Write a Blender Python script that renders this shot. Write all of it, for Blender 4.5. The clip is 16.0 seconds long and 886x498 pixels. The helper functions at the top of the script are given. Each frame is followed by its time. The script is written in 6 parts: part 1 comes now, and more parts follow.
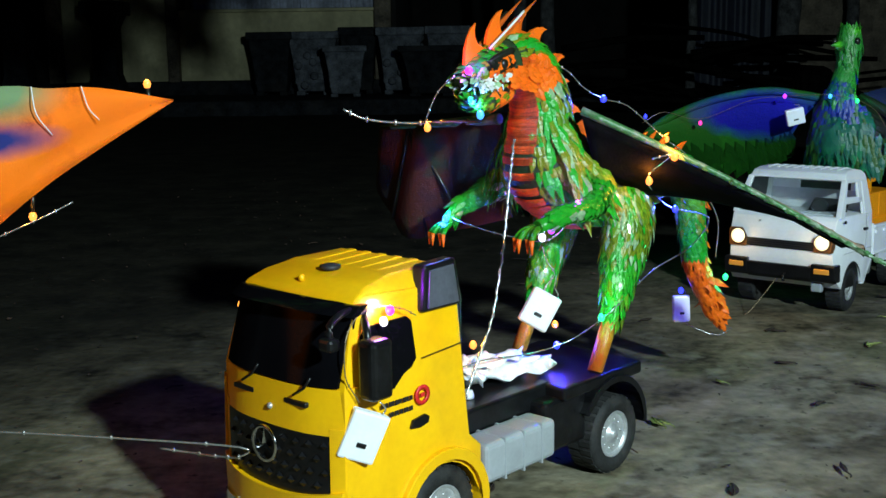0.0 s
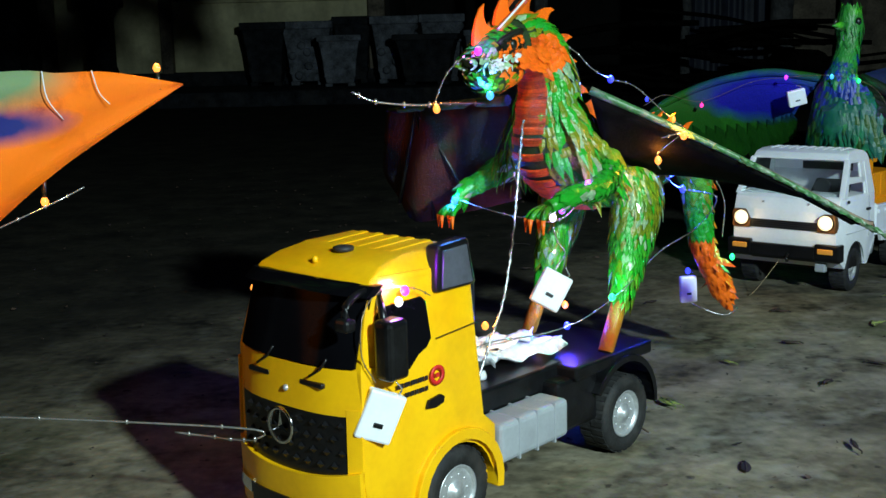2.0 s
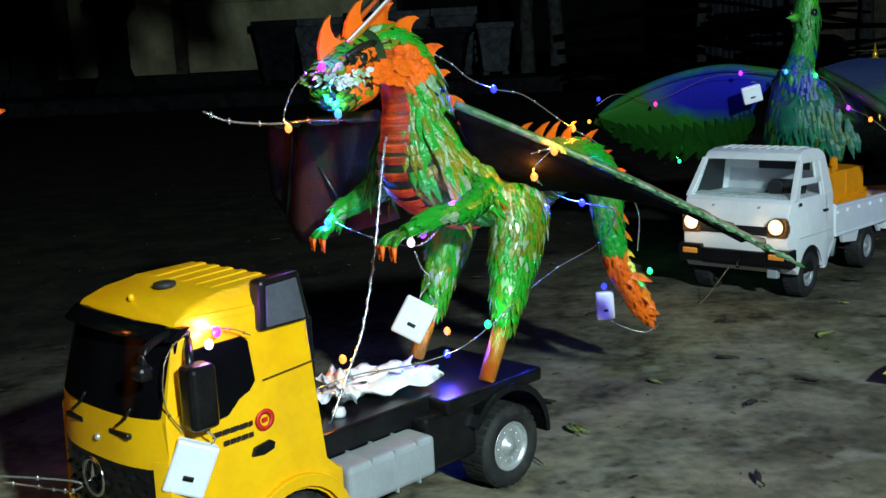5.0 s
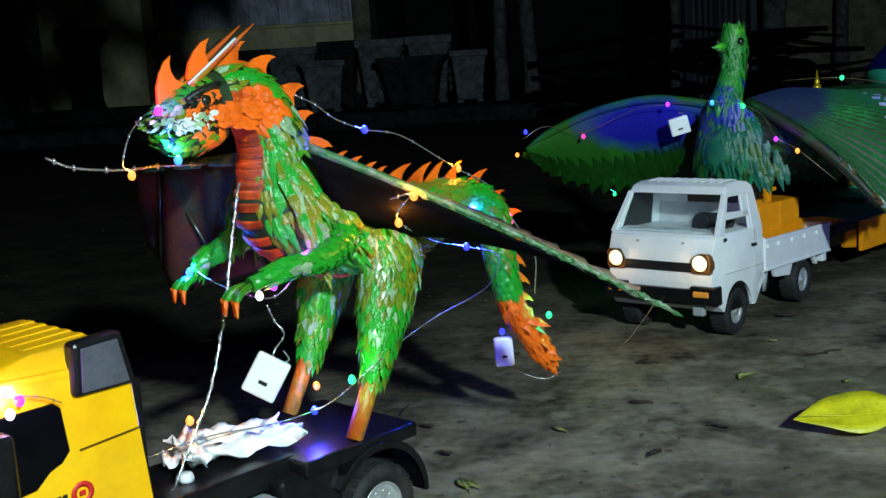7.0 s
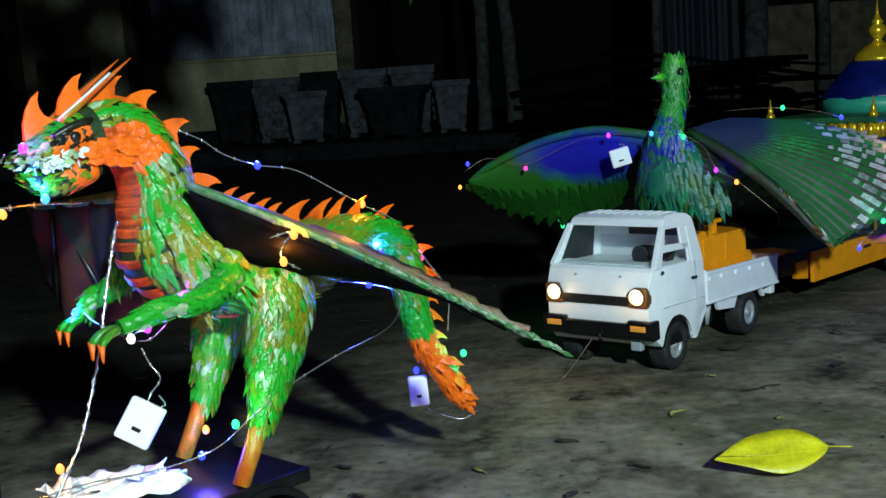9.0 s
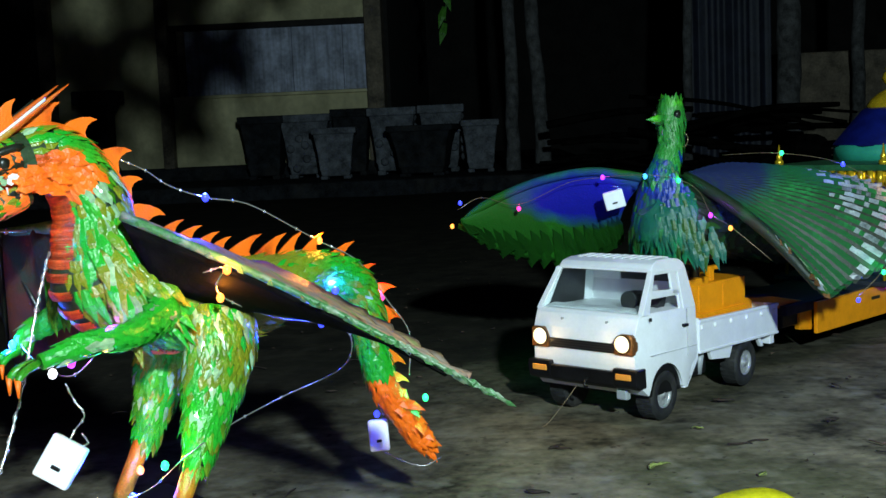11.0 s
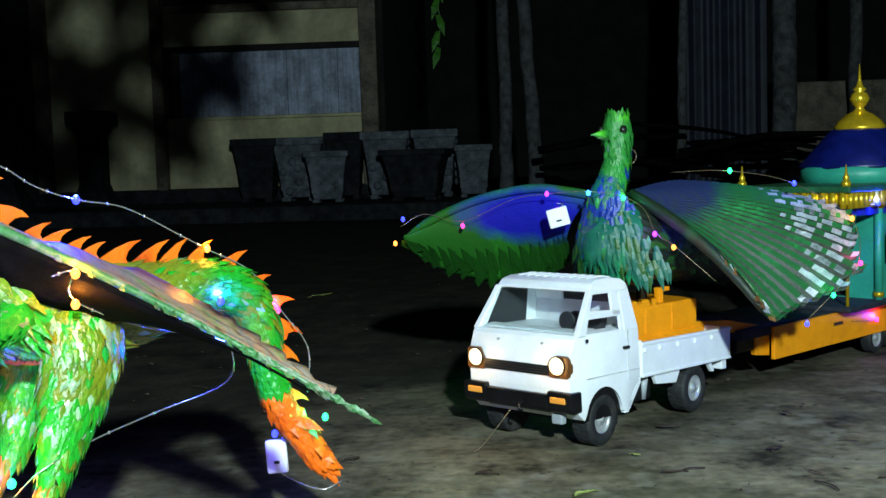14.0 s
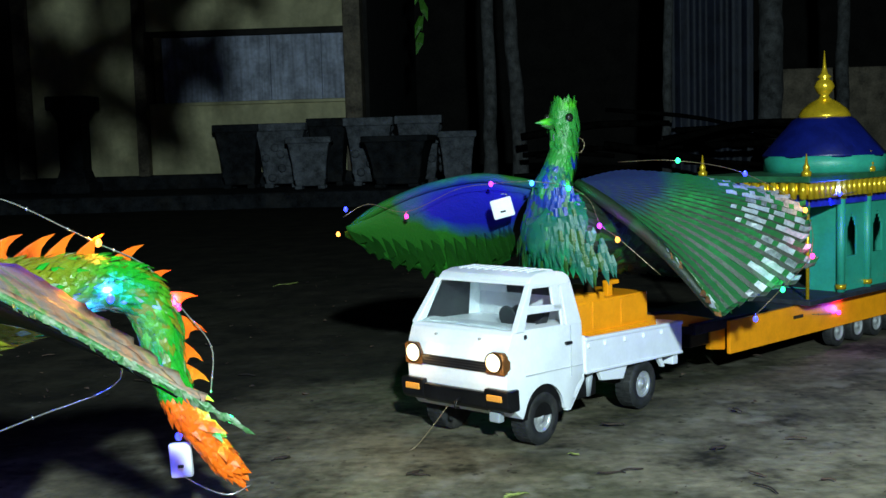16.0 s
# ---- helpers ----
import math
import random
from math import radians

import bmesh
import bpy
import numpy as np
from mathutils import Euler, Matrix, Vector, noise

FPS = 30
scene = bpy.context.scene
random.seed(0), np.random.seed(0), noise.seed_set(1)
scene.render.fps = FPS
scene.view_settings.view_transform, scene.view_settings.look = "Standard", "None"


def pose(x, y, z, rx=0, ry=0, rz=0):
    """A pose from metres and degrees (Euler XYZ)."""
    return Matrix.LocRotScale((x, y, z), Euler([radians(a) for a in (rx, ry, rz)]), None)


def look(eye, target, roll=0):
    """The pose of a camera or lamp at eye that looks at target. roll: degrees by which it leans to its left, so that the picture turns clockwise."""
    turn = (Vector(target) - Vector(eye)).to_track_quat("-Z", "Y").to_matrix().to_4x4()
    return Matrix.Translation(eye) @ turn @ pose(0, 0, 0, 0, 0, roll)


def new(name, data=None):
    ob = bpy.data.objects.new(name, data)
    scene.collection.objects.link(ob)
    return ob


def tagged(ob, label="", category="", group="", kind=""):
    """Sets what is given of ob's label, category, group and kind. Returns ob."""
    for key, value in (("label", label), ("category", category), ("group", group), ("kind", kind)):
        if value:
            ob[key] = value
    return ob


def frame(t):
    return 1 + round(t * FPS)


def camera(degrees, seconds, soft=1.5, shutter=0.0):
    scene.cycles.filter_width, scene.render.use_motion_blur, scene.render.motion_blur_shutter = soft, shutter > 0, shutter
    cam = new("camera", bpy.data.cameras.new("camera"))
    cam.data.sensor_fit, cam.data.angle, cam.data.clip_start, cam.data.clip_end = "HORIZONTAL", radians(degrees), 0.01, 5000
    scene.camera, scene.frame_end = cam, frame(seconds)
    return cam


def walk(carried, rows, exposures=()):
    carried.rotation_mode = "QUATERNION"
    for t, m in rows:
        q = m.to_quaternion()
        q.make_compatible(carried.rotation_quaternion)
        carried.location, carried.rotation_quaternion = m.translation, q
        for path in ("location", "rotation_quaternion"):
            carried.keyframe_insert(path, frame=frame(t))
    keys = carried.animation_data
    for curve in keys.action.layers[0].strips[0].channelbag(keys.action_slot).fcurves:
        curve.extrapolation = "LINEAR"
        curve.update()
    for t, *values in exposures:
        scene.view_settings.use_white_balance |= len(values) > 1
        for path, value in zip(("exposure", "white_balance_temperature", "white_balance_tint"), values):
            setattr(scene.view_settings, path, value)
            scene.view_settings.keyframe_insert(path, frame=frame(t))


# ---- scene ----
cam = camera(42.7, 16.0)
METRES, EYE, TILT, LEAN, TURN = 0.52, 0.294, 0.0, 0.0, 0.0
ROWS = [
    (0.0, 0.0, 0.0, 0.0, -0.14, -9.98, 0.79),
    (0.5, -0.027, -0.001, 0.0035, -1.16, -10.15, 1.08),
    (1.0, -0.0391, -0.0027, 0.0019, -1.29, -10.25, 1.04),
    (1.5, -0.0347, -0.0046, -0.0057, -0.98, -10.38, 1.24),
    (2.0, -0.0203, -0.0022, -0.0095, -0.53, -10.51, 1.43),
    (2.5, 0.0066, 0.0071, -0.01, 0.02, -10.64, 1.57),
    (3.0, 0.0407, 0.0195, -0.008, 0.47, -10.72, 1.73),
    (5.5, 0.2343, 0.1225, 0.0104, 1.11, -10.88, 3.05),
    (6.0, 0.2733, 0.1475, 0.013, 0.94, -10.49, 3.18),
    (6.5, 0.3116, 0.1649, 0.0113, 0.8, -9.94, 3.32),
    (7.0, 0.3449, 0.1794, 0.0116, 0.66, -9.6, 3.49),
    (7.5, 0.3802, 0.1929, 0.0115, 0.55, -9.19, 3.58),
    (8.0, 0.4099, 0.2037, 0.0109, 0.44, -8.84, 3.68),
    (8.5, 0.4381, 0.2114, 0.0091, 0.41, -8.52, 3.78),
    (9.0, 0.4666, 0.2216, 0.0085, 0.44, -8.16, 3.77),
    (11.5, 0.5852, 0.2883, -0.0049, 2.65, -5.66, 2.38),
    (12.0, 0.6085, 0.3022, -0.0074, 2.68, -5.37, 2.41),
    (12.5, 0.6357, 0.317, -0.014, 2.76, -5.11, 2.31),
    (13.0, 0.6571, 0.3292, -0.0228, 2.8, -4.95, 2.12),
    (13.5, 0.6755, 0.3417, -0.0303, 2.8, -4.8, 1.92),
    (14.0, 0.6942, 0.3545, -0.0354, 2.77, -4.67, 1.78),
    (14.5, 0.7132, 0.3714, -0.0435, 2.74, -4.58, 1.74),
    (15.0, 0.7353, 0.3885, -0.0456, 2.68, -4.67, 1.81),
    (15.5, 0.7656, 0.4045, -0.0442, 2.66, -5.02, 1.69),
    (16.0, 0.7943, 0.4303, -0.0338, 2.5, -5.38, 1.62),
]
walk(cam, [(t, pose(0, 0, EYE, TILT, LEAN, TURN) @ pose(METRES * x, METRES * y, METRES * z, 90 + pitch, roll, yaw)) for t, x, y, z, yaw, pitch, roll in ROWS],
     exposures=[(0.0, -1.0), (5.5, -1.12), (9.0, -0.92), (11.5, -0.52), (16.0, -0.12)])

# ---- light ----
world = bpy.data.worlds.new("night")
scene.world = world
world.use_nodes = True
world.node_tree.nodes["Background"].inputs[0].default_value = (0.02, 0.03, 0.07, 1)
world.node_tree.nodes["Background"].inputs[1].default_value = 0.004


def spot(name, eye, target, watts, angle, size, colour):
    data = bpy.data.lights.new(name, "SPOT")
    data.energy, data.spot_size, data.spot_blend, data.shadow_soft_size, data.color = watts, radians(angle), 0.5, size, colour
    ob = new(name, data)
    ob.matrix_world = look(eye, target)
    return ob


# lamp carried along with the camera, fixed here behind it to the right
spot("carried_lamp", (0.62, -0.50, 0.78), (0.1, 2.0, 0.1), 262, 130, 0.03, (0.71, 0.96, 1.0))


# ---- materials ----
def mat(name, colour, rough=0.5, metal=0.0, vary=0.15, scale=60.0, bump=0.1, spec=0.5, glow=None, power=0.0, island=0.0, stain=0.0, stain_colour=(0.05, 0.045, 0.04)):
    m = bpy.data.materials.new(name)
    m.use_nodes = True
    nt = m.node_tree
    N, L = nt.nodes, nt.links
    p = N["Principled BSDF"]
    p.inputs["Roughness"].default_value, p.inputs["Metallic"].default_value = rough, metal
    p.inputs["Specular IOR Level"].default_value = spec
    tc = N.new("ShaderNodeTexCoord")
    n1 = N.new("ShaderNodeTexNoise")
    n1.inputs["Scale"].default_value, n1.inputs["Detail"].default_value = scale, 5
    L.new(tc.outputs["Object"], n1.inputs["Vector"])
    n2 = N.new("ShaderNodeTexNoise")
    n2.inputs["Scale"].default_value, n2.inputs["Detail"].default_value = scale * 6, 3
    L.new(tc.outputs["Object"], n2.inputs["Vector"])
    add = N.new("ShaderNodeMath")
    add.operation = "MULTIPLY_ADD"
    add.inputs[1].default_value, add.inputs[2].default_value = 0.5, -0.25
    L.new(n2.outputs[0], add.inputs[0])
    tot = N.new("ShaderNodeMath")
    tot.operation = "ADD"
    L.new(n1.outputs[0], tot.inputs[0])
    L.new(add.outputs[0], tot.inputs[1])
    src = tot.outputs[0]
    if island:
        geo = N.new("ShaderNodeNewGeometry")
        mul = N.new("ShaderNodeMath")
        mul.operation = "MULTIPLY_ADD"
        mul.inputs[1].default_value = island
        L.new(geo.outputs["Random Per Island"], mul.inputs[0])
        L.new(src, mul.inputs[2])
        sub = N.new("ShaderNodeMath")
        sub.operation = "SUBTRACT"
        sub.inputs[1].default_value = island / 2
        L.new(mul.outputs[0], sub.inputs[0])
        src = sub.outputs[0]
    ramp = N.new("ShaderNodeValToRGB")
    lo = [max(0, c * (1 - 2.2 * vary)) for c in colour]
    hi = [min(1, c * (1 + 1.6 * vary)) for c in colour]
    ramp.color_ramp.elements[0].position, ramp.color_ramp.elements[1].position = 0.25, 0.75
    ramp.color_ramp.elements[0].color, ramp.color_ramp.elements[1].color = (*lo, 1), (*hi, 1)
    L.new(src, ramp.inputs[0])
    out = ramp.outputs[0]
    if stain:
        n3 = N.new("ShaderNodeTexNoise")
        n3.inputs["Scale"].default_value, n3.inputs["Detail"].default_value = scale * 0.35, 8
        n3.inputs["Roughness"].default_value = 0.7
        L.new(tc.outputs["Object"], n3.inputs["Vector"])
        r3 = N.new("ShaderNodeValToRGB")
        r3.color_ramp.elements[0].position, r3.color_ramp.elements[1].position = 0.5, 0.72
        r3.color_ramp.elements[1].color = (stain, stain, stain, 1)
        L.new(n3.outputs[0], r3.inputs[0])
        mix = N.new("ShaderNodeMix")
        mix.data_type = "RGBA"
        L.new(r3.outputs[0], mix.inputs[0])
        L.new(out, mix.inputs[6])
        mix.inputs[7].default_value = (*stain_colour, 1)
        out = mix.outputs[2]
    L.new(out, p.inputs["Base Color"])
    if bump:
        b = N.new("ShaderNodeBump")
        b.inputs["Strength"].default_value, b.inputs["Distance"].default_value = bump, 0.3 / scale
        L.new(tot.outputs[0], b.inputs["Height"])
        L.new(b.outputs[0], p.inputs["Normal"])
    if glow:
        p.inputs["Emission Color"].default_value, p.inputs["Emission Strength"].default_value = (*glow, 1), power
    return m


def glass_mat(name, tint, rough=0.05):
    m = bpy.data.materials.new(name)
    m.use_nodes = True
    p = m.node_tree.nodes["Principled BSDF"]
    p.inputs["Base Color"].default_value = (*tint, 1)
    p.inputs["Roughness"].default_value, p.inputs["Transmission Weight"].default_value, p.inputs["IOR"].default_value = rough, 1.0, 1.2
    return m


YELLOW = mat("yellow_plastic", (1.0, 0.50, 0.003), 0.32, vary=0.05, scale=40, bump=0.02, stain=0.25, stain_colour=(0.45, 0.22, 0.02))
BLACKP = mat("black_plastic", (0.006, 0.006, 0.007), 0.32, vary=0.3, scale=80, bump=0.05, spec=0.35)
SMOKED = mat("smoked_panel", (0.085, 0.09, 0.11), 0.3, vary=0.12, scale=70, bump=0.02)
BLACKG = mat("black_glass", (0.003, 0.003, 0.004), 0.12, vary=0.1, scale=60, bump=0.0, spec=0.08)
RUBBER = mat("tyre_rubber", (0.014, 0.014, 0.014), 0.75, vary=0.4, scale=120, bump=0.2, stain=0.5, stain_colour=(0.06, 0.05, 0.04))
SILVER = mat("silver_rim", (0.62, 0.63, 0.64), 0.38, 0.6, vary=0.12, scale=120, bump=0.05, stain=0.3, stain_colour=(0.25, 0.22, 0.18))
GREYP = mat("grey_plastic", (0.34, 0.36, 0.38), 0.4, vary=0.05, scale=70, bump=0.015, stain=0.1, stain_colour=(0.2, 0.19, 0.17))
WHITEP = mat("white_plastic", (0.82, 0.83, 0.85), 0.35, vary=0.03, scale=50, bump=0.02, stain=0.1, stain_colour=(0.6, 0.58, 0.55))
INNERP = mat("inner_plastic", (0.55, 0.56, 0.57), 0.6, vary=0.08, scale=70, bump=0.03)
DARKP = mat("dark_seat_plastic", (0.02, 0.02, 0.022), 0.6, vary=0.2, scale=90)
CHROME = mat("chrome", (0.75, 0.76, 0.78), 0.15, 1.0, vary=0.05, scale=100, bump=0.02)
RED = mat("red_print", (0.65, 0.02, 0.015), 0.5, vary=0.1, scale=120)
BLACKINK = mat("black_print", (0.015, 0.012, 0.01), 0.5, vary=0.1, scale=120)
ORANGE = mat("orange_plastic", (0.95, 0.32, 0.005), 0.35, vary=0.06, scale=50, bump=0.03, stain=0.18, stain_colour=(0.35, 0.09, 0.01))
AMBER = mat("amber_lens", (0.85, 0.33, 0.05), 0.25, vary=0.05, scale=90)
LENS_ON = mat("lit_headlight", (0.9, 0.8, 0.6), 0.2, vary=0.05, glow=(1.0, 0.78, 0.42), power=2.6)
BLUEP = mat("blue_foil", (0.02, 0.03, 0.5), 0.35, vary=0.2, scale=60)
PAPER = mat("white_wrap", (0.78, 0.80, 0.83), 0.5, vary=0.1, scale=60, bump=0.3)
BATTERY = mat("battery_box_plastic", (0.85, 0.86, 0.88), 0.35, vary=0.03, scale=80, bump=0.02)
WIRE = mat("silver_wire", (0.62, 0.62, 0.6), 0.25, 0.8, vary=0.15, scale=300, bump=0.1)
WIRE_CU = mat("copper_wire", (0.3, 0.22, 0.13), 0.35, 0.6, vary=0.15, scale=300, bump=0.1)


def patch_mat(name, a, b, c, scale, rough=0.45, bump=0.4, island=0.5, thresholds=(0.35, 0.6)):
    """Paint in two or three colours that run into each other in blotches, with a shade of its own on each scale."""
    m = mat(name, a, rough, vary=0.25, scale=scale * 5, bump=bump, island=island)
    nt = m.node_tree
    N, L = nt.nodes, nt.links
    p = N["Principled BSDF"]
    base = p.inputs["Base Color"].links[0].from_socket
    tc = N.new("ShaderNodeTexCoord")
    prev = base
    for k, col in enumerate((b, c)):
        if col is None:
            continue
        n = N.new("ShaderNodeTexNoise")
        n.inputs["Scale"].default_value, n.inputs["Detail"].default_value = scale * (0.8 + 0.5 * k), 4
        mp = N.new("ShaderNodeMapping")
        mp.inputs["Location"].default_value = (3.1 * k, 1.7 * k, 0.4)
        L.new(tc.outputs["Object"], mp.inputs[0])
        L.new(mp.outputs[0], n.inputs["Vector"])
        r = N.new("ShaderNodeValToRGB")
        r.color_ramp.elements[0].position, r.color_ramp.elements[1].position = thresholds[k], thresholds[k] + 0.12
        L.new(n.outputs[0], r.inputs[0])
        mix = N.new("ShaderNodeMix")
        mix.data_type = "RGBA"
        L.new(r.outputs[0], mix.inputs[0])
        L.new(prev, mix.inputs[6])
        mix.inputs[7].default_value = (*col, 1)
        prev = mix.outputs[2]
    L.new(prev, p.inputs["Base Color"])
    return m


def streak_mat():
    """Brown, grey and green streaks that run along the wing."""
    m = mat("dragon_wing_streaks", (0.17, 0.09, 0.045), 0.4, vary=0.3, scale=60, bump=0.2)
    N, L = m.node_tree.nodes, m.node_tree.links
    p = N["Principled BSDF"]
    tc, mp, n = N.new("ShaderNodeTexCoord"), N.new("ShaderNodeMapping"), N.new("ShaderNodeTexNoise")
    mp.inputs["Rotation"].default_value = (0, 0, radians(-40))
    mp.inputs["Scale"].default_value = (5, 130, 60)
    n.inputs["Scale"].default_value, n.inputs["Detail"].default_value = 1.0, 4
    L.new(tc.outputs["Object"], mp.inputs[0]), L.new(mp.outputs[0], n.inputs["Vector"])
    r = N.new("ShaderNodeValToRGB")
    e = r.color_ramp.elements
    e[0].position, e[0].color = 0.34, (0.06, 0.035, 0.02, 1)
    e[1].position, e[1].color = 0.70, (0.13, 0.24, 0.07, 1)
    for pos, col in ((0.45, (0.42, 0.21, 0.12, 1)), (0.53, (0.24, 0.20, 0.16, 1)), (0.61, (0.42, 0.25, 0.13, 1))):
        k = e.new(pos)
        k.color = col
    L.new(n.outputs[0], r.inputs[0])
    L.new(r.outputs[0], p.inputs["Base Color"])
    return m


D_GREEN = patch_mat("dragon_green_scales", (0.07, 0.26, 0.010), (0.014, 0.31, 0.018), (0.012, 0.27, 0.06), 22, 0.24)
D_OLIVE = patch_mat("dragon_olive_scales", (0.04, 0.25, 0.015), (0.17, 0.20, 0.010), (0.30, 0.15, 0.010), 20, 0.26)
D_ORANGE = patch_mat("dragon_orange_paint", (0.84, 0.090, 0.003), (0.90, 0.15, 0.005), None, 30, 0.4)
D_BELLY = mat("dragon_red_belly", (0.46, 0.06, 0.009), 0.4, vary=0.3, scale=90, bump=0.2, island=0.3)
D_LEG = patch_mat("dragon_leg_paint", (0.50, 0.26, 0.02), (0.55, 0.09, 0.008), (0.12, 0.28, 0.02), 26, 0.35)
D_DARK = mat("dragon_dark_paint", (0.01, 0.012, 0.008), 0.3, vary=0.3, scale=120)
# far wing hangs in shade, which is put into its dark base colour
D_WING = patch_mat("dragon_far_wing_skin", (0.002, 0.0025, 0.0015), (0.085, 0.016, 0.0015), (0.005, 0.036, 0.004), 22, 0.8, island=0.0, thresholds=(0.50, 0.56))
D_STREAK = streak_mat()
D_EDGE = patch_mat("dragon_wing_spar", (0.05, 0.16, 0.05), (0.20, 0.26, 0.17), None, 160, 0.35, island=0.4, thresholds=(0.5, 0.6))
# teeth and horn edge; on the snout a highlight put into the colour
D_PALE = mat("pale_tooth_and_snout_sheen", (0.72, 0.75, 0.72), 0.25, vary=0.1, scale=120, island=0.2)
# wing underside, and the black sheet that stands for the wing's shadow
D_BLACK = mat("dull_black_skin_and_wing_shade", (0.004, 0.004, 0.004), 0.95, vary=0.3, scale=90, bump=0.2, spec=0.05)
# black housing with the lit lens's amber glow put into its colour
BEZEL = mat("bezel_amber_glow", (0.16, 0.06, 0.015), 0.35, vary=0.1, scale=90)
# skin under the scales, darkened to paint the shade of their gaps
D_UNDER = mat("dark_green_skin_gap_shade", (0.012, 0.035, 0.008), 0.6, vary=0.3, scale=90, bump=0.2)
# pale bits on the tail, elsewhere scale sheen put into the colour
D_GLOSS = mat("pale_scale_and_sheen", (0.34, 0.55, 0.30), 0.18, 0.25, vary=0.2, scale=120, island=0.4)
O_WING = patch_mat("orange_wing_membrane", (0.95, 0.125, 0.001), (0.90, 0.17, 0.002), None, 26, 0.75, bump=0.15, island=0.0)
B_GREEN = patch_mat("bird_green_feathers", (0.016, 0.17, 0.02), (0.02, 0.09, 0.012), (0.02, 0.22, 0.07), 18, 0.4)
# dark feathers; also crease shade painted between the near wing's ribs
B_DARK = patch_mat("bird_dark_feather_and_crease_shade", (0.006, 0.05, 0.012), (0.01, 0.02, 0.008), None, 30, 0.5)
B_BLUE = patch_mat("bird_blue_feathers", (0.004, 0.012, 0.42), (0.006, 0.03, 0.22), None, 24, 0.35)
def sprayed_mat(name, base, spray, centre, size, scale, start=None):
    """Feather paint with a second colour sprayed on round a place of the thing."""
    m = start or patch_mat(name, base, tuple(0.55 * c for c in base), None, scale, 0.75, bump=0.25, island=0.12)
    N, L = m.node_tree.nodes, m.node_tree.links
    p = N["Principled BSDF"]
    p.inputs["Specular IOR Level"].default_value = 0.25
    prev = p.inputs["Base Color"].links[0].from_socket
    tc, mp, ln, n, ad, r, mix = (N.new("ShaderNode" + k) for k in ("TexCoord", "Mapping", "VectorMath", "TexNoise", "Math", "ValToRGB", "Mix"))
    mp.vector_type = "TEXTURE"
    mp.inputs["Location"].default_value, mp.inputs["Scale"].default_value = centre, size
    ln.operation, ad.operation, mix.data_type = "LENGTH", "MULTIPLY_ADD", "RGBA"
    n.inputs["Scale"].default_value, n.inputs["Detail"].default_value = 45, 5
    ad.inputs[1].default_value = 0.3
    r.color_ramp.elements[0].position, r.color_ramp.elements[0].color = 0.65, (1, 1, 1, 1)
    r.color_ramp.elements[1].position, r.color_ramp.elements[1].color = 1.0, (0, 0, 0, 1)
    L.new(tc.outputs["Object"], mp.inputs[0]), L.new(mp.outputs[0], ln.inputs[0]), L.new(tc.outputs["Object"], n.inputs["Vector"])
    L.new(n.outputs[0], ad.inputs[0]), L.new(ln.outputs["Value"], ad.inputs[2]), L.new(ad.outputs[0], r.inputs[0])
    L.new(r.outputs[0], mix.inputs[0]), L.new(prev, mix.inputs[6])
    mix.inputs[7].default_value = (*spray, 1)
    L.new(mix.outputs[2], p.inputs["Base Color"])
    return m


B_FAR = sprayed_mat("bird_sprayed_far_wing", (0.016, 0.17, 0.008), (0.003, 0.006, 0.28), (-0.085, 0.13, 0.210), (0.105, 0.12, 0.042), 14)
B_NEAR = sprayed_mat("bird_sprayed_near_wing", (0.013, 0.17, 0.040), (0.010, 0.018, 0.075), (0.055, 0.195, 0.232), (0.07, 0.085, 0.06), 26)
sprayed_mat("", None, (0.012, 0.018, 0.14), (-0.275, 0.59, 0.248), (0.10, 0.11, 0.017), 0, O_WING)
sprayed_mat("", None, (0.16, 0.24, 0.11), (-0.268, 0.60, 0.273), (0.085, 0.09, 0.026), 0, O_WING)
B_TEAL = patch_mat("bird_teal_feathers", (0.008, 0.22, 0.075), (0.008, 0.11, 0.07), None, 24, 0.4)
B_HEAD = patch_mat("bird_head_feathers", (0.055, 0.37, 0.015), (0.025, 0.22, 0.03), None, 40, 0.35)
# pale feathers, and sheen on the near wing's ribs put into the colour
B_PALE = mat("bird_pale_feather_and_rib_sheen", (0.27, 0.31, 0.33), 0.35, vary=0.3, scale=70, island=0.3)
B_BROWN = mat("bird_brown_underside", (0.16, 0.075, 0.02), 0.55, vary=0.3, scale=60)
M_GREEN = mat("green_card_wall", (0.025, 0.30, 0.20), 0.45, vary=0.08, scale=40)
M_GOLD = mat("gold_paint", (0.75, 0.48, 0.02), 0.25, 0.6, vary=0.12, scale=80)
M_BLUE = mat("dark_blue_roof", (0.004, 0.008, 0.10), 0.3, vary=0.15, scale=50)
M_DARKGREEN = mat("dark_green_trim", (0.02, 0.10, 0.04), 0.4, vary=0.2, scale=60)
FELT = mat("dark_deck_cloth", (0.015, 0.02, 0.03), 0.7, vary=0.3, scale=90)


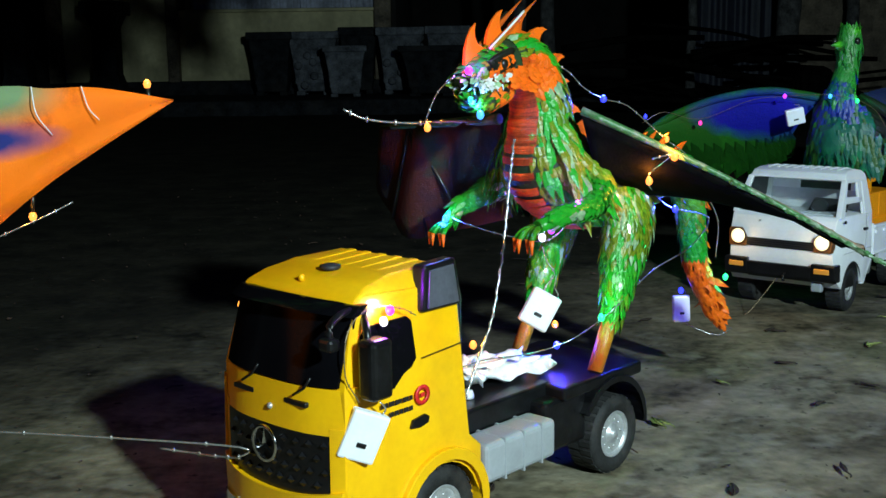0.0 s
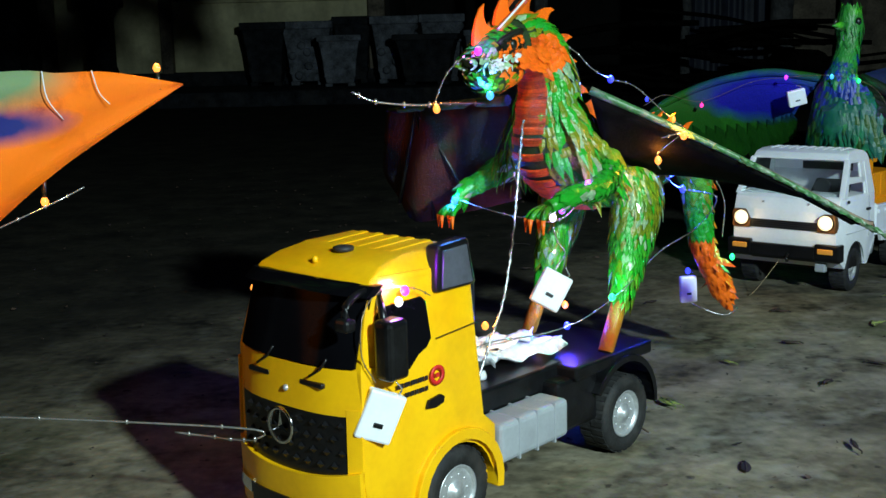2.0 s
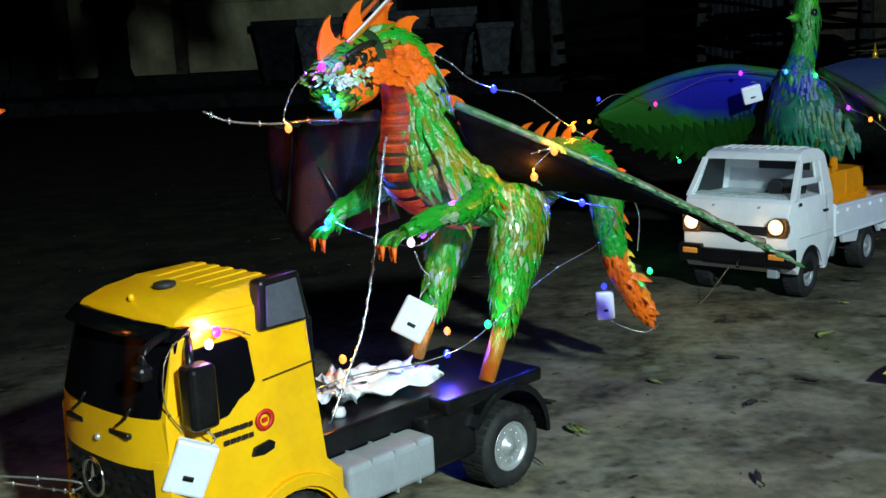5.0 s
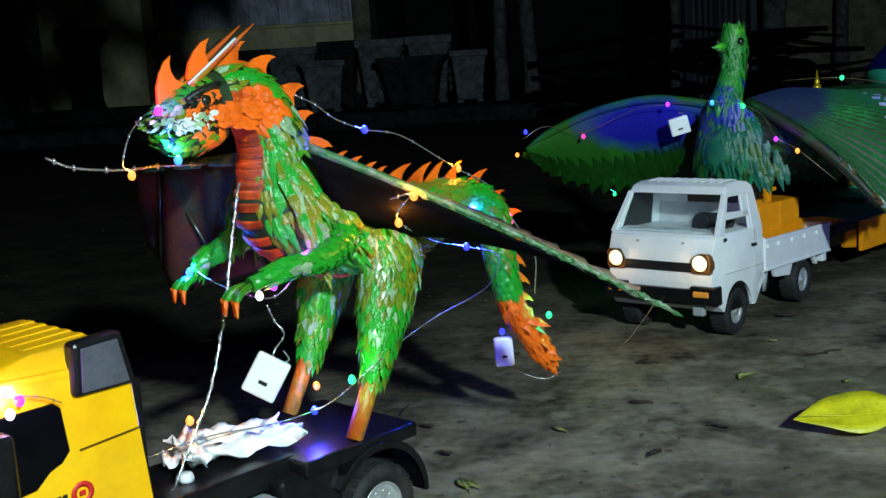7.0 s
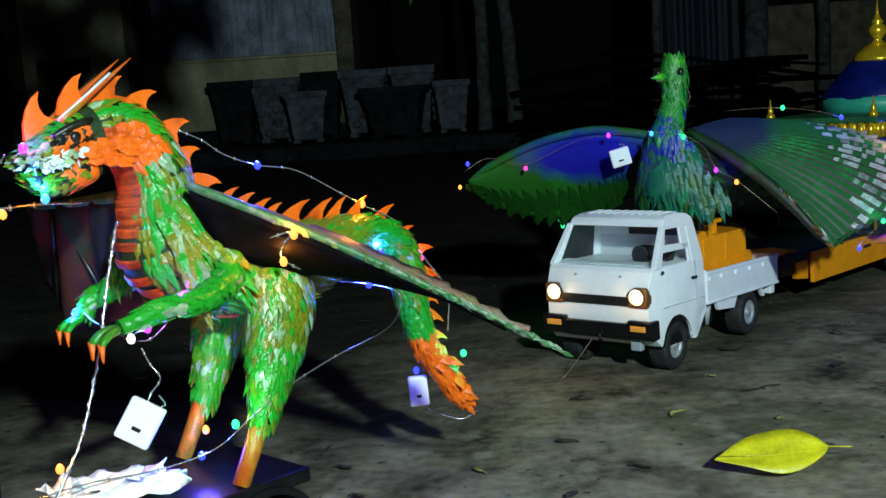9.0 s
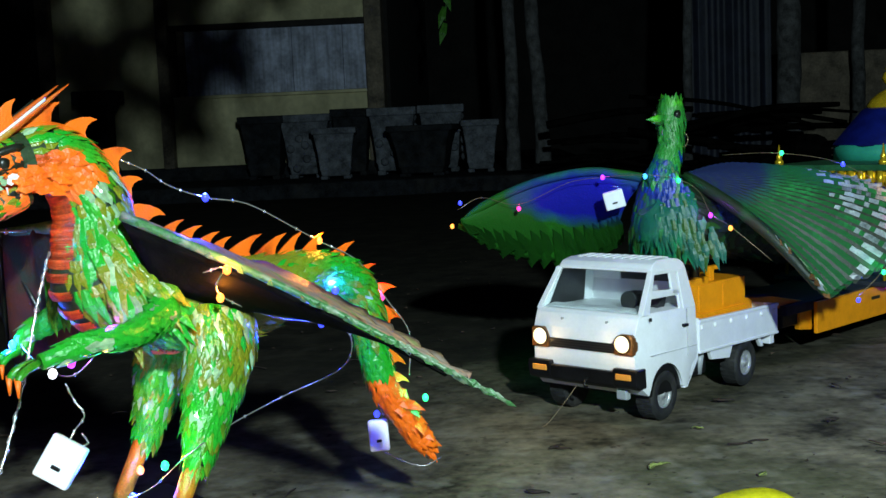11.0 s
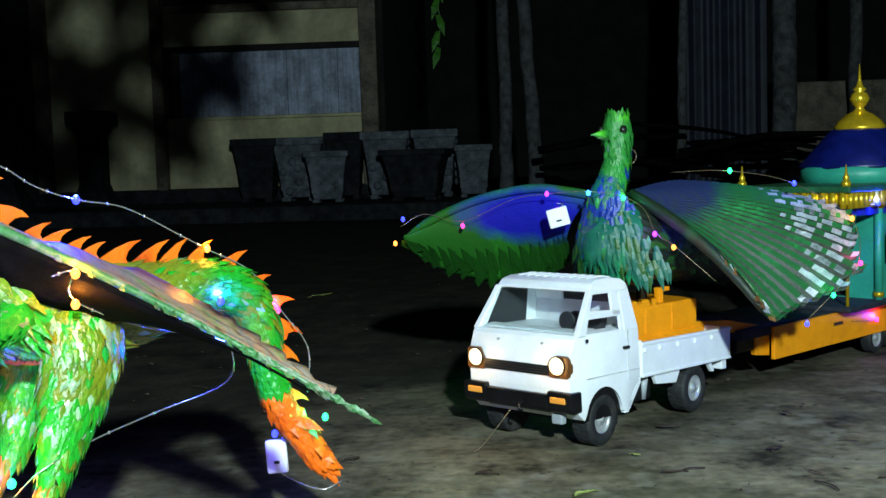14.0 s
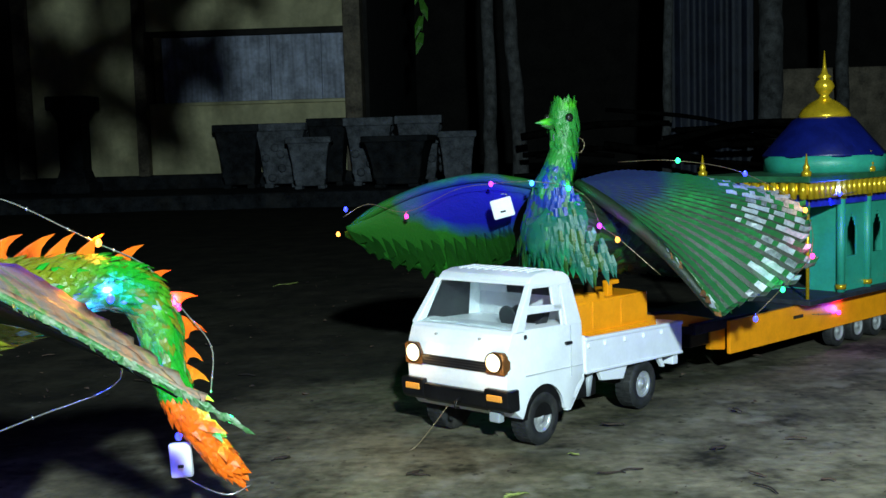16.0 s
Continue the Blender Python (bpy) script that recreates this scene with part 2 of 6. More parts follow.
def ground_mat():
    m = mat("bare_concrete_ground", (0.230, 0.196, 0.128), 0.95, vary=0.40, scale=14, bump=0.06, spec=0.08, stain=0.55, stain_colour=(0.03, 0.027, 0.02))
    nt = m.node_tree
    N, L = nt.nodes, nt.links
    p = N["Principled BSDF"]
    base = p.inputs["Base Color"].links[0].from_socket
    tc = N.new("ShaderNodeTexCoord")
    for scale, lo, hi, col, amount in ((3.0, 0.52, 0.70, (0.085, 0.10, 0.04), 0.6), (1.3, 0.50, 0.62, (0.06, 0.05, 0.034), 0.45), (26.0, 0.54, 0.72, (0.34, 0.31, 0.23), 0.75), (9.0, 0.52, 0.66, (0.05, 0.046, 0.034), 0.5), (70.0, 0.64, 0.72, (0.028, 0.024, 0.018), 0.8)):
        n = N.new("ShaderNodeTexNoise")
        n.inputs["Scale"].default_value, n.inputs["Detail"].default_value = scale, 6
        L.new(tc.outputs["Object"], n.inputs["Vector"])
        r = N.new("ShaderNodeValToRGB")
        r.color_ramp.elements[0].position, r.color_ramp.elements[1].position = lo, hi
        r.color_ramp.elements[1].color = (amount, amount, amount, 1)
        L.new(n.outputs[0], r.inputs[0])
        mix = N.new("ShaderNodeMix")
        mix.data_type = "RGBA"
        L.new(r.outputs[0], mix.inputs[0])
        L.new(base, mix.inputs[6])
        mix.inputs[7].default_value = (*col, 1)
        base = mix.outputs[2]
    # fading lamplight beyond the drive, painted as dark colour with a ragged border
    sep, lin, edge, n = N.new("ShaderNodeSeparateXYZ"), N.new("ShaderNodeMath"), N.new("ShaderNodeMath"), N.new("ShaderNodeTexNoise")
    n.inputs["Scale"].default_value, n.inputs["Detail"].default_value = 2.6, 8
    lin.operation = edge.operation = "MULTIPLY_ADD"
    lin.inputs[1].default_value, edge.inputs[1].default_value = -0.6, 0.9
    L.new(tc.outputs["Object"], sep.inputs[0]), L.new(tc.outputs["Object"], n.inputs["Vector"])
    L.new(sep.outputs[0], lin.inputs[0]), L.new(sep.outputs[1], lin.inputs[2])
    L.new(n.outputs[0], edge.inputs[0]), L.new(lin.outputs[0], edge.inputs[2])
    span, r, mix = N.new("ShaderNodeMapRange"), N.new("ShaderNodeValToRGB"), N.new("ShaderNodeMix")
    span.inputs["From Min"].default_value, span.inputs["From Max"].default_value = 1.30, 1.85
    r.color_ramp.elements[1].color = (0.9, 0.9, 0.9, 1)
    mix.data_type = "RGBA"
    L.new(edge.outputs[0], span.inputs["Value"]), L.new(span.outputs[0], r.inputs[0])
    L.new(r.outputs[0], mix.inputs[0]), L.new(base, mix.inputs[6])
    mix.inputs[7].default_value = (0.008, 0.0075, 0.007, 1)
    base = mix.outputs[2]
    L.new(base, p.inputs["Base Color"])
    n = N.new("ShaderNodeTexNoise")
    n.inputs["Scale"].default_value, n.inputs["Detail"].default_value = 120, 6
    L.new(tc.outputs["Object"], n.inputs["Vector"])
    b = N.new("ShaderNodeBump")
    b.inputs["Strength"].default_value, b.inputs["Distance"].default_value = 0.4, 0.003
    L.new(n.outputs[0], b.inputs["Height"])
    L.new(p.inputs["Normal"].links[0].from_socket, b.inputs["Normal"])
    L.new(b.outputs[0], p.inputs["Normal"])
    return m


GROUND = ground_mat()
PLASTER = mat("yellowed_plaster", (0.68, 0.62, 0.37), 0.85, vary=0.12, scale=5, bump=0.15, stain=0.6, stain_colour=(0.2, 0.17, 0.09))
BOARD = mat("grey_board", (0.50, 0.54, 0.70), 0.7, vary=0.22, scale=9, bump=0.2, stain=0.6, stain_colour=(0.16, 0.16, 0.18))


def run_down(m, x=60, y=60, z=4, amount=0.55):
    """Grain and stains that run up and down a board."""
    N, L = m.node_tree.nodes, m.node_tree.links
    p = N["Principled BSDF"]
    prev = p.inputs["Base Color"].links[0].from_socket
    tc, mp, n, r, mix = (N.new("ShaderNode" + k) for k in ("TexCoord", "Mapping", "TexNoise", "ValToRGB", "Mix"))
    mp.inputs["Scale"].default_value = (x, y, z)
    n.inputs["Scale"].default_value, n.inputs["Detail"].default_value = 1.0, 6
    r.color_ramp.elements[0].position, r.color_ramp.elements[1].position = 0.42, 0.68
    r.color_ramp.elements[1].color = (amount, amount, amount, 1)
    mix.data_type, mix.blend_type = "RGBA", "MULTIPLY"
    mix.inputs[7].default_value = (0.35, 0.34, 0.33, 1)
    L.new(tc.outputs["Object"], mp.inputs[0]), L.new(mp.outputs[0], n.inputs["Vector"]), L.new(n.outputs[0], r.inputs[0])
    L.new(r.outputs[0], mix.inputs[0]), L.new(prev, mix.inputs[6]), L.new(mix.outputs[2], p.inputs["Base Color"])


run_down(BOARD)
run_down(PLASTER, 9, 9, 2.5, 0.4)
TIMBER = mat("old_timber", (0.20, 0.16, 0.115), 0.8, vary=0.3, scale=14, bump=0.3, stain=0.5)
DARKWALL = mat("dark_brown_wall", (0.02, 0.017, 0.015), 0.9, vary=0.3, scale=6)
CEMENT = mat("weathered_cement", (0.15, 0.16, 0.185), 0.95, spec=0.1, vary=0.3, scale=22, bump=0.4, stain=0.8, stain_colour=(0.03, 0.03, 0.028))
CEMENT_DARK = mat("dark_cement", (0.020, 0.022, 0.026), 0.95, spec=0.1, vary=0.35, scale=22, bump=0.4, stain=0.6)
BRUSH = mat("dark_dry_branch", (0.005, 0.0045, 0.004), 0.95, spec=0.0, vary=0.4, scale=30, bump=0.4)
BARK = mat("tree_bark", (0.10, 0.10, 0.102), 0.9, vary=0.35, scale=26, bump=0.7, stain=0.6)
LEAF_Y = mat("yellow_leaf", (0.62, 0.55, 0.012), 0.4, vary=0.15, scale=50, bump=0.2, stain=0.35, stain_colour=(0.35, 0.38, 0.02))
LEAF_G = mat("green_leaf", (0.07, 0.25, 0.025), 0.45, vary=0.25, scale=60, bump=0.2, island=0.4)
LEAF_B = mat("dry_leaf", (0.05, 0.028, 0.018), 0.8, vary=0.35, scale=60, bump=0.3, island=0.5)
LEAF_P = mat("pale_leaf_scrap", (0.35, 0.40, 0.10), 0.6, vary=0.35, scale=60, bump=0.2, island=0.5)
SHEET = mat("dark_blue_sheet", (0.018, 0.022, 0.042), 0.6, vary=0.25, scale=8, bump=0.1)


# ---- building blocks ----
def part(name, bm, material, parent=None, label="", smooth=False, m=None):
    """One bmesh as one mesh object, under a thing or under a part. material: one, or a list for the faces' indices."""
    me = bpy.data.meshes.new(name)
    bmesh.ops.recalc_face_normals(bm, faces=bm.faces[:])
    bm.to_mesh(me)
    bm.free()
    for x in material if isinstance(material, (list, tuple)) else [material]:
        me.materials.append(x)
    if smooth:
        me.shade_smooth() if smooth is True else me.set_sharp_from_angle(angle=radians(smooth))
    ob = new(name, me)
    if m is not None:
        ob.matrix_basis = m
    if parent is not None:
        ob.parent = parent
    if label:
        tagged(ob, label)
    return ob


def thing(name, m, label, category, group="", kind=""):
    ob = new(name)
    ob.empty_display_size = 0.02
    ob.matrix_basis = m
    return tagged(ob, label, category, group, kind)


def box(bm, x0, x1, y0, y1, z0, z1, bevel=0.0, seg=2, mi=0):
    vs = [bm.verts.new((x, y, z)) for z in (z0, z1) for y in (y0, y1) for x in (x0, x1)]
    fs = [bm.faces.new([vs[i] for i in q]) for q in ((0, 2, 3, 1), (4, 5, 7, 6), (0, 1, 5, 4), (2, 6, 7, 3), (0, 4, 6, 2), (1, 3, 7, 5))]
    for f in fs:
        f.material_index = mi
    if bevel:
        es = list({e for f in fs for e in f.edges})
        bmesh.ops.bevel(bm, geom=es, offset=bevel, segments=seg, affect="EDGES", profile=0.5, clamp_overlap=True)
    return bm


def boxed(*a, **k):
    return box(bmesh.new(), *a, **k)


def prism(bm, outline, x0, x1, bevel=0.0, seg=2, mi=0):
    """A (y, z) outline drawn out along x from x0 to x1; x0 and x1 may be functions of (y, z)."""
    a = [bm.verts.new((x0(y, z) if callable(x0) else x0, y, z)) for y, z in outline]
    b = [bm.verts.new((x1(y, z) if callable(x1) else x1, y, z)) for y, z in outline]
    n = len(outline)
    fs = [bm.faces.new(a[::-1]), bm.faces.new(b)]
    for i in range(n):
        fs.append(bm.faces.new((a[i], a[(i + 1) % n], b[(i + 1) % n], b[i])))
    for f in fs:
        f.material_index = mi
    if bevel:
        es = list({e for f in fs for e in f.edges})
        bmesh.ops.bevel(bm, geom=es, offset=bevel, segments=seg, affect="EDGES", profile=0.5, clamp_overlap=True)
    return bm


def tube(bm, pts, radii, n=8, cap=True, mi=0, flat=1.0):
    """A round limb along points; radii one for all or one each; flat squeezes it sideways."""
    pts = [Vector(p) for p in pts]
    if not isinstance(radii, (list, tuple)):
        radii = [radii] * len(pts)
    rings = []
    up = Vector((0, 0, 1))
    for i, p in enumerate(pts):
        d = (pts[min(i + 1, len(pts) - 1)] - pts[max(i - 1, 0)]).normalized()
        ref = up if abs(d.z) < 0.95 else Vector((0, 1, 0))
        s = d.cross(ref).normalized()
        u = s.cross(d).normalized()
        rings.append([bm.verts.new(p + radii[i] * (s * math.cos(a) * flat + u * math.sin(a))) for a in [2 * math.pi * k / n for k in range(n)]])
    for r0, r1 in zip(rings, rings[1:]):
        for k in range(n):
            f = bm.faces.new((r0[k], r0[(k + 1) % n], r1[(k + 1) % n], r1[k]))
            f.material_index, f.smooth = mi, True
    if cap:
        for r in (rings[0], rings[-1]):
            bm.faces.new(r).material_index = mi
    return bm


def smooth_path(pts, n=6):
    """A Catmull-Rom line through the points."""
    P = [Vector(p) for p in pts]
    P = [P[0] * 2 - P[1]] + P + [P[-1] * 2 - P[-2]]
    out = []
    for i in range(1, len(P) - 2):
        for k in range(n):
            t = k / n
            a, b, c, d = P[i - 1:i + 3]
            out.append(0.5 * ((2 * b) + (c - a) * t + (2 * a - 5 * b + 4 * c - d) * t * t + (3 * b - a - 3 * c + d) * t ** 3))
    out.append(P[-2])
    return out


def blade(bm, base, along, out, length, width, lift=0.25, mi=0, thick=0.0):
    """A pointed scale or feather: a folded leaf that starts at base, runs along and stands a little off the surface (out)."""
    base, along, out = Vector(base), Vector(along).normalized(), Vector(out).normalized()
    side = along.cross(out).normalized()
    tip = base + along * length + out * length * lift
    mid = base + along * length * 0.45 + out * length * (lift * 0.6 + 0.06)
    q = [base - side * width * 0.3, mid - side * width * 0.5 - out * width * 0.1, tip, mid + side * width * 0.5 - out * width * 0.1, base + side * width * 0.3, base + out * width * 0.1]
    v = [bm.verts.new(x) for x in q] + [bm.verts.new(mid)]
    for t in ((0, 1, 6, 5), (1, 2, 6), (6, 2, 3), (5, 6, 3, 4)):
        f = bm.faces.new([v[i] for i in t])
        f.material_index = mi
    return bm


def lathe(bm, prof, n=24, mi=0, axis="z", at=(0, 0, 0), cap=True):
    """(radius, height) pairs turned round an axis."""
    at = Vector(at)
    rings = []
    for r, h in prof:
        ring = []
        for k in range(n):
            a = 2 * math.pi * k / n
            c, s = r * math.cos(a), r * math.sin(a)
            ring.append(bm.verts.new(at + Vector({"z": (c, s, h), "x": (h, c, s), "y": (c, h, s)}[axis])))
        rings.append(ring)
    for a, b in zip(rings, rings[1:]):
        for k in range(n):
            f = bm.faces.new((a[k], a[(k + 1) % n], b[(k + 1) % n], b[k]))
            f.material_index, f.smooth = mi, True
    for r in (rings[0], rings[-1]) if cap else ():
        bm.faces.new(r).material_index = mi
    return bm


# ---- ground and yard ----
def rough_ground():
    bm = bmesh.new()
    xs = [-60, -20, -8, -4] + [-2 + 0.05 * i for i in range(97)] + [4, 8, 20, 60]
    ys = [-40, -12, -5, -2] + [-1 + 0.05 * i for i in range(125)] + [8, 16, 60]
    grid = [[bm.verts.new((x, y, 0.004 * noise.noise((x * 2.3, y * 2.3, 0)) + 0.0016 * noise.noise((x * 9, y * 9, 3)) - 0.0015)) for x in xs] for y in ys]
    for a, b in zip(grid, grid[1:]):
        for i in range(len(xs) - 1):
            bm.faces.new((a[i], a[i + 1], b[i + 1], b[i])).smooth = True
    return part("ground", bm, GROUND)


tagged(rough_ground(), "dark bare concrete ground, stained and mossy, its far dimness painted in", "ground", kind="structure")

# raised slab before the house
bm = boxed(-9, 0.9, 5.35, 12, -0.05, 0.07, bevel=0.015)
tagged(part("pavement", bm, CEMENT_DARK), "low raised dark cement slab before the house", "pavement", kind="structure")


def house():
    h = thing("wall_house", pose(0, 6.2, 0.07), "old yellowed plaster house front with timber frame", "wall", kind="structure")
    part("plaster_panel", boxed(-1.40, -0.35, 0.0, 0.12, 0.075, 0.45, bevel=0.004), PLASTER, h)
    part("plaster_panel", boxed(-1.40, -0.35, 0.0, 0.12, 0.82, 1.0, bevel=0.004), PLASTER, h)
    part("plaster_panel", boxed(-2.02, -1.46, -0.02, 0.12, 0.06, 2.4, bevel=0.004), PLASTER, h)
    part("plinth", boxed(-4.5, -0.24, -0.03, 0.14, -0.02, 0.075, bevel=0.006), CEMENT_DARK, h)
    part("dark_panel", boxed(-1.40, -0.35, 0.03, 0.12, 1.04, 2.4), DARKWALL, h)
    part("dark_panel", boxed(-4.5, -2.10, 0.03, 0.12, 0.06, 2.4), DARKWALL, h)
    for x0, x1 in ((-1.46, -1.40), (-0.35, -0.26), (-2.10, -2.02), (-2.62, -2.56)):
        part("post", boxed(x0, x1, -0.05, 0.12, 0.07, 2.4, bevel=0.006), TIMBER, h)
    part("beam", boxed(-1.40, -0.35, -0.03, 0.12, 1.0, 1.04, bevel=0.004), TIMBER, h)
    part("lintel", boxed(-1.42, -0.33, -0.035, 0.10, 0.795, 0.825, bevel=0.004), DARKWALL, h)
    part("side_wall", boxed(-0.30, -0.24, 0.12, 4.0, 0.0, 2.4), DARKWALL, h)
    w = part("window_frame", boxed(-1.36, -1.325, -0.012, 0.10, 0.45, 0.80, bevel=0.004), TIMBER, h)
    part("window_sill", boxed(-1.36, -0.35, -0.03, 0.10, 0.435, 0.452, bevel=0.004), PLASTER, h)
    x = -1.325
    while x < -0.36:
        wd = random.uniform(0.20, 0.34)
        part("board", boxed(x + 0.002, min(x + wd, -0.352), 0.012 + random.uniform(0, 0.006), 0.05, 0.454, 0.794, bevel=0.002), BOARD, h)
        x += wd
    return h


house()
# backdrop added to stand for the open darkness behind the yard
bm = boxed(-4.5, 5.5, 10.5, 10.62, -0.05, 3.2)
tagged(part("dark_backdrop", bm, DARKWALL), "dark backdrop added far behind the yard, in place of open darkness", "wall", kind="structure")


def pot(name, x, y, w, h, material, label, relief, turn=0):
    """A square tapered cement planter with a wide rim and a footed base."""
    p = thing(name, pose(x, y, 0.07, 0, 0, turn), label, "planter", "cement planters before the house")
    bm = bmesh.new()
    prof = [(0.66, 0.06), (0.70, 0.16), (0.76, 0.2), (0.74, 0.24), (0.82, 0.55), (0.94, 0.84), (0.98, 0.88)]
    rings = []
    for r, z in prof:
        a = r * w / 2
        rings.append([bm.verts.new((sx * a, sy * a, z * h)) for sx, sy in ((-1, -1), (1, -1), (1, 1), (-1, 1))])
    for a, b in zip(rings, rings[1:]):
        for k in range(4):
            bm.faces.new((a[k], a[(k + 1) % 4], b[(k + 1) % 4], b[k]))
    bm.faces.new(rings[0])
    bm.faces.new(rings[-1])
    bmesh.ops.bevel(bm, geom=bm.edges[:], offset=0.004, segments=1, affect="EDGES")
    part("body", bm, material, p)
    bm = bmesh.new()
    a, b = w / 2 * 1.06, w / 2 * 0.86
    for x0, x1, y0, y1 in ((-a, a, -a, -b), (-a, a, b, a), (-a, -b, -b, b), (b, a, -b, b)):
        box(bm, x0, x1, y0, y1, h * 0.88, h, bevel=0.006)
    part("rim", bm, material, p)
    part("soil", boxed(-b, b, -b, b, h * 0.85, h * 0.93), DARKWALL, p)
    for sx in (-1, 1):
        for sy in (-1, 1):
            part("foot", boxed(sx * w * 0.27 - w * 0.09, sx * w * 0.27 + w * 0.09, sy * w * 0.27 - w * 0.09, sy * w * 0.27 + w * 0.09, 0, h * 0.065, bevel=0.004), material, p)
    if relief:
        for side in range(2):
            R = pose(0, 0, 0, 0, 0, 90 * side)
            for k in range(9):
                ang = k * 2.4
                r = 0.03 * math.sqrt(k) * w / 0.2
                c = R @ Vector((r * math.cos(ang), -w * 0.41 - 0.01, h * 0.52 + r * math.sin(ang) * 1.3))
                bm = lathe(bmesh.new(), [(0.002, -0.009), (0.017, -0.004), (0.022, 0.003), (0.012, 0.012), (0.003, 0.016)], 7, at=c, axis="y" if not side else "x")
                part("petal_relief", bm, CEMENT, p)
    return p


P_DARK, P_PALE = "dark weathered square cement planter on the slab", "grey square cement planter with a raised flower relief"
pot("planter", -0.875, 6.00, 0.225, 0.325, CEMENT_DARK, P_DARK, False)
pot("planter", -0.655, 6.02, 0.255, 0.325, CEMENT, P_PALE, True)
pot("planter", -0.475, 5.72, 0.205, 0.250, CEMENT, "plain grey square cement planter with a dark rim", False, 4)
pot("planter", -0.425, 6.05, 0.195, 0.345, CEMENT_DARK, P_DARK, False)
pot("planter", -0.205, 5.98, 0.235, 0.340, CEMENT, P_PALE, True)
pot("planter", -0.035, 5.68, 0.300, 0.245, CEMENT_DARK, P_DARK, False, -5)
pot("planter", 0.040, 6.06, 0.225, 0.345, CEMENT, P_PALE, True)
pot("planter", 0.235, 5.85, 0.180, 0.260, CEMENT, "plain pale grey square cement planter on the slab", False, 3)


def pedestal(x, y):
    p = thing("pedestal", pose(x, y, 0.07), "dark waisted cement pedestal beside the house wall", "pedestal")
    part("base", boxed(-0.1, 0.1, -0.1, 0.1, 0, 0.05, bevel=0.006), CEMENT_DARK, p)
    bm = bmesh.new()
    rings = [[bm.verts.new((sx * r, sy * r, z)) for sx, sy in ((-1, -1), (1, -1), (1, 1), (-1, 1))] for r, z in ((0.08, 0.05), (0.06, 0.12), (0.06, 0.36), (0.085, 0.42))]
    for a, b in zip(rings, rings[1:]):
        for k in range(4):
            bm.faces.new((a[k], a[(k + 1) % 4], b[(k + 1) % 4], b[k]))
    bm.faces.new(rings[0]), bm.faces.new(rings[-1])
    part("shaft", bm, CEMENT_DARK, p)
    part("cap", boxed(-0.105, 0.105, -0.105, 0.105, 0.42, 0.49, bevel=0.008), CEMENT_DARK, p)


pedestal(-1.72, 5.95)
pedestal(-2.18, 5.95)


def trunk(x, y, r, lean, h, seed, category="tree", label="slim grey tree trunk with rough bark"):
    t = thing("bare_tree" if r > 0.03 else "wooden_pole", pose(x, y, 0), label, category if r > 0.03 else "pole")
    rnd = random.Random(seed)
    pts, rad = [], []
    for i in range(26):
        z = h * i / 25
        pts.append((lean * z + 0.006 * rnd.uniform(-1, 1), 0.006 * rnd.uniform(-1, 1), z))
        rad.append(r * (1.25 - 0.25 * min(1, z / 0.3)) * (1 - 0.12 * z / h) * (1 + 0.05 * rnd.uniform(-1, 1)))
    bm = tube(bmesh.new(), pts, rad, 14)
    part("trunk", bm, BARK, t)
    return t


trunk(0.403, 5.85, 0.033, 0.0, 2.6, 1)
trunk(0.556, 5.75, 0.035, -0.052, 2.6, 2)
trunk(1.24, 5.7, 0.022, 0.02, 2.4, 3, label="thin pale leaning pole beside the blue sheet")
trunk(1.78, 5.9, 0.06, 0.0, 2.4, 4)
trunk(2.25, 6.3, 0.035, 0.0, 2.4, 5)


def blue_sheet():
    bm = bmesh.new()
    cols = 40
    front, back = [], []
    for i in range(cols + 1):
        x = 1.28 + 0.44 * i / cols
        y = 6.0 + 0.018 * math.sin(i * 1.05) + 0.01 * math.sin(i * 2.7)
        front.append([bm.verts.new((x, y, z)) for z in (0.0, 0.5, 1.2, 2.2)])
        back.append([bm.verts.new((x, y + 0.006, z)) for z in (0.0, 0.5, 1.2, 2.2)])
    for g in (front, back):
        for a, b in zip(g, g[1:]):
            for k in range(3):
                bm.faces.new((a[k], b[k], b[k + 1], a[k + 1])).smooth = True
    return part("wall_sheet", bm, SHEET)


tagged(blue_sheet(), "dark blue-grey corrugated sheet wall", "wall", kind="structure")
bm = boxed(1.86, 3.4, 6.5, 6.62, -0.02, 0.62, bevel=0.01)
tagged(part("wall_low", bm, TIMBER), "low dark cement wall beside the trees", "wall", kind="structure")


def brushwood():
    b = thing("brushwood_heap", pose(1.2, 5.2, 0), "dark heap of cut branches and logs on the ground", "wood heap")
    rnd = random.Random(7)
    for k in range(34):
        bm = bmesh.new()
        a, l = rnd.uniform(-0.5, 0.5), rnd.uniform(0.3, 0.9)
        x, y, z = rnd.uniform(-0.5, 0.6), rnd.uniform(-0.15, 0.25), 0.02 + 0.3 * rnd.random() ** 1.3
        d = Vector((math.cos(a), 0.4 * math.sin(a), rnd.uniform(-0.22, 0.22))) * l / 2
        c = Vector((x, y, max(z, abs(d.z) + 0.015)))
        mid = c + Vector((0, 0, rnd.uniform(0, 0.04)))
        r = rnd.uniform(0.006, 0.018)
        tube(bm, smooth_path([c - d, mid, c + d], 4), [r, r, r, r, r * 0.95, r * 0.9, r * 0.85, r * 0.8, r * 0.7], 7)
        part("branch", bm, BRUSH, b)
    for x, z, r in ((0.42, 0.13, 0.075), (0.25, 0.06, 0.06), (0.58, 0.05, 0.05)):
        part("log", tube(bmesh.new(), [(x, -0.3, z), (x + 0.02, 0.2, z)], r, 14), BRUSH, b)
    return b


brushwood()


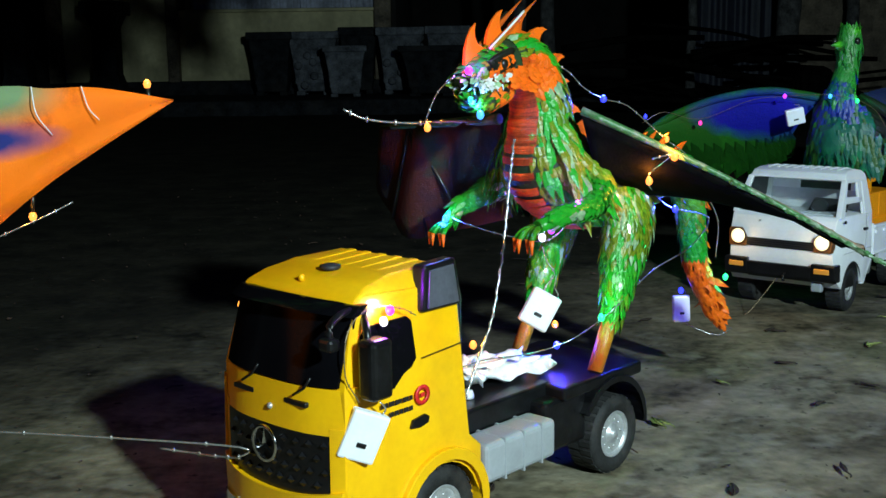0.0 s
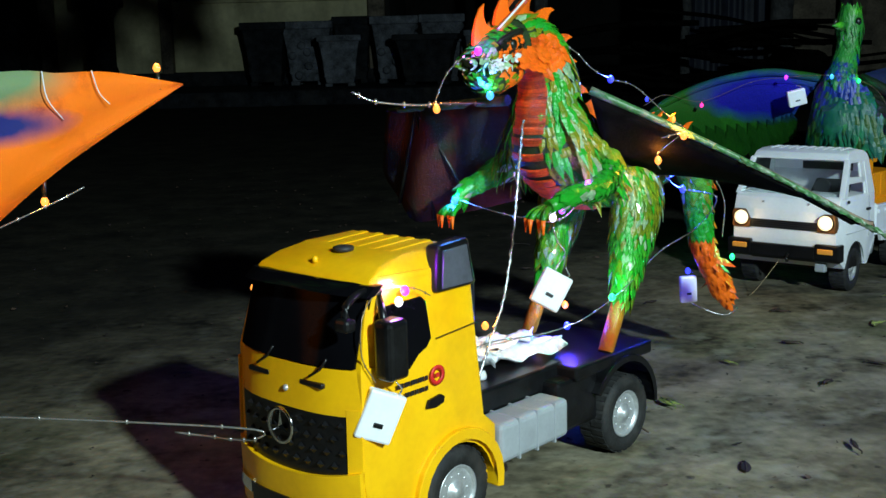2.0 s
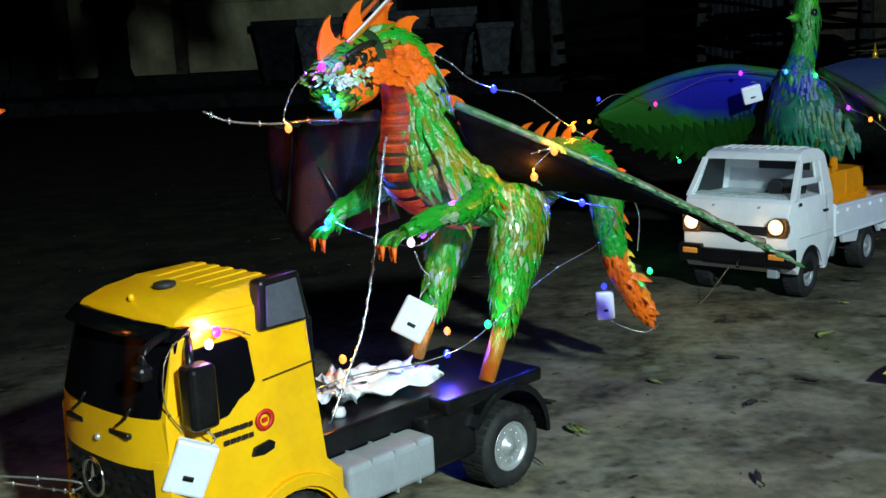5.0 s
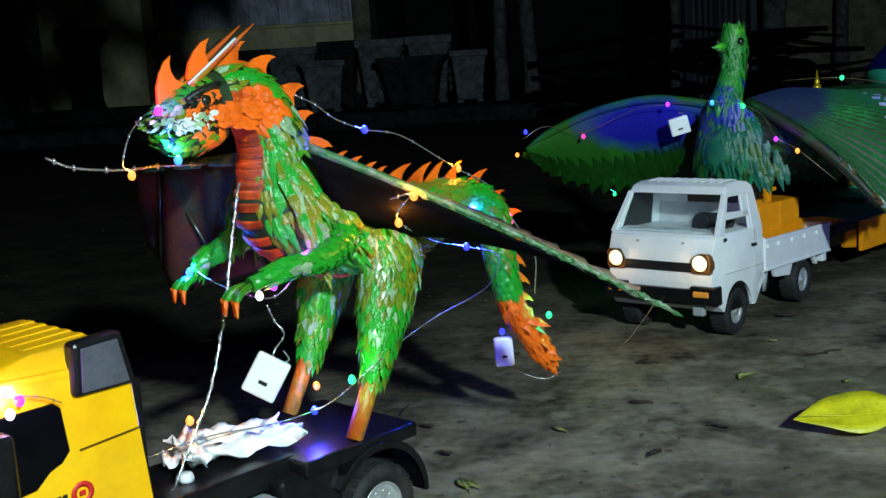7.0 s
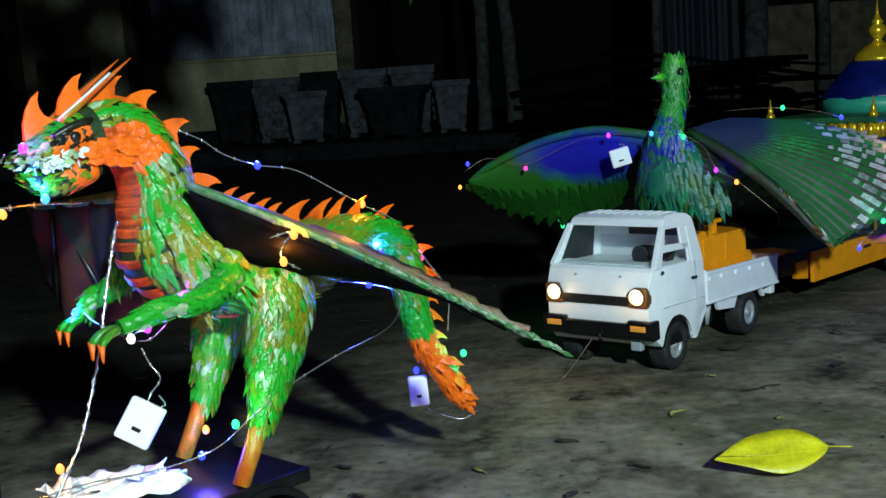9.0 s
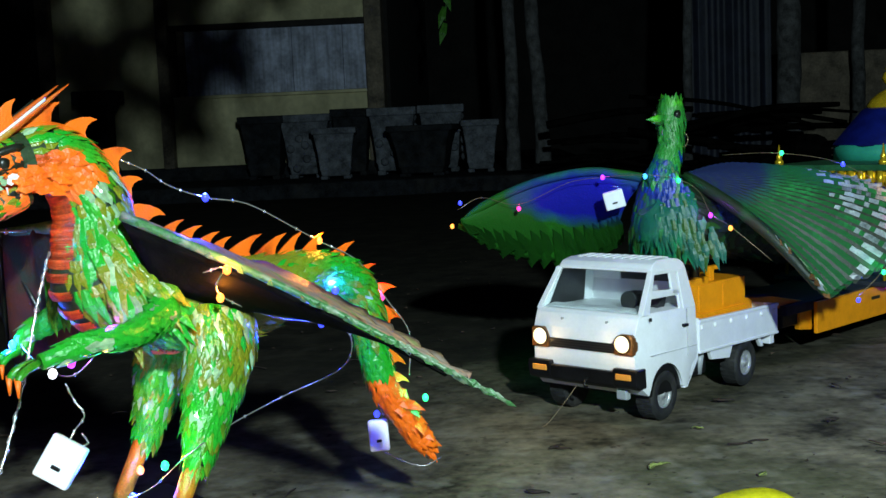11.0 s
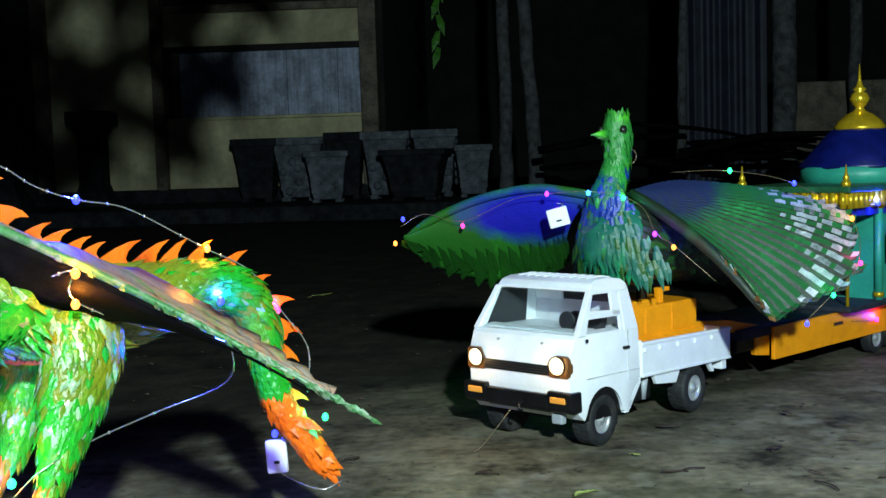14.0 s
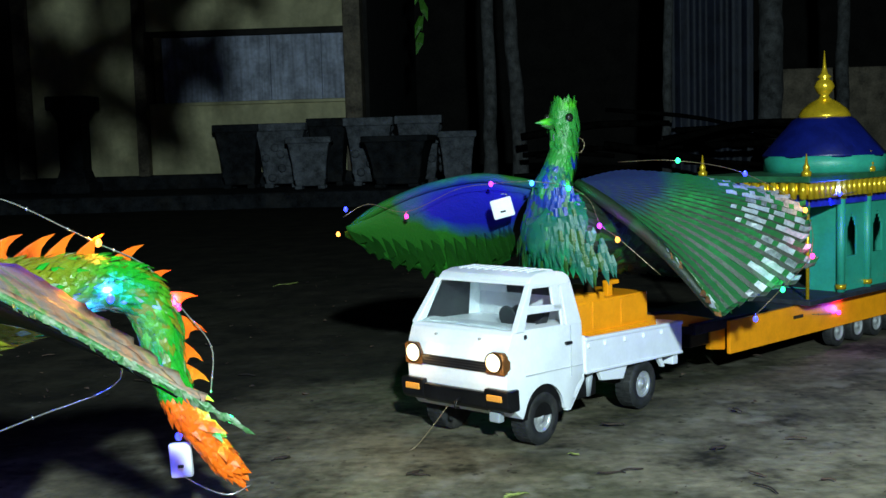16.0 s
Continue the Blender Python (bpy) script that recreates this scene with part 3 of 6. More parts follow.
# ---- vehicles ----
def wheel(parent, x, y, r, width, side, rim_r, spokes=8):
    """A model tyre with tread blocks and a silver rim; side is +1 or -1 for the face that looks out."""
    w = part("wheel", lathe(bmesh.new(), [(r * 0.6, -width / 2), (r * 0.93, -width / 2), (r, -width * 0.36), (r, width * 0.36), (r * 0.93, width / 2), (rim_r * 1.04, width / 2), (rim_r, width * 0.36), (rim_r * 0.9, width * 0.3)], 32, axis="x"), RUBBER, parent, m=pose(x, y, r, 0, 0, 0 if side > 0 else 180))
    tread = bmesh.new()
    for k in range(28):
        a = 2 * math.pi * k / 28
        for s in (-1, 1):
            q = box(bmesh.new(), s * width * 0.22 - width * 0.2, s * width * 0.22 + width * 0.2, -r * 0.07, r * 0.07, r * 0.985, r * 1.012)
            me = bpy.data.meshes.new("t")
            q.transform(Matrix.Rotation(a + (0.06 if s > 0 else -0.06), 4, "X"))
            q.to_mesh(me)
            tread.from_mesh(me)
            q.free()
            bpy.data.meshes.remove(me)
    part("tread", tread, RUBBER, w)
    rim = lathe(bmesh.new(), [(rim_r, width * 0.37), (rim_r, width * 0.47), (rim_r * 0.93, width * 0.48), (rim_r * 0.86, width * 0.36), (rim_r * 0.62, width * 0.22), (rim_r * 0.46, width * 0.30), (rim_r * 0.42, width * 0.40), (rim_r * 0.2, width * 0.42), (rim_r * 0.16, width * 0.5), (0.0006, width * 0.5)], 28, axis="x")
    for k in range(spokes):
        a = 2 * math.pi * k / spokes
        lathe(rim, [(rim_r * 0.07, width * 0.2), (rim_r * 0.07, width * 0.37), (0.0003, width * 0.39)], 6, axis="x", at=(0, rim_r * 0.62 * math.cos(a), rim_r * 0.62 * math.sin(a)))
    part("rim", rim, SILVER, w)
    holes = bmesh.new()
    for k in range(spokes):
        a = 2 * math.pi * (k + 0.5) / spokes
        lathe(holes, [(rim_r * 0.1, width * 0.27), (rim_r * 0.1, width * 0.315), (0.0003, width * 0.316)], 8, axis="x", at=(0, rim_r * 0.74 * math.cos(a), rim_r * 0.74 * math.sin(a)))
    part("rim_holes", holes, BLACKP, w)
    return w


def arch(cy, cz, r, n=10, a0=180, a1=0):
    return [(cy + r * math.cos(radians(a0 + (a1 - a0) * k / n)), cz + r * math.sin(radians(a0 + (a1 - a0) * k / n))) for k in range(n + 1)]


def white_truck():
    t = thing("toy_pickup_truck", pose(0.3746, 1.2384, 0, 0, 0, -39), "white plastic model pickup truck with lit round headlights", "model truck")
    W = 0.0635
    sag = Matrix(((1, 0, 0, 0), (0, 1, 0, 0), (0, -0.045, 1, 0.00225), (0, 0, 0, 1)))      # the loaded body hangs lower at its back

    def piece(name, bm, material, parent=t, label="", smooth=False):
        bm.transform(sag)
        return part(name, bm, material, parent, label, smooth)

    # lower cab with the front wheel arch; the nose is a little narrower in front
    low = [(0.0, 0.058), (-0.0012, 0.074), (0.0008, 0.090), (0.0065, 0.1035), (0.011, 0.1074), (0.1095, 0.1074), (0.1115, 0.1045), (0.1115, 0.060), (0.106, 0.050), (0.097, 0.036), (0.0885, 0.0275)] + arch(0.049, 0.0262, 0.0310, 14, 5, 175) + [(0.0165, 0.028), (0.010, 0.034), (0.003, 0.041)]
    wid = lambda y, z: W - 0.0045 * max(0, (0.02 - y) / 0.02) ** 1.5 - 0.0015 * max(0, (z - 0.09) / 0.015)
    b = piece("body", prism(bmesh.new(), low, lambda y, z: -wid(y, z), wid, bevel=0.0026, seg=3), WHITEP, smooth=35)
    piece("arch_well", prism(bmesh.new(), arch(0.049, 0.0262, 0.0300, 12, 0, 180), -W + 0.0025, W - 0.0025), BLACKP, b)
    # roof shell with a rounded brow and long ribs
    roof = [(0.0400, 0.1455), (0.0412, 0.1485), (0.0455, 0.1530), (0.056, 0.1562), (0.078, 0.1572), (0.096, 0.1552), (0.1005, 0.1515), (0.1015, 0.1455), (0.094, 0.1450), (0.05, 0.1455), (0.0430, 0.1448)]
    rw = lambda y, z: 0.0575 - 0.0075 * max(0, (z - 0.146) / 0.0112) ** 2 - 0.004 * max(0, (0.05 - y) / 0.012) ** 2
    r = piece("roof", prism(bmesh.new(), roof, lambda y, z: -rw(y, z), rw, bevel=0.0018, seg=3), WHITEP, smooth=40)
    for k in range(9):
        x = -0.0400 + 0.010 * k
        piece("roof_rib", prism(bmesh.new(), [(0.0535, 0.1545), (0.057, 0.1575), (0.078, 0.1585), (0.094, 0.1568), (0.096, 0.1540)], x - 0.0019, x + 0.0019, bevel=0.0007), WHITEP, r)
    # upper cab sides: pillars, window frame and the half-lowered pane bar
    skin = lambda z: W - 0.0012 - max(0, z - 0.1074) / 0.04 * 0.0058
    for s in (-1, 1):
        def panel(name, q, th=0.0042, parent=t, material=WHITEP, label=""):
            return piece(name, prism(bmesh.new(), q, lambda y, z: s * (skin(z) - th), lambda y, z: s * skin(z), bevel=0.0007), material, parent, label)
        side = panel("windscreen_pillar", [(0.0095, 0.1060), (0.0225, 0.1060), (0.0440, 0.1470), (0.0392, 0.1470)], 0.0060)
        # opaque pane stands for the darkness beyond the far window
        if s < 0:
            panel("dark_pane", [(0.024, 0.1068), (0.088, 0.1068), (0.086, 0.1432), (0.043, 0.1432)], 0.0052, side, DARKP, "opaque dark pane in the far side window, for the darkness beyond")
        panel("window_frame", [(0.036, 0.1428), (0.096, 0.1428), (0.096, 0.1465), (0.038, 0.1465)], 0.004, side)
        panel("rear_pillar", [(0.0870, 0.1060), (0.1110, 0.1060), (0.1015, 0.1470), (0.0850, 0.1470)], 0.0042, side)
        panel("door_frame", [(0.0700, 0.1215), (0.0835, 0.1215), (0.0815, 0.1440), (0.0700, 0.1440)], 0.003, side)
        panel("pane_bar", [(0.0285, 0.1205), (0.0835, 0.1205), (0.0835, 0.1262), (0.0315, 0.1282)], 0.003, side)
        panel("door_frame", [(0.0800, 0.1068), (0.0846, 0.1068), (0.0840, 0.1220), (0.0800, 0.1220)], 0.003, side)
        piece("door_gap", boxed(s * (W + 0.0001) - 0.0004, s * (W + 0.0001) + 0.0004, 0.0905, 0.0911, 0.058, 0.106), INNERP, b)
        piece("belt_line", boxed(s * (W + 0.0001) - 0.0004, s * (W + 0.0001) + 0.0004, 0.022, 0.110, 0.0665, 0.0670), INNERP, b)
        piece("door_handle", boxed(s * W - 0.0016, s * W + 0.0018, 0.0825, 0.0920, 0.0880, 0.0912, bevel=0.001), BLACKP, t, "black door handle")
        piece("door_lock", boxed(s * W - 0.0016, s * W + 0.0010, 0.0215, 0.0235, 0.1000, 0.1035, bevel=0.0006), BLACKP, t)
        # headlight in a dark housing whose inner top corner is cut away
        hl = bmesh.new()
        hx = lambda o: s * 0.0487 + s * o
        face = [(-0.0105, -0.0100), (0.0105, -0.0100), (0.0105, 0.0080), (0.0085, 0.0102), (-0.0040, 0.0102), (-0.0105, -0.0008)]
        fr = [hl.verts.new((hx(a), -0.0042, 0.0792 + c)) for a, c in face]
        bk = [hl.verts.new((hx(a), 0.006, 0.0792 + c)) for a, c in face]
        hl.faces.new(fr), hl.faces.new(bk[::-1])
        for k in range(6):
            hl.faces.new((fr[k], bk[k], bk[(k + 1) % 6], fr[(k + 1) % 6]))
        bmesh.ops.bevel(hl, geom=hl.edges[:], offset=0.0008, segments=2, affect="EDGES")
        hl = piece("headlight", hl, BEZEL, t, "round headlight in a black housing with a cut corner, amber glow painted in")
        piece("rim", lathe(bmesh.new(), [(0.0088, -0.0036), (0.0092, -0.0056), (0.0083, -0.0060), (0.0080, -0.0040)], 28, axis="y", at=(s * 0.0480, 0, 0.0800), cap=False), BLACKP, hl)
        piece("lens", lathe(bmesh.new(), [(0.0083, -0.003), (0.0080, -0.0056), (0.0055, -0.0070), (0.0005, -0.0076)], 24, axis="y", at=(s * 0.0480, 0, 0.0800)), LENS_ON, hl, "glowing warm lens")
        glow = bpy.data.lights.new("headlight_glow", "POINT")
        glow.energy, glow.color, glow.shadow_soft_size = 0.035, (1.0, 0.62, 0.25), 0.006
        lamp = new("headlight_glow", glow)
        lamp.location, lamp.parent = (s * 0.0480, -0.017, 0.0815), t
        piece("indicator", boxed(s * 0.0490 - 0.0085, s * 0.0490 + 0.0085, -0.0072, -0.0020, 0.0455, 0.0515, bevel=0.001), AMBER, t, "amber indicator lens")
        # bumper end that stands higher than the middle and wraps the corner
        piece("bumper_end", prism(bmesh.new(), [(-0.0045, 0.0395), (-0.0062, 0.0535), (-0.0045, 0.0562), (0.0115, 0.0562), (0.0125, 0.037), (-0.001, 0.036)], s * 0.0365, s * (W + 0.0004), bevel=0.0014), BLACKP, t, "black bumper corner")
        piece("wiper_nub", lathe(bmesh.new(), [(0.0013, -0.001), (0.0012, 0.0012), (0.0004, 0.0016)], 8, at=(s * 0.026, 0.0035, 0.0985), axis="y"), GREYP, t)
        piece("step_panel", prism(bmesh.new(), [(0.0835, 0.0262), (0.0895, 0.0262), (0.112, 0.052), (0.112, 0.058), (0.102, 0.050)], s * 0.061 - 0.003, s * 0.061 + 0.0025, bevel=0.0006), WHITEP, t)
    piece("bumper", prism(bmesh.new(), [(-0.0040, 0.0385), (-0.0052, 0.0505), (-0.0040, 0.0525), (0.010, 0.0525), (0.012, 0.036), (0.0, 0.035)], -0.0370, 0.0370, bevel=0.0012), BLACKP, t, "black plastic bumper")
    g = piece("grille", boxed(-0.0385, 0.0385, -0.0032, 0.004, 0.0700, 0.0792, bevel=0.0008), BLACKP, t, "black slatted grille")
    for k in range(3):
        piece("grille_slat", boxed(-0.037, 0.037, -0.0041, -0.002, 0.0718 + 0.0024 * k, 0.0726 + 0.0024 * k), DARKP, g)
    piece("tow_hook", tube(bmesh.new(), smooth_path([(0.008, -0.004, 0.043), (0.008, -0.010, 0.041), (0.008, -0.011, 0.036), (0.008, -0.006, 0.035)], 4), 0.0012, 6), BLACKP)
    piece("skid_plate", boxed(0.034, 0.046, 0.004, 0.012, 0.024, 0.0345, bevel=0.0015), GREYP, t)
    # windscreen and its frame
    ws = lambda z: 0.0575 - (z - 0.1074) * 0.19
    pane = piece("windscreen", prism(bmesh.new(), [(0.0118, 0.1074), (0.0128, 0.1074), (0.0412, 0.1450), (0.0402, 0.1450)], lambda y, z: -ws(z), lambda y, z: ws(z)), glass_mat("windscreen_glass", (0.62, 0.68, 0.68)), t, "tinted clear windscreen")
    pane.visible_shadow = False
    piece("windscreen_sill", prism(bmesh.new(), [(0.0070, 0.1030), (0.0095, 0.1068), (0.0122, 0.1078), (0.0150, 0.1030)], -0.0600, 0.0600, bevel=0.0008), WHITEP, t)
    piece("brow", prism(bmesh.new(), [(0.0385, 0.1452), (0.0395, 0.1480), (0.0450, 0.1490), (0.0445, 0.1450)], -0.0530, 0.0530, bevel=0.0012), WHITEP, r)
    # inside of the cab
    back = piece("rear_wall", boxed(-0.0575, 0.0575, 0.1035, 0.1075, 0.105, 0.1310, bevel=0.0008), INNERP, t)
    piece("rear_window", boxed(-0.0200, 0.0400, 0.1025, 0.1050, 0.1305, 0.1400), DARKP, back, "dark rear window")
    piece("rear_window_frame", boxed(-0.0530, 0.0530, 0.0990, 0.1020, 0.1395, 0.1455, bevel=0.0006), WHITEP, back)
    for s in (-1, 1):
        piece("rear_window_frame", boxed(s * 0.0465 - 0.0070, s * 0.0465 + 0.0070, 0.1010, 0.1045, 0.1300, 0.1405, bevel=0.0006), WHITEP, back)
    piece("rear_window_frame", boxed(-0.0400, -0.0200, 0.1010, 0.1045, 0.1300, 0.1405, bevel=0.0006), WHITEP, back)
    piece("seat", prism(bmesh.new(), [(0.055, 0.100), (0.080, 0.100), (0.088, 0.118), (0.084, 0.1225), (0.0765, 0.1190), (0.072, 0.1075), (0.055, 0.1070)], 0.004, 0.044, bevel=0.0045, seg=3), DARKP, t, "dark plastic seat")
    piece("dashboard", prism(bmesh.new(), [(0.013, 0.1040), (0.034, 0.1040), (0.033, 0.1105), (0.0185, 0.1090)], -0.056, 0.056, bevel=0.001), INNERP)
    piece("steering_wheel", lathe(bmesh.new(), [(0.0085, -0.001), (0.0098, 0), (0.0085, 0.001), (0.0078, 0)], 18, axis="y", at=(0.026, 0.044, 0.1155)), DARKP)
    # load bed
    bed = piece("bed_floor", boxed(-W + 0.001, W - 0.001, 0.1135, 0.2915, 0.0580, 0.0615, bevel=0.0006), WHITEP)
    for s in (-1, 1):
        d = piece("bed_side", boxed(s * W - 0.0018, s * W + 0.0012, 0.1130, 0.2930, 0.0572, 0.0912, bevel=0.0010), WHITEP)
        piece("bed_rail", boxed(s * W - 0.0022, s * W + 0.0026, 0.1127, 0.2935, 0.0882, 0.0918, bevel=0.0008), WHITEP, d)
        piece("bed_rail", boxed(s * W - 0.0020, s * W + 0.0022, 0.1127, 0.2935, 0.0568, 0.0598, bevel=0.0008), WHITEP, d)
        for y in (0.118, 0.146, 0.181, 0.216, 0.251, 0.284):
            piece("hook", boxed(s * (W + 0.0018) - 0.0014, s * (W + 0.0018) + 0.0014, y - 0.0017, y + 0.0017, 0.0815, 0.0858, bevel=0.0006), WHITEP, d)
        piece("mud_flap", prism(bmesh.new(), [(0.138, 0.0572), (0.190, 0.0572), (0.1815, 0.0435), (0.1440, 0.0465)], s * 0.060 - 0.0022, s * 0.060 + 0.0022, bevel=0.0006), WHITEP)
        piece("strut", prism(bmesh.new(), [(0.2480, 0.0575), (0.2560, 0.0575), (0.2640, 0.0455), (0.2580, 0.0455)], s * 0.059 - 0.002, s * 0.059 + 0.002, bevel=0.0005), WHITEP)
        piece("tail_bracket", boxed(s * 0.055 - 0.006, s * 0.055 + 0.0065, 0.2790, 0.2895, 0.0455, 0.0575, bevel=0.001), WHITEP)
    piece("bed_headboard", boxed(-W, W, 0.1126, 0.1155, 0.0575, 0.0935, bevel=0.001), WHITEP)
    piece("tailgate", boxed(-W, W, 0.2905, 0.2935, 0.0575, 0.0912, bevel=0.001), WHITEP)
    piece("blue_foil", boxed(-0.052, 0.057, 0.117, 0.150, 0.0610, 0.0885, bevel=0.006, seg=3), BLUEP, t, "blue foil packing in the bed")
    for s in (-1, 1):
        part("chassis_rail", boxed(s * 0.024 - 0.004, s * 0.024 + 0.004, 0.02, 0.27, 0.030, 0.046), BLACKP, t)
        wheel(t, s * 0.0515, 0.049, 0.0248, 0.0195, s, 0.0135)
        wheel(t, s * 0.0515, 0.2205, 0.0248, 0.0195, s, 0.0135)
    for y in (0.049, 0.2205):
        part("axle", tube(bmesh.new(), [(-0.046, y, 0.0248), (0.046, y, 0.0248)], 0.004, 10), BLACKP, t)
    part("gearbox", boxed(-0.02, 0.052, 0.118, 0.150, 0.026, 0.050, bevel=0.003), BLACKP, t)
    part("shock", tube(bmesh.new(), [(0.050, 0.135, 0.028), (0.053, 0.135, 0.050)], 0.004, 8), GREYP, t)
    return t


white_truck()


def yellow_truck():
    t = thing("toy_tractor_truck", pose(-0.0968, 0.5962, 0, 0, 0, -43), "yellow plastic model tractor truck with black grille and windscreen", "model truck")
    W = 0.0515
    curve = lambda x: 0.011 * (abs(x) / W) ** 3      # the front bows back towards its corners
    def front(name, x0, x1, zlo, zhi, ylo, yhi, depth, material, label="", n=10, parent=None, bevel=0.0):
        """A panel across the bowed front, from zlo to zhi."""
        bm = bmesh.new()
        rows = []
        for k in range(n + 1):
            x = x0 + (x1 - x0) * k / n
            c = curve(x)
            lo, hi = (zlo(x) if callable(zlo) else zlo), (zhi(x) if callable(zhi) else zhi)
            rows.append([bm.verts.new(v) for v in ((x, ylo + c, lo), (x, yhi + c, hi), (x, yhi + c + depth, hi), (x, ylo + c + depth, lo))])
        for a, b in zip(rows, rows[1:]):
            for i in range(4):
                bm.faces.new((a[i], a[(i + 1) % 4], b[(i + 1) % 4], b[i]))
        bm.faces.new(rows[0]), bm.faces.new(rows[-1])
        if bevel:
            bmesh.ops.bevel(bm, geom=[e for e in bm.edges if len(e.link_faces) == 2 and e.calc_face_angle() > 0.8], offset=bevel, segments=2, affect="EDGES")
        return part(name, bm, material, parent or t, label, smooth=35)
    # cab shell: side wall outline with the wheel arch
    side = [(0.013, 0.035), (0.010, 0.055), (0.010, 0.118), (0.021, 0.160), (0.030, 0.166), (0.096, 0.163), (0.103, 0.150), (0.106, 0.070), (0.118, 0.062), (0.118, 0.030)] + arch(0.084, 0.028, 0.032, 12, 5, 175) + [(0.045, 0.028), (0.03, 0.022), (0.015, 0.024)]
    wid = lambda y, z: W - 0.006 * max(0, (z - 0.118) / 0.05)
    cab = part("cab", prism(bmesh.new(), side, lambda y, z: -wid(y, z), wid, bevel=0.002), YELLOW, t, "bright yellow cab shell", smooth=35)
    front("front_panel", -W + 0.001, W - 0.001, 0.094, 0.119, -0.001, 0.001, 0.01, YELLOW, parent=cab, bevel=0.001)
    front("bumper", -W + 0.0005, W - 0.0005, 0.026, lambda x: 0.058 + 0.006 * (abs(x) / W) ** 2, -0.003, -0.004, 0.014, YELLOW, "yellow front bumper", parent=cab, bevel=0.0015)
    front("lower_grille", -0.03, 0.03, 0.030, 0.042, -0.0045, -0.0045, 0.006, BLACKP, parent=cab)
    for s in (-1, 1):
        front("cheek_panel", s * 0.0435, s * (W - 0.0005), 0.058, 0.098, -0.0015, -0.001, 0.01, YELLOW, parent=cab, n=4, bevel=0.001)
        front("bumper_lamp", s * 0.030, s * 0.047, 0.036, 0.0435, -0.0052, -0.0052, 0.004, CHROME, parent=cab, n=4)
        if s < 0:
            front("marker_strip", s * 0.0500, s * 0.0555, 0.066, 0.110, -0.0035, -0.002, 0.006, YELLOW, parent=cab, n=2)
    gr = front("grille", -0.0425, 0.0425, lambda x: 0.058 + 0.006 * (abs(x) / W) ** 2, 0.094, -0.0012, -0.0012, 0.008, BLACKP, "black studded grille")
    studs = bmesh.new()
    for j in range(4):
        for i in range(9):
            x, z = -0.036 + 0.009 * i + (0.0045 if j % 2 else 0), 0.066 + 0.0075 * j
            if abs(x) < 0.041:
                c = Vector((x, curve(x) - 0.0012, z))
                q = [studs.verts.new(c + Vector(d)) for d in ((-0.0032, 0, 0), (0, 0, -0.0024), (0.0032, 0, 0), (0, 0, 0.0024))]
                a = studs.verts.new(c + Vector((0, -0.0026, 0.0006)))
                for k in range(4):
                    studs.faces.new((q[k], q[(k + 1) % 4], a))
    part("grille_studs", studs, BLACKP, gr)
    ring = bmesh.new()
    lathe(ring, [(0.0088, -0.004), (0.0104, -0.0046), (0.0108, -0.003), (0.0090, -0.0028)], 28, axis="y", at=(0, 0, 0.083), cap=False)
    for k in range(3):
        a = radians(90 + 120 * k)
        tip = Vector((0.0092 * math.cos(a), -0.0038, 0.083 + 0.0092 * math.sin(a)))
        n1, n2 = Vector((-math.sin(a), 0, math.cos(a))) * 0.0014, Vector((0, -0.0016, 0))
        c = Vector((0, -0.0038, 0.083))
        v = [ring.verts.new(p) for p in (c - n1, c + n1, c + n2, tip)]
        for f in ((0, 2, 3), (2, 1, 3), (1, 0, 3)):
            ring.faces.new([v[i] for i in f])
    part("front_badge", ring, CHROME, gr, "round chrome badge on the grille")
    # windscreen
    front("windscreen", -W + 0.0045, W - 0.0045, 0.120, 0.1605, 0.0005, 0.013, 0.004, BLACKG, "glossy black windscreen", n=14)
    front("sun_visor", -W + 0.0025, W - 0.0005, lambda x: 0.1592 - 0.002 * (abs(x) / W) ** 2, lambda x: 0.1635 - 0.001 * (abs(x) / W) ** 2, 0.0055, 0.0125, 0.006, BLACKG, "black sun visor", n=14, bevel=0.0006)
    for s in (-1, 1):
        x = s * 0.022
        part("wiper", tube(bmesh.new(), [(x, curve(x) - 0.0012, 0.114), (x + 0.008, curve(x) - 0.0005, 0.119), (x + 0.012, 0.002, 0.125)], 0.0008, 6), BLACKP, t)
        part("vent", boxed(x - 0.009, x + 0.009, -0.0008 + curve(x), 0.006, 0.108, 0.111, bevel=0.0008), BLACKP, t)
    part("washer_jet", lathe(bmesh.new(), [(0.002, 0.001), (0.0018, -0.0022), (0.0004, -0.003)], 10, axis="y", at=(0.002, 0.001, 0.104)), SILVER, t)
    # raised roof
    roof = [(0.020, 0.1605), (0.024, 0.1655), (0.036, 0.1705), (0.055, 0.1735), (0.092, 0.1750), (0.094, 0.1580)]
    rw = lambda y, z: 0.0475 - 0.010 * max(0, (z - 0.161) / 0.015) ** 2
    rf = part("roof", prism(bmesh.new(), roof, lambda y, z: -rw(y, z), rw, bevel=0.0028), YELLOW, t, smooth=35)
    for k in range(5):
        x = -0.026 + 0.013 * k
        part("roof_rib", prism(bmesh.new(), [(0.052, 0.1705), (0.058, 0.1740), (0.09, 0.1756), (0.0915, 0.172)], x - 0.0028, x + 0.0028, bevel=0.0007), YELLOW, rf)
    part("roof_hatch", lathe(bmesh.new(), [(0.006, 0.0), (0.006, 0.0022), (0.004, 0.0028), (0.0005, 0.003)], 14, at=(0.0, 0.048, 0.1725)), DARKP, rf)
    part("roof_nub", lathe(bmesh.new(), [(0.0018, 0), (0.0017, 0.003), (0.0004, 0.0038)], 8, at=(-0.004, 0.03, 0.168)), YELLOW, rf)
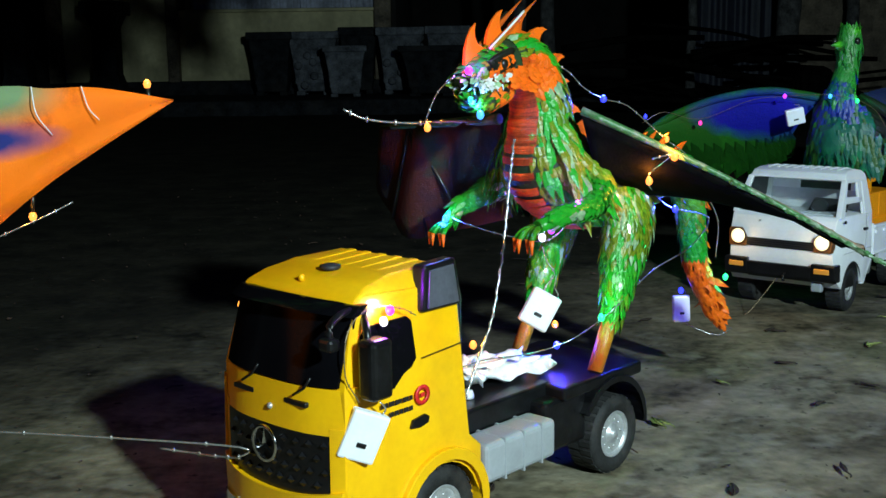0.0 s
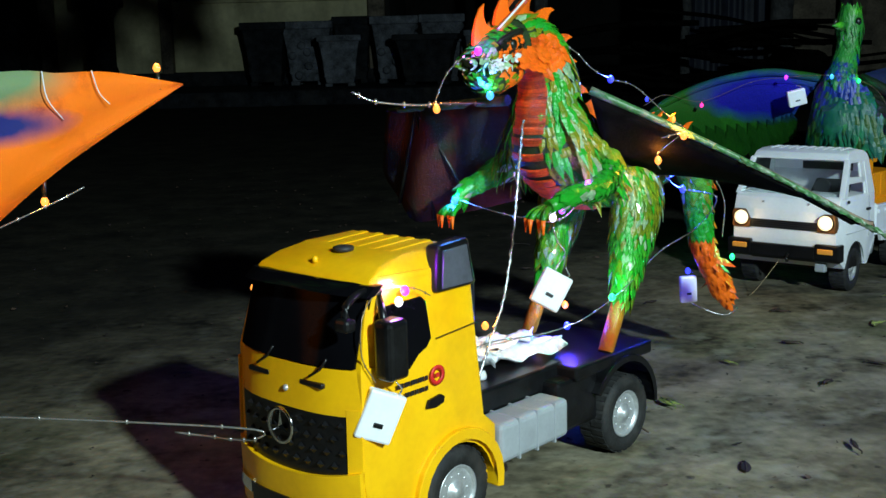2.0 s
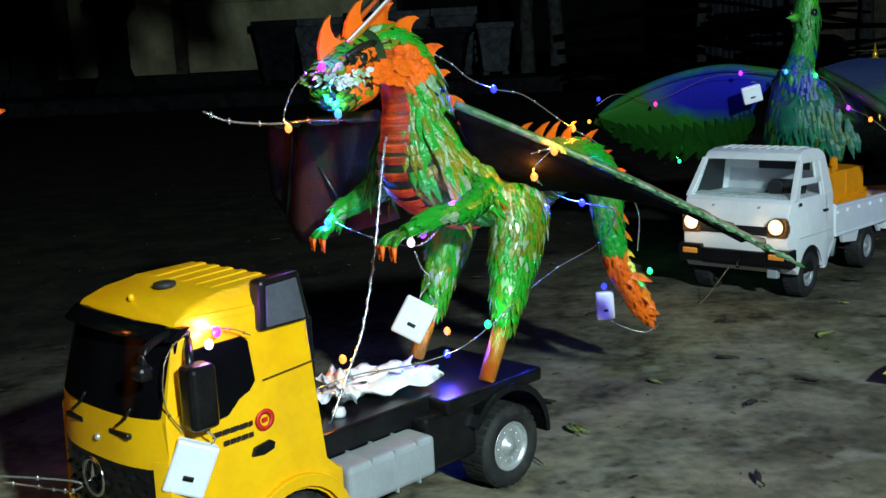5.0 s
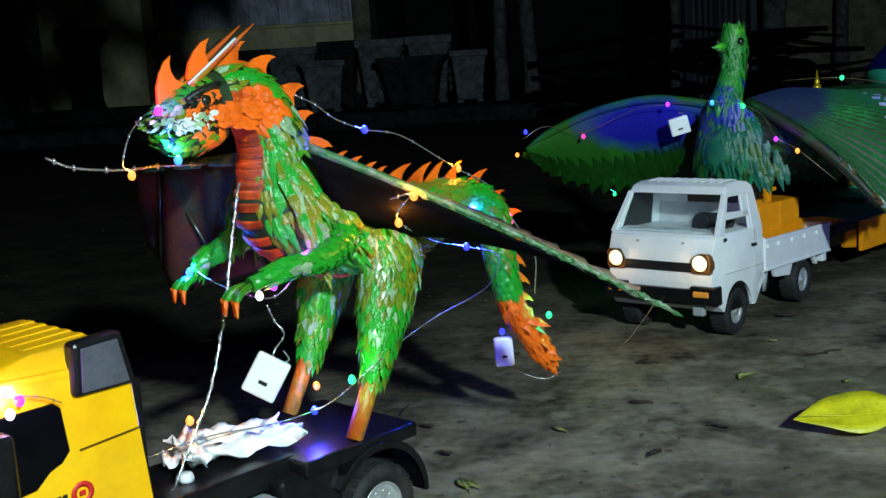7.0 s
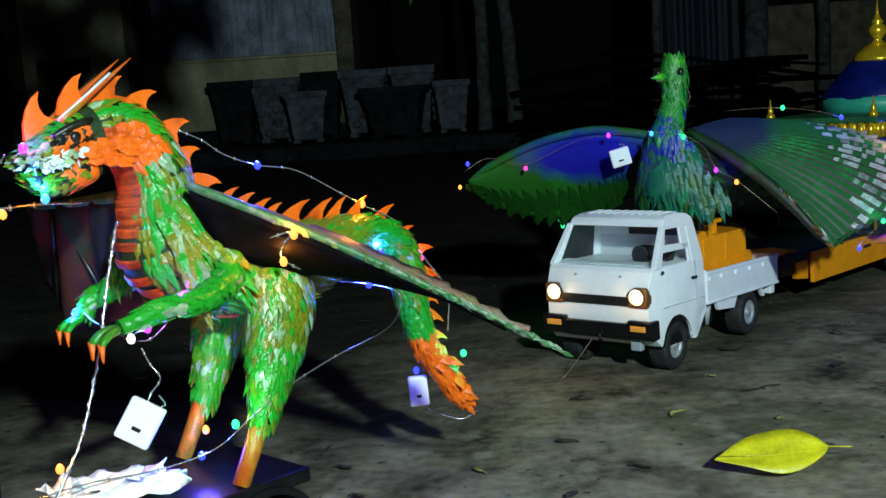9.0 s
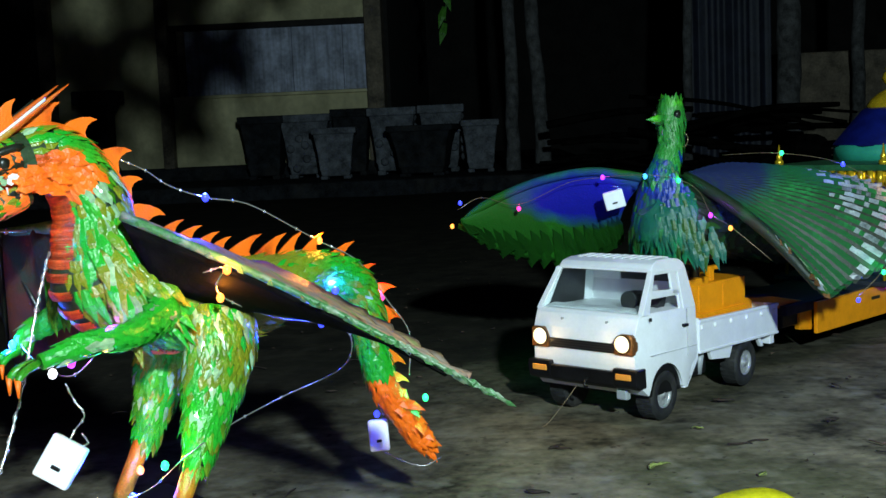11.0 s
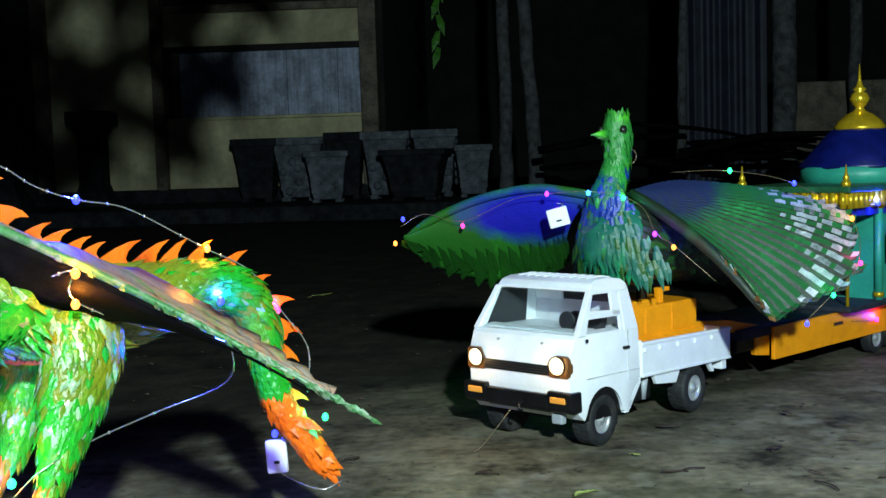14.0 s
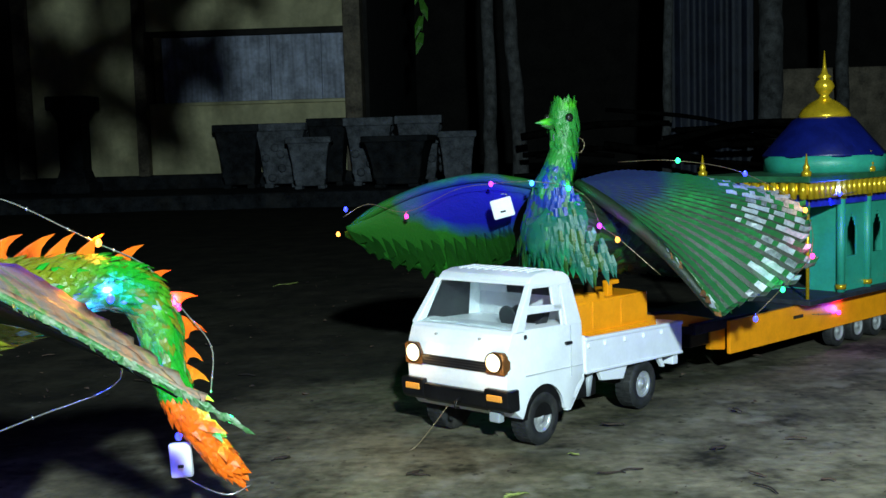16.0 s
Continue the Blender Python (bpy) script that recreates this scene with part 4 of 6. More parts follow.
    for s in (-1, 1):
        drop = 0.008 if s < 0 else 0.0
        sp = part("roof_spoiler", prism(bmesh.new(), [(0.070, 0.150), (0.072, 0.1765 - drop), (0.098, 0.178 - drop), (0.104, 0.150)], s * 0.045 - 0.004, s * 0.045 + 0.006, bevel=0.002), BLACKP, t, "black side spoiler at the roof's back")
        part("spoiler_panel", prism(bmesh.new(), [(0.074, 0.152), (0.0755, 0.1735 - drop), (0.095, 0.1745 - drop), (0.0995, 0.152)], s * 0.0512 - 0.0008, s * 0.0512 + 0.0008, bevel=0.0004), SMOKED, sp)
        # side window, mirror
        win = [(0.0235, 0.1140), (0.0255, 0.145), (0.030, 0.1495), (0.0600, 0.150), (0.0635, 0.147), (0.0645, 0.126), (0.0600, 0.1215), (0.053, 0.1195), (0.046, 0.1125), (0.028, 0.1105)]
        xx = lambda y, z: s * (wid(y, z) + 0.0006)
        part("side_window", prism(bmesh.new(), win, lambda y, z: xx(y, z) - s * 0.003, xx, bevel=0.0004), BLACKG, t, "glossy black side window")
        mr = part("mirror", boxed(s * 0.060 - 0.0066, s * 0.060 + 0.0066, 0.0165, 0.0325, 0.1135, 0.1465, bevel=0.0035, seg=3), BLACKP, t, "black door mirror housing") if s > 0 else cab
        if s > 0:
            part("mirror_arm", tube(bmesh.new(), [(s * 0.058, 0.022, 0.142), (s * 0.052, 0.026, 0.151), (s * 0.046, 0.03, 0.155)], 0.0022, 8), BLACKP, mr)
        if s > 0:
          part("kerb_mirror", boxed(s * 0.052 - 0.005, s * 0.052 + 0.005, -0.004, 0.004, 0.143, 0.150, bevel=0.002), BLACKP, t)
        if s > 0:
          part("kerb_mirror_arm", tube(bmesh.new(), smooth_path([(s * 0.05, 0.003, 0.147), (s * 0.05, 0.002, 0.155), (s * 0.047, 0.016, 0.160), (s * 0.047, 0.03, 0.158)], 4), 0.002, 8), BLACKP, t)
        part("door_handle", prism(bmesh.new(), [(0.058, 0.0865), (0.060, 0.091), (0.070, 0.0925), (0.073, 0.0905), (0.072, 0.087), (0.066, 0.0855)], s * W - 0.001, s * W + 0.0012, bevel=0.0006), BLACKP, t, "black door handle")
        part("cab_seam", prism(bmesh.new(), [(0.07, 0.1245), (0.1045, 0.127), (0.1045, 0.12725), (0.07, 0.12475)], s * (W - 0.001) - 0.001, s * (W - 0.001) + 0.0006), D_DARK, t)
        # flared wheel arch
        fl = arch(0.084, 0.03, 0.038, 14, -12, 192) + arch(0.084, 0.03, 0.032, 14, 192, -12)
        part("wheel_flare", prism(bmesh.new(), fl, s * W - 0.006, s * W + 0.0035, bevel=0.0008), YELLOW, t)
        # fuel tank and rear mudguard
        tk = part("fuel_tank", boxed(s * 0.041 - 0.012, s * 0.041 + 0.012, 0.121, 0.190, 0.034, 0.0595, bevel=0.0035, seg=3), GREYP, t, "silver-grey ribbed fuel tank")
        for y in (0.139, 0.157, 0.175):
            part("tank_band", boxed(s * 0.041 - 0.0125, s * 0.041 + 0.0125, y - 0.0008, y + 0.0008, 0.0335, 0.0600, bevel=0.0004), GREYP, tk)
        mg = arch(0.265, 0.030, 0.040, 12, -4, 150) + arch(0.265, 0.030, 0.036, 12, 150, -4)
        part("mudguard", prism(bmesh.new(), mg, s * 0.034 - 0.014, s * 0.034 + 0.014, bevel=0.0008), BLACKP, t, "black rear mudguard")
        wheel(t, s * 0.040, 0.086, 0.0275, 0.019, s, 0.0165, 10)
        wheel(t, s * 0.036, 0.265, 0.0275, 0.023, s, 0.0165, 10)
        part("chassis_rail", boxed(s * 0.018 - 0.004, s * 0.018 + 0.004, 0.09, 0.30, 0.040, 0.062), BLACKP, t)
    part("deck", boxed(-0.030, 0.030, 0.107, 0.215, 0.058, 0.074, bevel=0.002), BLACKP, t, "black plastic deck")
    part("deck_back", boxed(-0.046, 0.046, 0.208, 0.300, 0.064, 0.0735, bevel=0.002), BLACKP, t)
    part("skirt", boxed(-0.042, 0.042, 0.192, 0.238, 0.030, 0.066, bevel=0.003), BLACKP, t)
    part("cab_back", boxed(-0.045, 0.045, 0.100, 0.109, 0.05, 0.150, bevel=0.001), BLACKP, t)
    for y in (0.086, 0.265):
        part("axle", tube(bmesh.new(), [(-0.038, y, 0.0275), (0.038, y, 0.0275)], 0.004, 10), BLACKP, t)
    # prints on the door
    rg = lathe(bmesh.new(), [(0.0034, 0.0), (0.0034, 0.0004), (0.0058, 0.0004), (0.0058, 0.0), (0.0034, 0.0)], 20, axis="x", at=(W + 0.0002, 0.068, 0.104), cap=False)
    part("print_ring", rg, RED, t, "red round print")
    part("print_dot", boxed(W + 0.0001, W + 0.0005, 0.0665, 0.0695, 0.1028, 0.1052), RED, t)
    for z, (y0, y1) in ((0.1045, (0.036, 0.060)), (0.0985, (0.042, 0.060))):
        y = y0
        rnd = random.Random(int(z * 1e4))
        while y < y1:
            l = rnd.uniform(0.0022, 0.0048)
            part("print_bar", boxed(W + 0.0001, W + 0.0005, y, min(y + l, y1), z - 0.0013, z + 0.0013), BLACKINK, t)
            y += l + 0.001
    return t


yellow_truck()


# ---- the dragon figure on the yellow truck ----
YT = pose(-0.0968, 0.5962, 0, 0, 0, -43)
WT = pose(0.370, 1.239, 0, 0, 0, -40)
TT = pose(0.62, 1.543, 0, 0, 0, -45)
D_MATS = [D_GREEN, D_OLIVE, D_ORANGE, D_BELLY, D_LEG, D_DARK, D_WING, D_EDGE, D_GLOSS, D_STREAK, D_PALE, D_BLACK, D_UNDER]


def hull(bm, path, n=14, mi=0, n_sub=5):
    """A smooth limb through (x, y, z, half-width, half-height) stations. Returns stations for scales."""
    P = [Vector(p[:3]) for p in path]
    line = smooth_path(P, n_sub)
    m = len(line)
    st = []
    for i, c in enumerate(line):
        t = i / (m - 1) * (len(path) - 1)
        k = min(int(t), len(path) - 2)
        u = t - k
        u = u * u * (3 - 2 * u)
        a, b = path[k][3] * (1 - u) + path[k + 1][3] * u, path[k][4] * (1 - u) + path[k + 1][4] * u
        d = (line[min(i + 1, m - 1)] - line[max(i - 1, 0)]).normalized()
        side = Vector((1, 0, 0))
        side = (side - d * side.dot(d))
        if side.length < 0.2:
            side = Vector((0, 1, 0)) - d * d.y
        side.normalize()
        up = side.cross(d).normalized()
        if up.z + up.y * 0.01 < -0.2 and abs(d.z) < 0.8:
            up = -up
        st.append((c, d, side, up, a, b))
    rings = [[bm.verts.new(c + side * a * math.cos(2 * math.pi * k / n) + up * b * math.sin(2 * math.pi * k / n)) for k in range(n)] for c, d, side, up, a, b in st]
    for r0, r1 in zip(rings, rings[1:]):
        for k in range(n):
            f = bm.faces.new((r0[k], r0[(k + 1) % n], r1[(k + 1) % n], r1[k]))
            f.material_index, f.smooth = mi, True
    for r in (rings[0], rings[-1]):
        bm.faces.new(r).material_index = mi
    return st


def scales(bm, st, step, length, width, pick, rnd, n_round=11, lift=0.18, where=None, skip=0.0):
    """Rows of pointed scales over a limb, each overlapping the next."""
    acc = 0.0
    row = 0
    for i in range(1, len(st)):
        c0, c1 = st[i - 1][0], st[i][0]
        acc += (c1 - c0).length
        if acc < step:
            continue
        acc = 0
        row += 1
        c, d, side, up, a, b = st[i]
        k_n = max(5, int(2 * math.pi * max(a, b) / (width * 0.62)))
        for k in range(k_n):
            ang = 2 * math.pi * (k + 0.5 * (row % 2) + rnd.uniform(-0.2, 0.2)) / k_n
            if (where and not where(ang, i / len(st))) or rnd.random() < skip:
                continue
            out = (side * math.cos(ang) * b + up * math.sin(ang) * a).normalized()
            p = c + side * a * math.cos(ang) + up * b * math.sin(ang) + out * 0.0003
            along = d + side * rnd.uniform(-0.25, 0.25) + up * rnd.uniform(-0.2, 0.2)
            along = along - out * along.dot(out)
            L = length * rnd.uniform(0.75, 1.3)
            blade(bm, p, along, out, L, width * rnd.uniform(0.75, 1.2), lift * rnd.uniform(0.3, 1.5), pick(ang, i / len(st), rnd))


def fin(bm, base, lean, up, size, side, mi=2, thick=0.0011):
    """A flat hooked crest spike with a little thickness."""
    base, lean, up, side = Vector(base), Vector(lean).normalized(), Vector(up).normalized(), Vector(side).normalized()
    shape = [(-0.55, -0.15), (-0.42, 0.35), (-0.18, 0.75), (0.12, 1.05), (0.42, 1.18), (0.30, 0.95), (0.26, 0.7), (0.34, 0.42), (0.6, 0.2), (0.72, -0.15)]
    L = [[bm.verts.new(base + lean * x * size + up * y * size + side * s * thick * (1.0 if y < 0.4 else 0.6)) for x, y in shape] for s in (-1, 1)]
    n = len(shape)
    for q in (L[0][::-1], L[1]):
        bm.faces.new(q).material_index = mi
    for i in range(n):
        bm.faces.new((L[0][i], L[0][(i + 1) % n], L[1][(i + 1) % n], L[1][i])).material_index = mi


def sheet(bm, rows, mi, thick=0.0012, mi_back=None):
    """A thin skin over a grid of points, with a back and edges."""
    V = [[Vector(p) for p in r] for r in rows]
    nr, nc = len(V), len(V[0])
    N = (V[-1][0] - V[0][0]).cross(V[0][-1] - V[0][0]).normalized() * thick / 2
    A = [[bm.verts.new(p + N) for p in r] for r in V]
    B = [[bm.verts.new(p - N) for p in r] for r in V]
    for g, m in ((A, mi), (B, mi if mi_back is None else mi_back)):
        for r0, r1 in zip(g, g[1:]):
            for k in range(nc - 1):
                f = bm.faces.new((r0[k], r0[k + 1], r1[k + 1], r1[k]))
                f.material_index, f.smooth = m, True
    rim = [(0, k) for k in range(nc)] + [(j, nc - 1) for j in range(1, nr)] + [(nr - 1, k) for k in range(nc - 2, -1, -1)] + [(j, 0) for j in range(nr - 2, 0, -1)]
    for (a, b), (c, d) in zip(rim, rim[1:] + rim[:1]):
        bm.faces.new((A[a][b], A[c][d], B[c][d], B[a][b])).material_index = mi


def dragon():
    rnd = random.Random(11)
    bm = bmesh.new()
    # neck, trunk and tail
    spine = [(0, 0.196, 0.284, 0.0145, 0.0155), (0, 0.212, 0.286, 0.0155, 0.0165), (0, 0.2240, 0.2825, 0.0165, 0.0172), (0, 0.2325, 0.274, 0.0175, 0.0182), (0, 0.2395, 0.258, 0.0190, 0.0205), (0, 0.2415, 0.240, 0.0220, 0.0240), (0, 0.246, 0.219, 0.0300, 0.0320), (0, 0.270, 0.201, 0.0330, 0.0290), (0, 0.303, 0.194, 0.0325, 0.0270), (0, 0.335, 0.193, 0.028, 0.024), (0, 0.365, 0.196, 0.021, 0.019), (0, 0.395, 0.199, 0.016, 0.015), (0, 0.423, 0.191, 0.0135, 0.014), (0, 0.436, 0.170, 0.0115, 0.012), (0, 0.4425, 0.140, 0.0095, 0.0098), (0, 0.450, 0.115, 0.0082, 0.0085), (0, 0.464, 0.094, 0.0072, 0.0075), (0.001, 0.478, 0.075, 0.007, 0.008), (0.002, 0.489, 0.060, 0.002, 0.002)]
    st = hull(bm, spine, 16, 12)
    def trunk_pick(ang, f, r):
        s = math.sin(ang)
        if f > 0.80:
            return 2
        if f < 0.16 and s < 0.25:
            return 2
        # pale scales crowd the neck's near side: its white shine, painted
        if r.random() < (0.45 if 0.17 < f < 0.31 and math.cos(ang) > 0.2 and s > -0.35 else 0.02):
            return 8
        if f < 0.28:
            return 1 if r.random() < 0.4 else 0
        return 1 if (r.random() < 0.85 if f < 0.60 else r.random() < 0.25) else 0
    front = lambda ang, f: not (f < 0.46 and f > 0.10 and math.sin(ang) < -0.90)
    scales(bm, st, 0.0039, 0.0100, 0.0052, trunk_pick, rnd, lift=0.15, where=front)
    # shaggy chest and flank feathers
    scales(bm, [s for i, s in enumerate(st) if 0.20 < i / len(st) < 0.46], 0.0065, 0.021, 0.0066, lambda a, f, r: 0 if r.random() < 0.35 else 1, rnd, lift=0.26, where=lambda a, f: -0.80 < math.sin(a) < 0.1, skip=0.25)
    # long hanging feathers on both sides of the chest
    for s in (-1, 1):
        for k in range(80):
            u, v = rnd.random(), rnd.random()
            z = 0.250 - 0.058 * v
            y = 0.226 + 0.004 * v + 0.046 * u * (0.35 + 0.65 * v)
            x = s * (0.0175 + 0.016 * min(1, v * 1.6) + 0.002 * u)
            blade(bm, (x, y, z), (s * 0.2, 0.15 + 0.55 * u + rnd.uniform(-0.2, 0.2), -1), (s, -0.6 + 0.5 * u, 0.25), 0.020 * rnd.uniform(0.7, 1.3), 0.0056 * rnd.uniform(0.8, 1.2), 0.24 * rnd.uniform(0.4, 1.5), rnd.choice((0, 0, 1, 1, 8) if k % 3 == 0 else (0, 1, 1)))
    # red belly bands down the throat and chest
    for i in range(3, int(len(st) * 0.42)):
        c, d, side, up, a, b = st[i]
        for half in (0, 0.34, 0.67):
            c2 = c + d * half * (st[i + 1][0] - c).length
            o, w = -up, min(a * 0.64, 0.0128)
            ring = []
            for k in range(7):
                x = -1 + 2 * k / 6
                ring.append(c2 + side * w * x + o * (b * math.sqrt(max(0, 1 - (w / a * x) ** 2)) + 0.0016))
            lo = [bm.verts.new(p - d * 0.0008 - o * 0.001) for p in ring]
            mi_ = [bm.verts.new(p + o * 0.0008 + d * 0.0009) for p in ring]
            hi = [bm.verts.new(p + d * 0.0016 - o * 0.0006) for p in ring]
            for A, B in ((lo, mi_), (mi_, hi)):
                for k in range(6):
                    f = bm.faces.new((A[k], A[k + 1], B[k + 1], B[k]))
                    f.material_index, f.smooth = 3, True
    # head: skull, upper snout, lower jaw
    hs = hull(bm, [(0, 0.206, 0.287, 0.0145, 0.0135), (0, 0.195, 0.286, 0.0152, 0.0122), (0, 0.183, 0.2828, 0.0142, 0.0105), (0, 0.173, 0.2790, 0.0120, 0.0085), (0, 0.1645, 0.2752, 0.0095, 0.006), (0, 0.160, 0.2738, 0.006, 0.0035)], 14, 12)
    scales(bm, hs[3:], 0.0027, 0.0056, 0.0040, lambda a, f, r: r.choice((0, 0, 1)) if math.sin(a) > 0.45 else (r.choice((2, 2, 5)) if f < 0.45 else r.choice((8, 10, 1, 5))), rnd, lift=0.05)
    js = hull(bm, [(0, 0.200, 0.2695, 0.0120, 0.0090), (0, 0.187, 0.2640, 0.0112, 0.0085), (0, 0.176, 0.2605, 0.0092, 0.0066), (0, 0.167, 0.2625, 0.0065, 0.0046), (0, 0.162, 0.2660, 0.004, 0.003)], 12, 12)
    scales(bm, js, 0.0027, 0.0058, 0.0040, lambda a, f, r: 2 if f < 0.3 and r.random() < 0.8 else r.choice((0, 0, 0, 1, 5)), rnd, lift=0.06)
    for s in (-1, 1):
        for k in range(6):      # teeth
            y = 0.163 + 0.0048 * k
            tube(bm, [(s * (0.0085 + 0.0006 * k), y, 0.2700 + 0.0004 * k), (s * (0.0090 + 0.0006 * k), y + 0.0005, 0.2660 + 0.0004 * k)], [0.0006, 0.0002], 5, mi=10)
        for k in range(26):     # pale muzzle and cheek plates, a highlight painted on
            u, v = rnd.random(), rnd.random()
            blade(bm, (s * (0.0108 + 0.0042 * u), 0.164 + 0.024 * u, 0.2685 + 0.007 * v + 0.003 * u), (0, 1, rnd.uniform(-0.3, 0.4)), (s, -0.2, 0.3), 0.0056 * rnd.uniform(0.7, 1.3), 0.0042, 0.10, rnd.choice((10, 10, 8)))
        lathe(bm, [(0.0034, 0), (0.0032, 0.0014), (0.0018, 0.0022), (0.0003, 0.0024)], 12, 5, axis="x", at=(s * 0.0138 if s > 0 else -0.0162, 0.1855, 0.2845))
        tube(bm, smooth_path([(s * 0.0105, 0.174, 0.2850), (s * 0.0128, 0.184, 0.2900), (s * 0.0138, 0.197, 0.2935)], 4), [0.0022] * 4 + [0.0024] * 4 + [0.001], 7, mi=5)
        for k in range(12):     # dark rusty brow
            blade(bm, (s * (0.011 + 0.003 * rnd.random()), 0.173 + 0.018 * rnd.random(), 0.2825 + 0.006 * rnd.random()), (0, 1, 0.3), (s, 0, 0.4), 0.006, 0.0035, 0.2, rnd.choice((5, 3, 5)))
        # long horn laid back over the head, with a pale front edge
        tube(bm, smooth_path([(s * 0.0055, 0.182, 0.2930), (s * 0.006, 0.203, 0.3080), (s * 0.0065, 0.2285, 0.3258)], 5), [0.0026, 0.0026, 0.0025, 0.0023, 0.0021, 0.0019, 0.0017, 0.0014, 0.0011, 0.0007, 0.0003], 8, mi=4)
        tube(bm, smooth_path([(s * 0.0065, 0.1805, 0.2940), (s * 0.0070, 0.1975, 0.3060), (s * 0.0072, 0.214, 0.3178)], 4), 0.0009, 5, mi=10 if s > 0 else 5)
        # orange cheek feathers behind the jaw
        for k in range(26):
            u, v = rnd.random(), rnd.random()
            blade(bm, (s * (0.0142 + 0.0018 * v), 0.188 + 0.026 * u, 0.270 + 0.013 * v), (0, 0.95, -0.2 - 0.3 * u), (s, 0, 0.1), 0.011 * rnd.uniform(0.7, 1.3), 0.0055, 0.10, 2)
    # crest: forehead, neck, back and tail
    X = (1, 0, 0)
    def spike(by, bz, ty, tz):
        """A crest spike from its base to its tip in the middle plane."""
        v = Vector((ty - by, tz - bz))
        size = v.length / 1.2525
        c, q = math.cos(radians(19.6)), math.sin(radians(19.6))
        u = Vector((v.x * c - v.y * q, v.x * q + v.y * c)).normalized()
        fin(bm, (0, by, bz), (0, u.y, -u.x), (0, u.x, u.y), size, X)
    for q in ((0.1720, 0.2890, 0.1744, 0.3101), (0.1925, 0.2990, 0.2005, 0.3187), (0.2120, 0.3020, 0.2253, 0.3163), (0.2315, 0.2985, 0.2469, 0.3063), (0.2500, 0.2815, 0.2671, 0.2878), (0.2585, 0.2665, 0.2727, 0.2710), (0.2660, 0.2490, 0.2859, 0.2489)):
        spike(*q)
    nape = smooth_path([(0, 0.174, 0.2885), (0, 0.186, 0.2940), (0, 0.198, 0.3010), (0, 0.2145, 0.3035), (0, 0.2300, 0.3000), (0, 0.2430, 0.2905), (0, 0.2525, 0.2795), (0, 0.2595, 0.2670), (0, 0.2645, 0.2545)], 4)
    tube(bm, nape, [0.0012] + [0.0030] * (len(nape) - 2) + [0.0012], 7, mi=2, flat=0.6)
    back_line = [(0.2860, 0.238), (0.297, 0.2335), (0.309, 0.2275), (0.3195, 0.2245), (0.334, 0.218), (0.353, 0.212), (0.370, 0.2095), (0.3885, 0.2095), (0.410, 0.205), (0.430, 0.195), (0.444, 0.183), (0.4515, 0.168), (0.452, 0.152), (0.453, 0.137), (0.457, 0.121)]
    ridge = smooth_path([(0, y, z - 0.012) for y, z in back_line[:12]], 4)
    tube(bm, ridge, [0.004 + 0.009 * math.sin(math.pi * k / (len(ridge) - 1)) ** 0.5 for k in range(len(ridge))], 10, mi=0)
    for k, (y, z) in enumerate(back_line):
        y0, z0 = back_line[max(k - 1, 0)]
        y1, z1 = back_line[min(k + 1, len(back_line) - 1)]
        d = Vector((0, y1 - y0, z1 - z0)).normalized()
        up = Vector((0, -d.z, d.y))
        size = (0.0125 if k < 4 else 0.0195 if k < 9 else 0.0160 if k < 12 else 0.0145) * rnd.uniform(0.92, 1.1)
        fin(bm, (0, y - d.y * 0.002, z - 0.002), d + up * 0.12, up + d * 0.35, size, X)
    # ragged orange tail end
    for k in range(76):
        u = k / 75
        c = Vector((0.002 * u, 0.452 + 0.033 * u, 0.116 - 0.051 * u))
        blade(bm, c + Vector((rnd.uniform(-0.006, 0.006), rnd.uniform(-0.004, 0.006), 0)), (rnd.uniform(-0.7, 0.7), rnd.uniform(-0.3, 1.0), -0.8), (rnd.choice((-1, 1, 1)), rnd.uniform(-0.4, 0.8), 0.3), 0.0125 * rnd.uniform(0.7, 1.3), 0.008, 0.40, 2 if rnd.random() < 0.92 else 8)
    # hind legs
    for s, fy in ((1, 0.2505), (-1, 0.2610)):
        x = s * 0.0345
        leg = hull(bm, [(x * 0.75, fy + 0.0500, 0.196, 0.014, 0.022), (x, fy + 0.0465, 0.176, 0.0145, 0.0215), (x * 1.04, fy + 0.0395, 0.156, 0.0130, 0.0190), (x * 1.06, fy + 0.0320, 0.134, 0.0102, 0.0130), (x * 1.08, fy + 0.0260, 0.116, 0.0076, 0.0082), (x * 1.08, fy + 0.0230, 0.107, 0.006, 0.006)], 14, 12)
        # paler scales near the hip: sheen painted on the thigh
        scales(bm, leg, 0.0038, 0.0100, 0.0052, lambda a, f, r: (8 if r.random() < (0.22 if f < 0.3 else 0.07) else (1 if r.random() < (0.85 if f < 0.4 else 0.25) else 0)), rnd, lift=0.10)
        tube(bm, [(x * 1.08, fy + 0.0240, 0.114), (x * 1.09, fy + 0.0140, 0.094), (x * 1.10, fy + 0.0025, 0.0735)], [0.0058, 0.0056, 0.0054], 10, mi=4)
    # arms and clawed hands
    for pts in (((0.034, 0.262, 0.199), (0.045, 0.237, 0.1905), (0.046, 0.208, 0.1890), (0.043, 0.183, 0.1835)), ((-0.034, 0.252, 0.205), (-0.058, 0.238, 0.188), (-0.066, 0.228, 0.181), (-0.067, 0.2215, 0.1715))):
        am = hull(bm, [(*pts[0], 0.0105, 0.0105), (*pts[1], 0.0068, 0.0068), (*pts[2], 0.0056, 0.0056), (*pts[3], 0.0046, 0.0044)], 10, 0)
        scales(bm, am[:-3], 0.0048, 0.009, 0.0066, lambda a, f, r: 0 if r.random() < 0.85 else 8, rnd, lift=0.05)
        h = Vector(pts[3])
